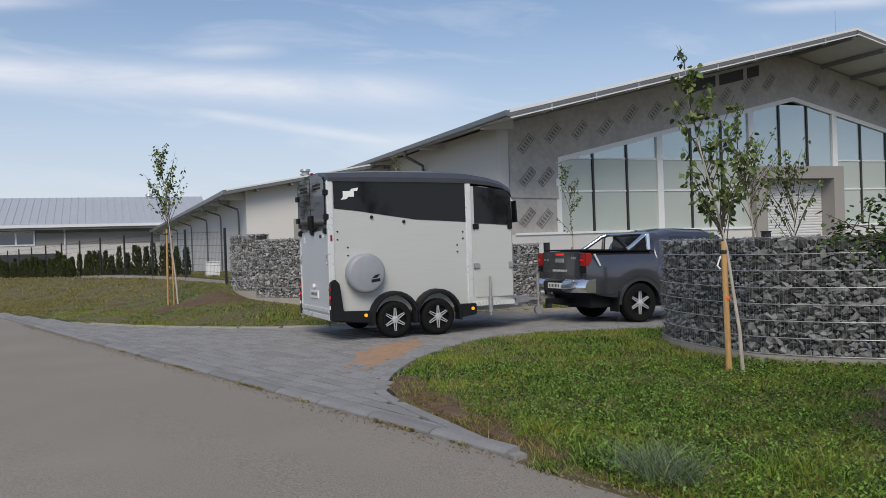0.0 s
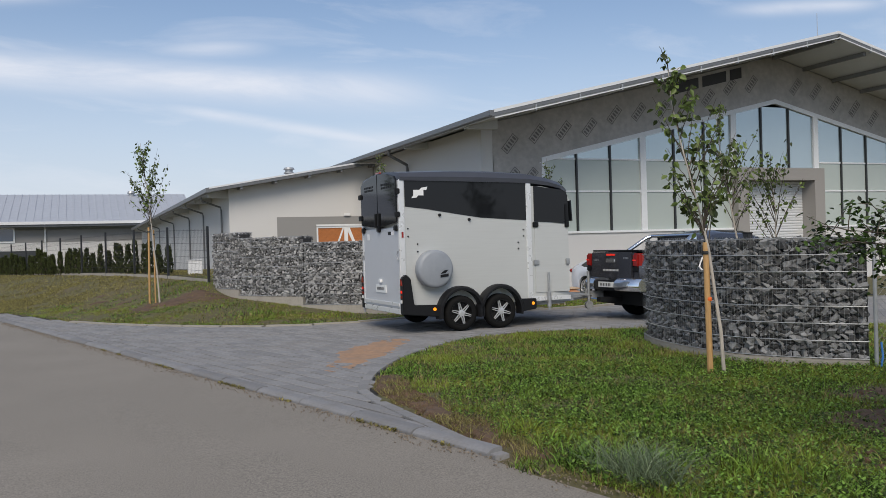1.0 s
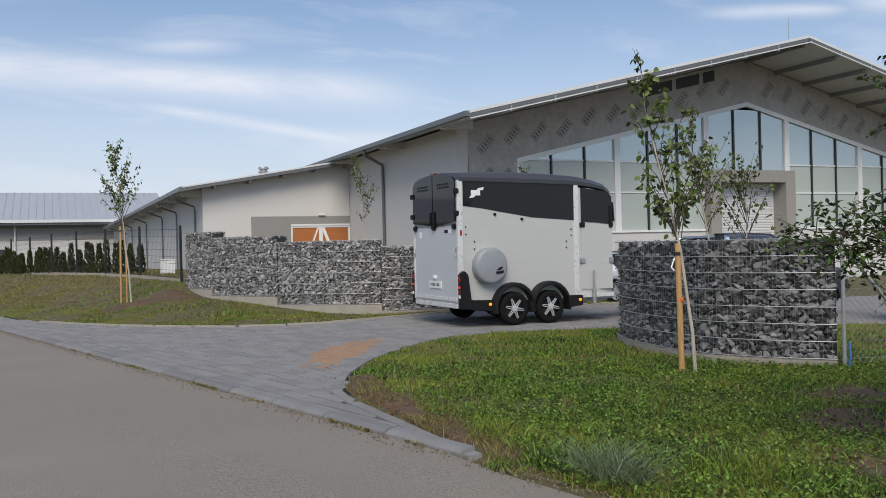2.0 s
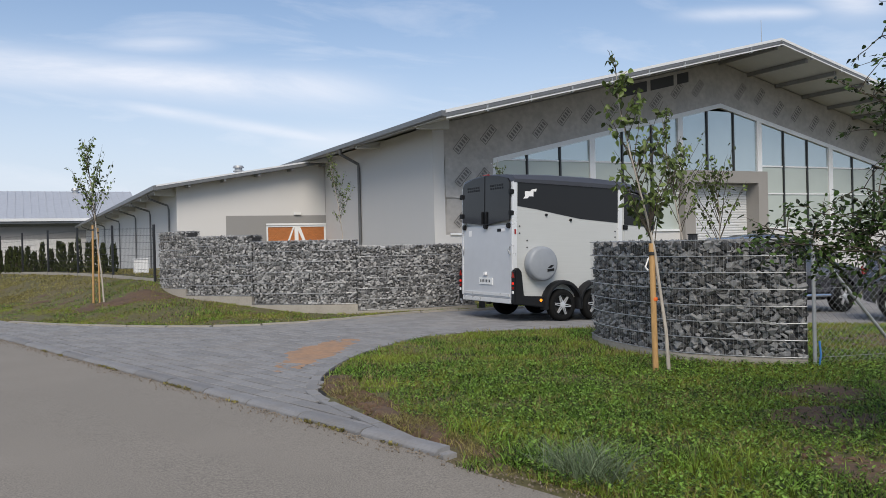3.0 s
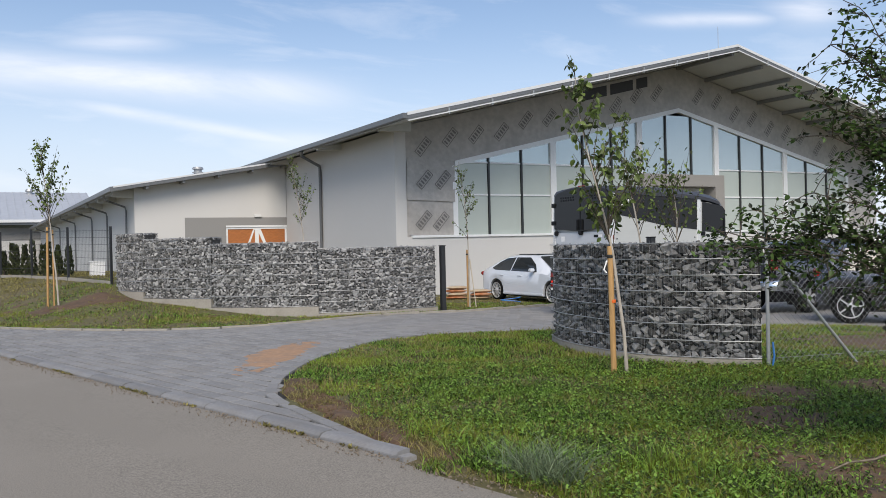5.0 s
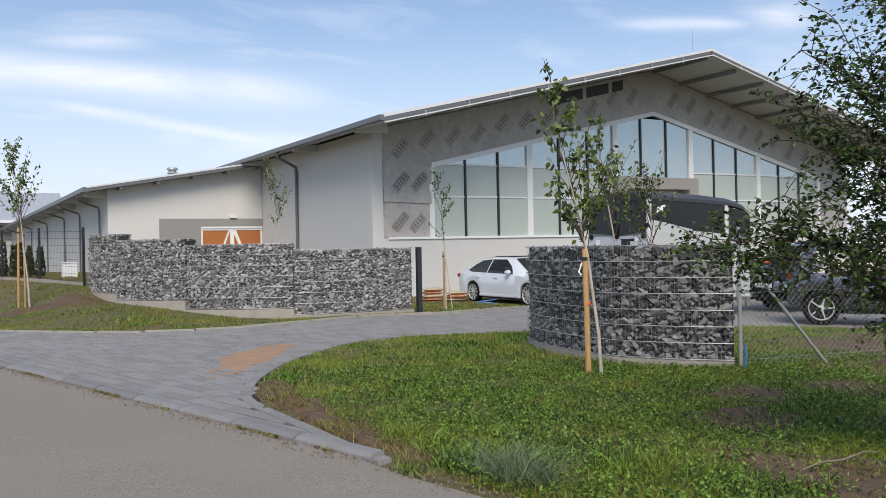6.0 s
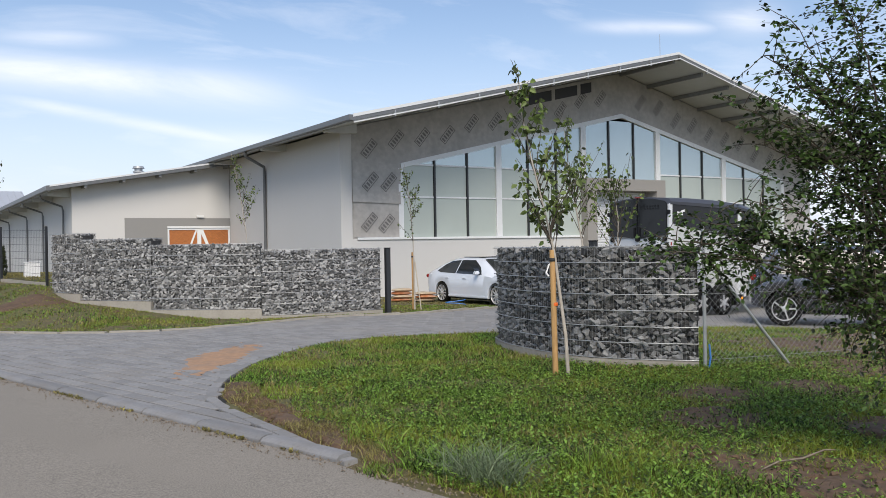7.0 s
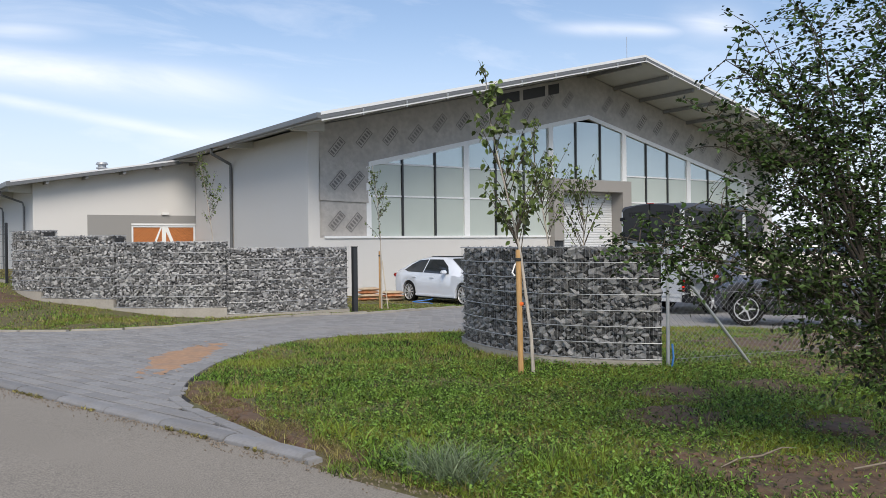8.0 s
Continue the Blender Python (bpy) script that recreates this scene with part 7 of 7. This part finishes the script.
def build_weeds():
    """Broad-leaved weeds in the lawn, and clods of soil."""
    rng = random.Random(13)
    m = Mesh()
    made = 0
    while made < 15000:
        x, y = rng.uniform(0.2, 8), rng.uniform(4.3, 11)
        if rng.random() > lawn_keep(x, y) * 0.9 + 0.05 * bare(x, y):
            continue
        if lawn_keep(x, y) == 0:
            continue
        made += 1
        z = height(x, y)
        for _ in range(rng.randint(3, 6)):
            a = rng.uniform(0, 2 * math.pi)
            leaf_quads(m, Vector((x, y, z + rng.uniform(0.0, 0.07))), Vector((math.cos(a), math.sin(a), rng.uniform(0.0, 0.9))), Vector((0, 0, 1)), rng.uniform(0.016, 0.042), rng)
    weeds = part("lawn_weeds", m, leaf_material("weed_leaf", (0.15, 0.25, 0.042), 0.75, 0.4), fix=False)
    tagged(weeds, "low broad-leaved weeds in the lawn", "weeds", kind="stuff")
    clods = Mesh()
    kinds = [stone_mesh(rng, 1.0) for _ in range(6)]
    spots = []
    line = arc_points(NEAR_EDGE[:6], 60)
    for _ in range(2400):
        p, d = along(line, rng.uniform(0.6, 4.2))
        q = p + Vector((d.y, -d.x)) * rng.uniform(0.12, 0.5)
        spots.append((q, rng.uniform(0.015, 0.06)))
    for _ in range(4500):
        x, y = rng.uniform(2.9, 9.5), rng.uniform(4.2, 12.5)
        if rng.random() < bare(x, y):
            spots.append((Vector((x, y)), rng.uniform(0.01, 0.055) * (1.5 if x + y < 9.3 else 1)))
    for q, w in spots:
        mm = Matrix.Translation((q.x, q.y, height(q.x, q.y) + w * 0.1)) @ Euler((rng.uniform(0, 6), rng.uniform(0, 6), rng.uniform(0, 6))).to_matrix().to_4x4() @ Matrix.Scale(w, 4)
        me = kinds[rng.randrange(6)]
        clods.add([mm @ v.co for v in me.vertices], [tuple(f.vertices) for f in me.polygons])
    tagged(part("soil_clods", clods, SOIL, fix=False), "crumbled brown soil and clods", "soil", kind="stuff")
    # bare soil: an uneven sheet that shows wherever the turf has gone
    def soil_sheet(x0, x1, y0, y1, step, test, lift):
        sheet, idx = Mesh(), {}
        nx, ny = int((x1 - x0) / step), int((y1 - y0) / step)
        inside = {(i, j) for i in range(nx) for j in range(ny) if test(x0 + (i + 0.5) * step, y0 + (j + 0.5) * step)}
        for i, j in inside:
            ring = []
            for c in ((i, j), (i + 1, j), (i + 1, j + 1), (i, j + 1)):
                if c not in idx:
                    x, y = x0 + c[0] * step + 0.9 * step * noise.noise((c[0] * 1.7, c[1] * 1.7, 3)), y0 + c[1] * step + 0.9 * step * noise.noise((c[0] * 1.7, c[1] * 1.7, 8))
                    rim = not all((c[0] + a_, c[1] + b_) in inside for a_ in (0, -1) for b_ in (0, -1))
                    idx[c] = len(sheet.v)
                    sheet.v.append((x, y, height(x, y) + (-0.03 if rim else lift + 0.022 * noise.noise((x * 7, y * 7, 1)) + 0.03 * noise.noise((x * 2.2, y * 2.2, 1)))))
                ring.append(idx[c])
            sheet.f.append(tuple(ring))
        return sheet

    def lawn_bare(x, y):
        if side_of(NEAR_EDGE, x, y) > -0.08 or (Vector((x, y)) - ROAD_A).dot(ROAD_SIDE) < 0.1:
            return False
        d = -side_of(NEAR_EDGE, x, y)
        strip = y < 10.4 and d < 0.42 + 0.1 * noise.noise((x * 4, y * 4, 2))
        return strip or bare(x, y) + 0.5 * noise.noise((x * 1.9, y * 1.9, 6)) + 0.25 * noise.noise((x * 6, y * 6, 2)) > 0.42

    def bank_bare(x, y):
        return side_of(FAR_EDGE, x, y) > 0.7 and (1 - math.hypot((x + 6.2) / 2.2, (y - 22.0) / 0.9) + 0.7 * noise.noise((x * 1.5, y * 1.5, 6)) + 0.4 * noise.noise((x * 5, y * 5, 6)) > 0.3 or noise.noise((x * 0.9, y * 1.4, 16)) + 0.3 * noise.noise((x * 4, y * 4, 2)) > 0.38)
    tagged(part("bare_soil", soil_sheet(-1.0, 11.0, 4.0, 14.5, 0.06, lawn_bare, 0.022), SOIL, smooth=True, fix=False), "bare brown soil in gaps of the lawn", "soil", kind="stuff")
    tagged(part("bare_soil", soil_sheet(-13.0, -2.0, 18.5, 26.0, 0.14, bank_bare, 0.025), SOIL, smooth=True, fix=False), "bare brown soil on the bank", "soil", kind="stuff")
    # weeds and grit in the joint between lane and kerb
    g = Mesh()
    for _ in range(1500):
        s = rng.uniform(2.0, 12.2)
        if noise.noise((s * 1.3, 0, 7)) < 0.02:
            continue
        p = ROAD_A + ROAD_DIR * s - ROAD_SIDE * rng.uniform(-0.01, 0.06)
        a = rng.uniform(0, 6.28)
        leaf_quads(g, Vector((p.x, p.y, -0.01)), Vector((math.cos(a) * 0.6, math.sin(a) * 0.6, 0.7)), Vector((0, 0, 1)), rng.uniform(0.02, 0.05), rng)
    tagged(part("joint_weeds", g, GRASS_DRY, fix=False), "dry weeds along the kerb joint", "weeds", kind="stuff")
    grit = Mesh()
    for _ in range(2600):
        s = rng.uniform(-6, 17)
        p = ROAD_A + ROAD_DIR * s - ROAD_SIDE * abs(rng.gauss(0, 0.10))
        w = rng.uniform(0.006, 0.02)
        mm = Matrix.Translation((p.x, p.y, 0.0)) @ Euler((rng.uniform(0, 6), rng.uniform(0, 6), rng.uniform(0, 6))).to_matrix().to_4x4() @ Matrix.Scale(w, 4)
        me = kinds[rng.randrange(6)]
        grit.add([mm @ v.co for v in me.vertices], [tuple(f.vertices) for f in me.polygons])
    tagged(part("road_grit", grit, DUST, fix=False), "loose grit and dirt along the lane's edge", "grit", kind="stuff")


build_weeds()


# ---- pavers ----
def build_pavers():
    u, v = ROAD_DIR, ROAD_SIDE
    pl, pw, gap = 0.36, 0.205, 0.009
    cham = 0.008

    def paver(l, w):
        q = Mesh()
        z0, z1, z2 = -0.05, -0.006, 0.0
        a = [(0, 0), (l, 0), (l, w), (0, w)]
        b = [(cham, cham), (l - cham, cham), (l - cham, w - cham), (cham, w - cham)]
        q.add([(x, y, z0) for x, y in a] + [(x, y, z1) for x, y in a] + [(x, y, z2) for x, y in b], [(0, 1, 5, 4), (1, 2, 6, 5), (2, 3, 7, 6), (3, 0, 4, 7), (4, 5, 9, 8), (5, 6, 10, 9), (6, 7, 11, 10), (7, 4, 8, 11), (8, 9, 10, 11)])
        return q
    shape = paver(pl - gap, pw - 0.026)
    me = shape.data("paver", PAVER, fix=False)
    rng = random.Random(17)
    yaw = math.atan2(u.y, u.x)
    c, s = math.cos(yaw), math.sin(yaw)
    pieces, far = 0, Mesh()
    rows = int(34 / pw)
    cand = []
    for r in range(rows):
        off = (r % 2) * pl / 2
        for k in range(-60, 80):
            su, sv = k * pl + off, 0.135 + r * pw
            p = ROAD_A + u * su + v * sv
            cx, cy = p.x + c * pl / 2 - s * pw / 2, p.y + s * pl / 2 + c * pw / 2
            if not (-16 < cx < 17 and 6 < cy < 31.5):
                continue
            if side_of(FAR_EDGE, cx, cy) > -0.02:
                continue
            if not (side_of(NEAR_EDGE, cx, cy) > -0.015):
                continue
            cand.append((su, sv, p, cx, cy))
    for su, sv, p, cx, cy in cand:
        z = height(cx, cy) + rng.uniform(-0.003, 0.003)
        near = 6.5 < su < 12.5 and sv < 4.5
        if near and pieces < 300:
            ob = new("paver", me)
            ob.parent = DRIVE
            ob.matrix_local = pose(p.x, p.y, z, 0, 0, math.degrees(yaw))
            pieces += 1
        else:
            far.add([(p.x + c * x - s * y, p.y + s * x + c * y, z + q) for x, y, q in shape.v], shape.f)
    tagged(part("paver_field", far, PAVER_ISLAND, DRIVE, fix=False), kind="stuff")


build_pavers()


# ---- what moves ----
HEADING = 23.0
TRAVEL = [(0, 0), (0.5, 0.81), (1, 1.62), (1.5, 2.45), (3, 4.98), (3.5, 5.84), (4, 6.72), (4.5, 7.6), (5.8, 10.02), (6, 10.38), (6.5, 11.3), (7, 12.22), (7.5, 13.1), (8, 14.1)]


def follow(ob, wheels, x0, y0, radius, wheel_x):
    c, s = math.cos(radians(HEADING)), math.sin(radians(HEADING))
    times = [k * 0.2 for k in range(41)]
    rows = []
    for t in times:
        d = interp(TRAVEL, t)
        x, y = x0 + d * c, y0 + d * s
        za, zb = height(x + wheel_x[0] * c, y + wheel_x[0] * s), height(x + wheel_x[1] * c, y + wheel_x[1] * s)
        tilt = math.degrees(math.atan2(zb - za, wheel_x[1] - wheel_x[0]))
        z = za - wheel_x[0] * (zb - za) / (wheel_x[1] - wheel_x[0])
        rows.append((t, pose(x, y, z + 0.004, 0, 0, HEADING) @ pose(0, 0, 0, 0, -tilt, 0)))
    walk(ob, rows)
    for w in wheels:
        p = w.location.copy()
        walk(w, [(t, Matrix.Translation(p) @ Matrix.Rotation(interp(TRAVEL, t) / radius, 4, "Y")) for t in times])


def motions():
    follow(TRAILER, TRAILER_WHEELS, -0.95, 16.14, 0.325, (-0.41, 0.41))
    follow(TRUCK, TRUCK_WHEELS, 2.33, 16.92, 0.385, (1.22, 4.32))


motions()
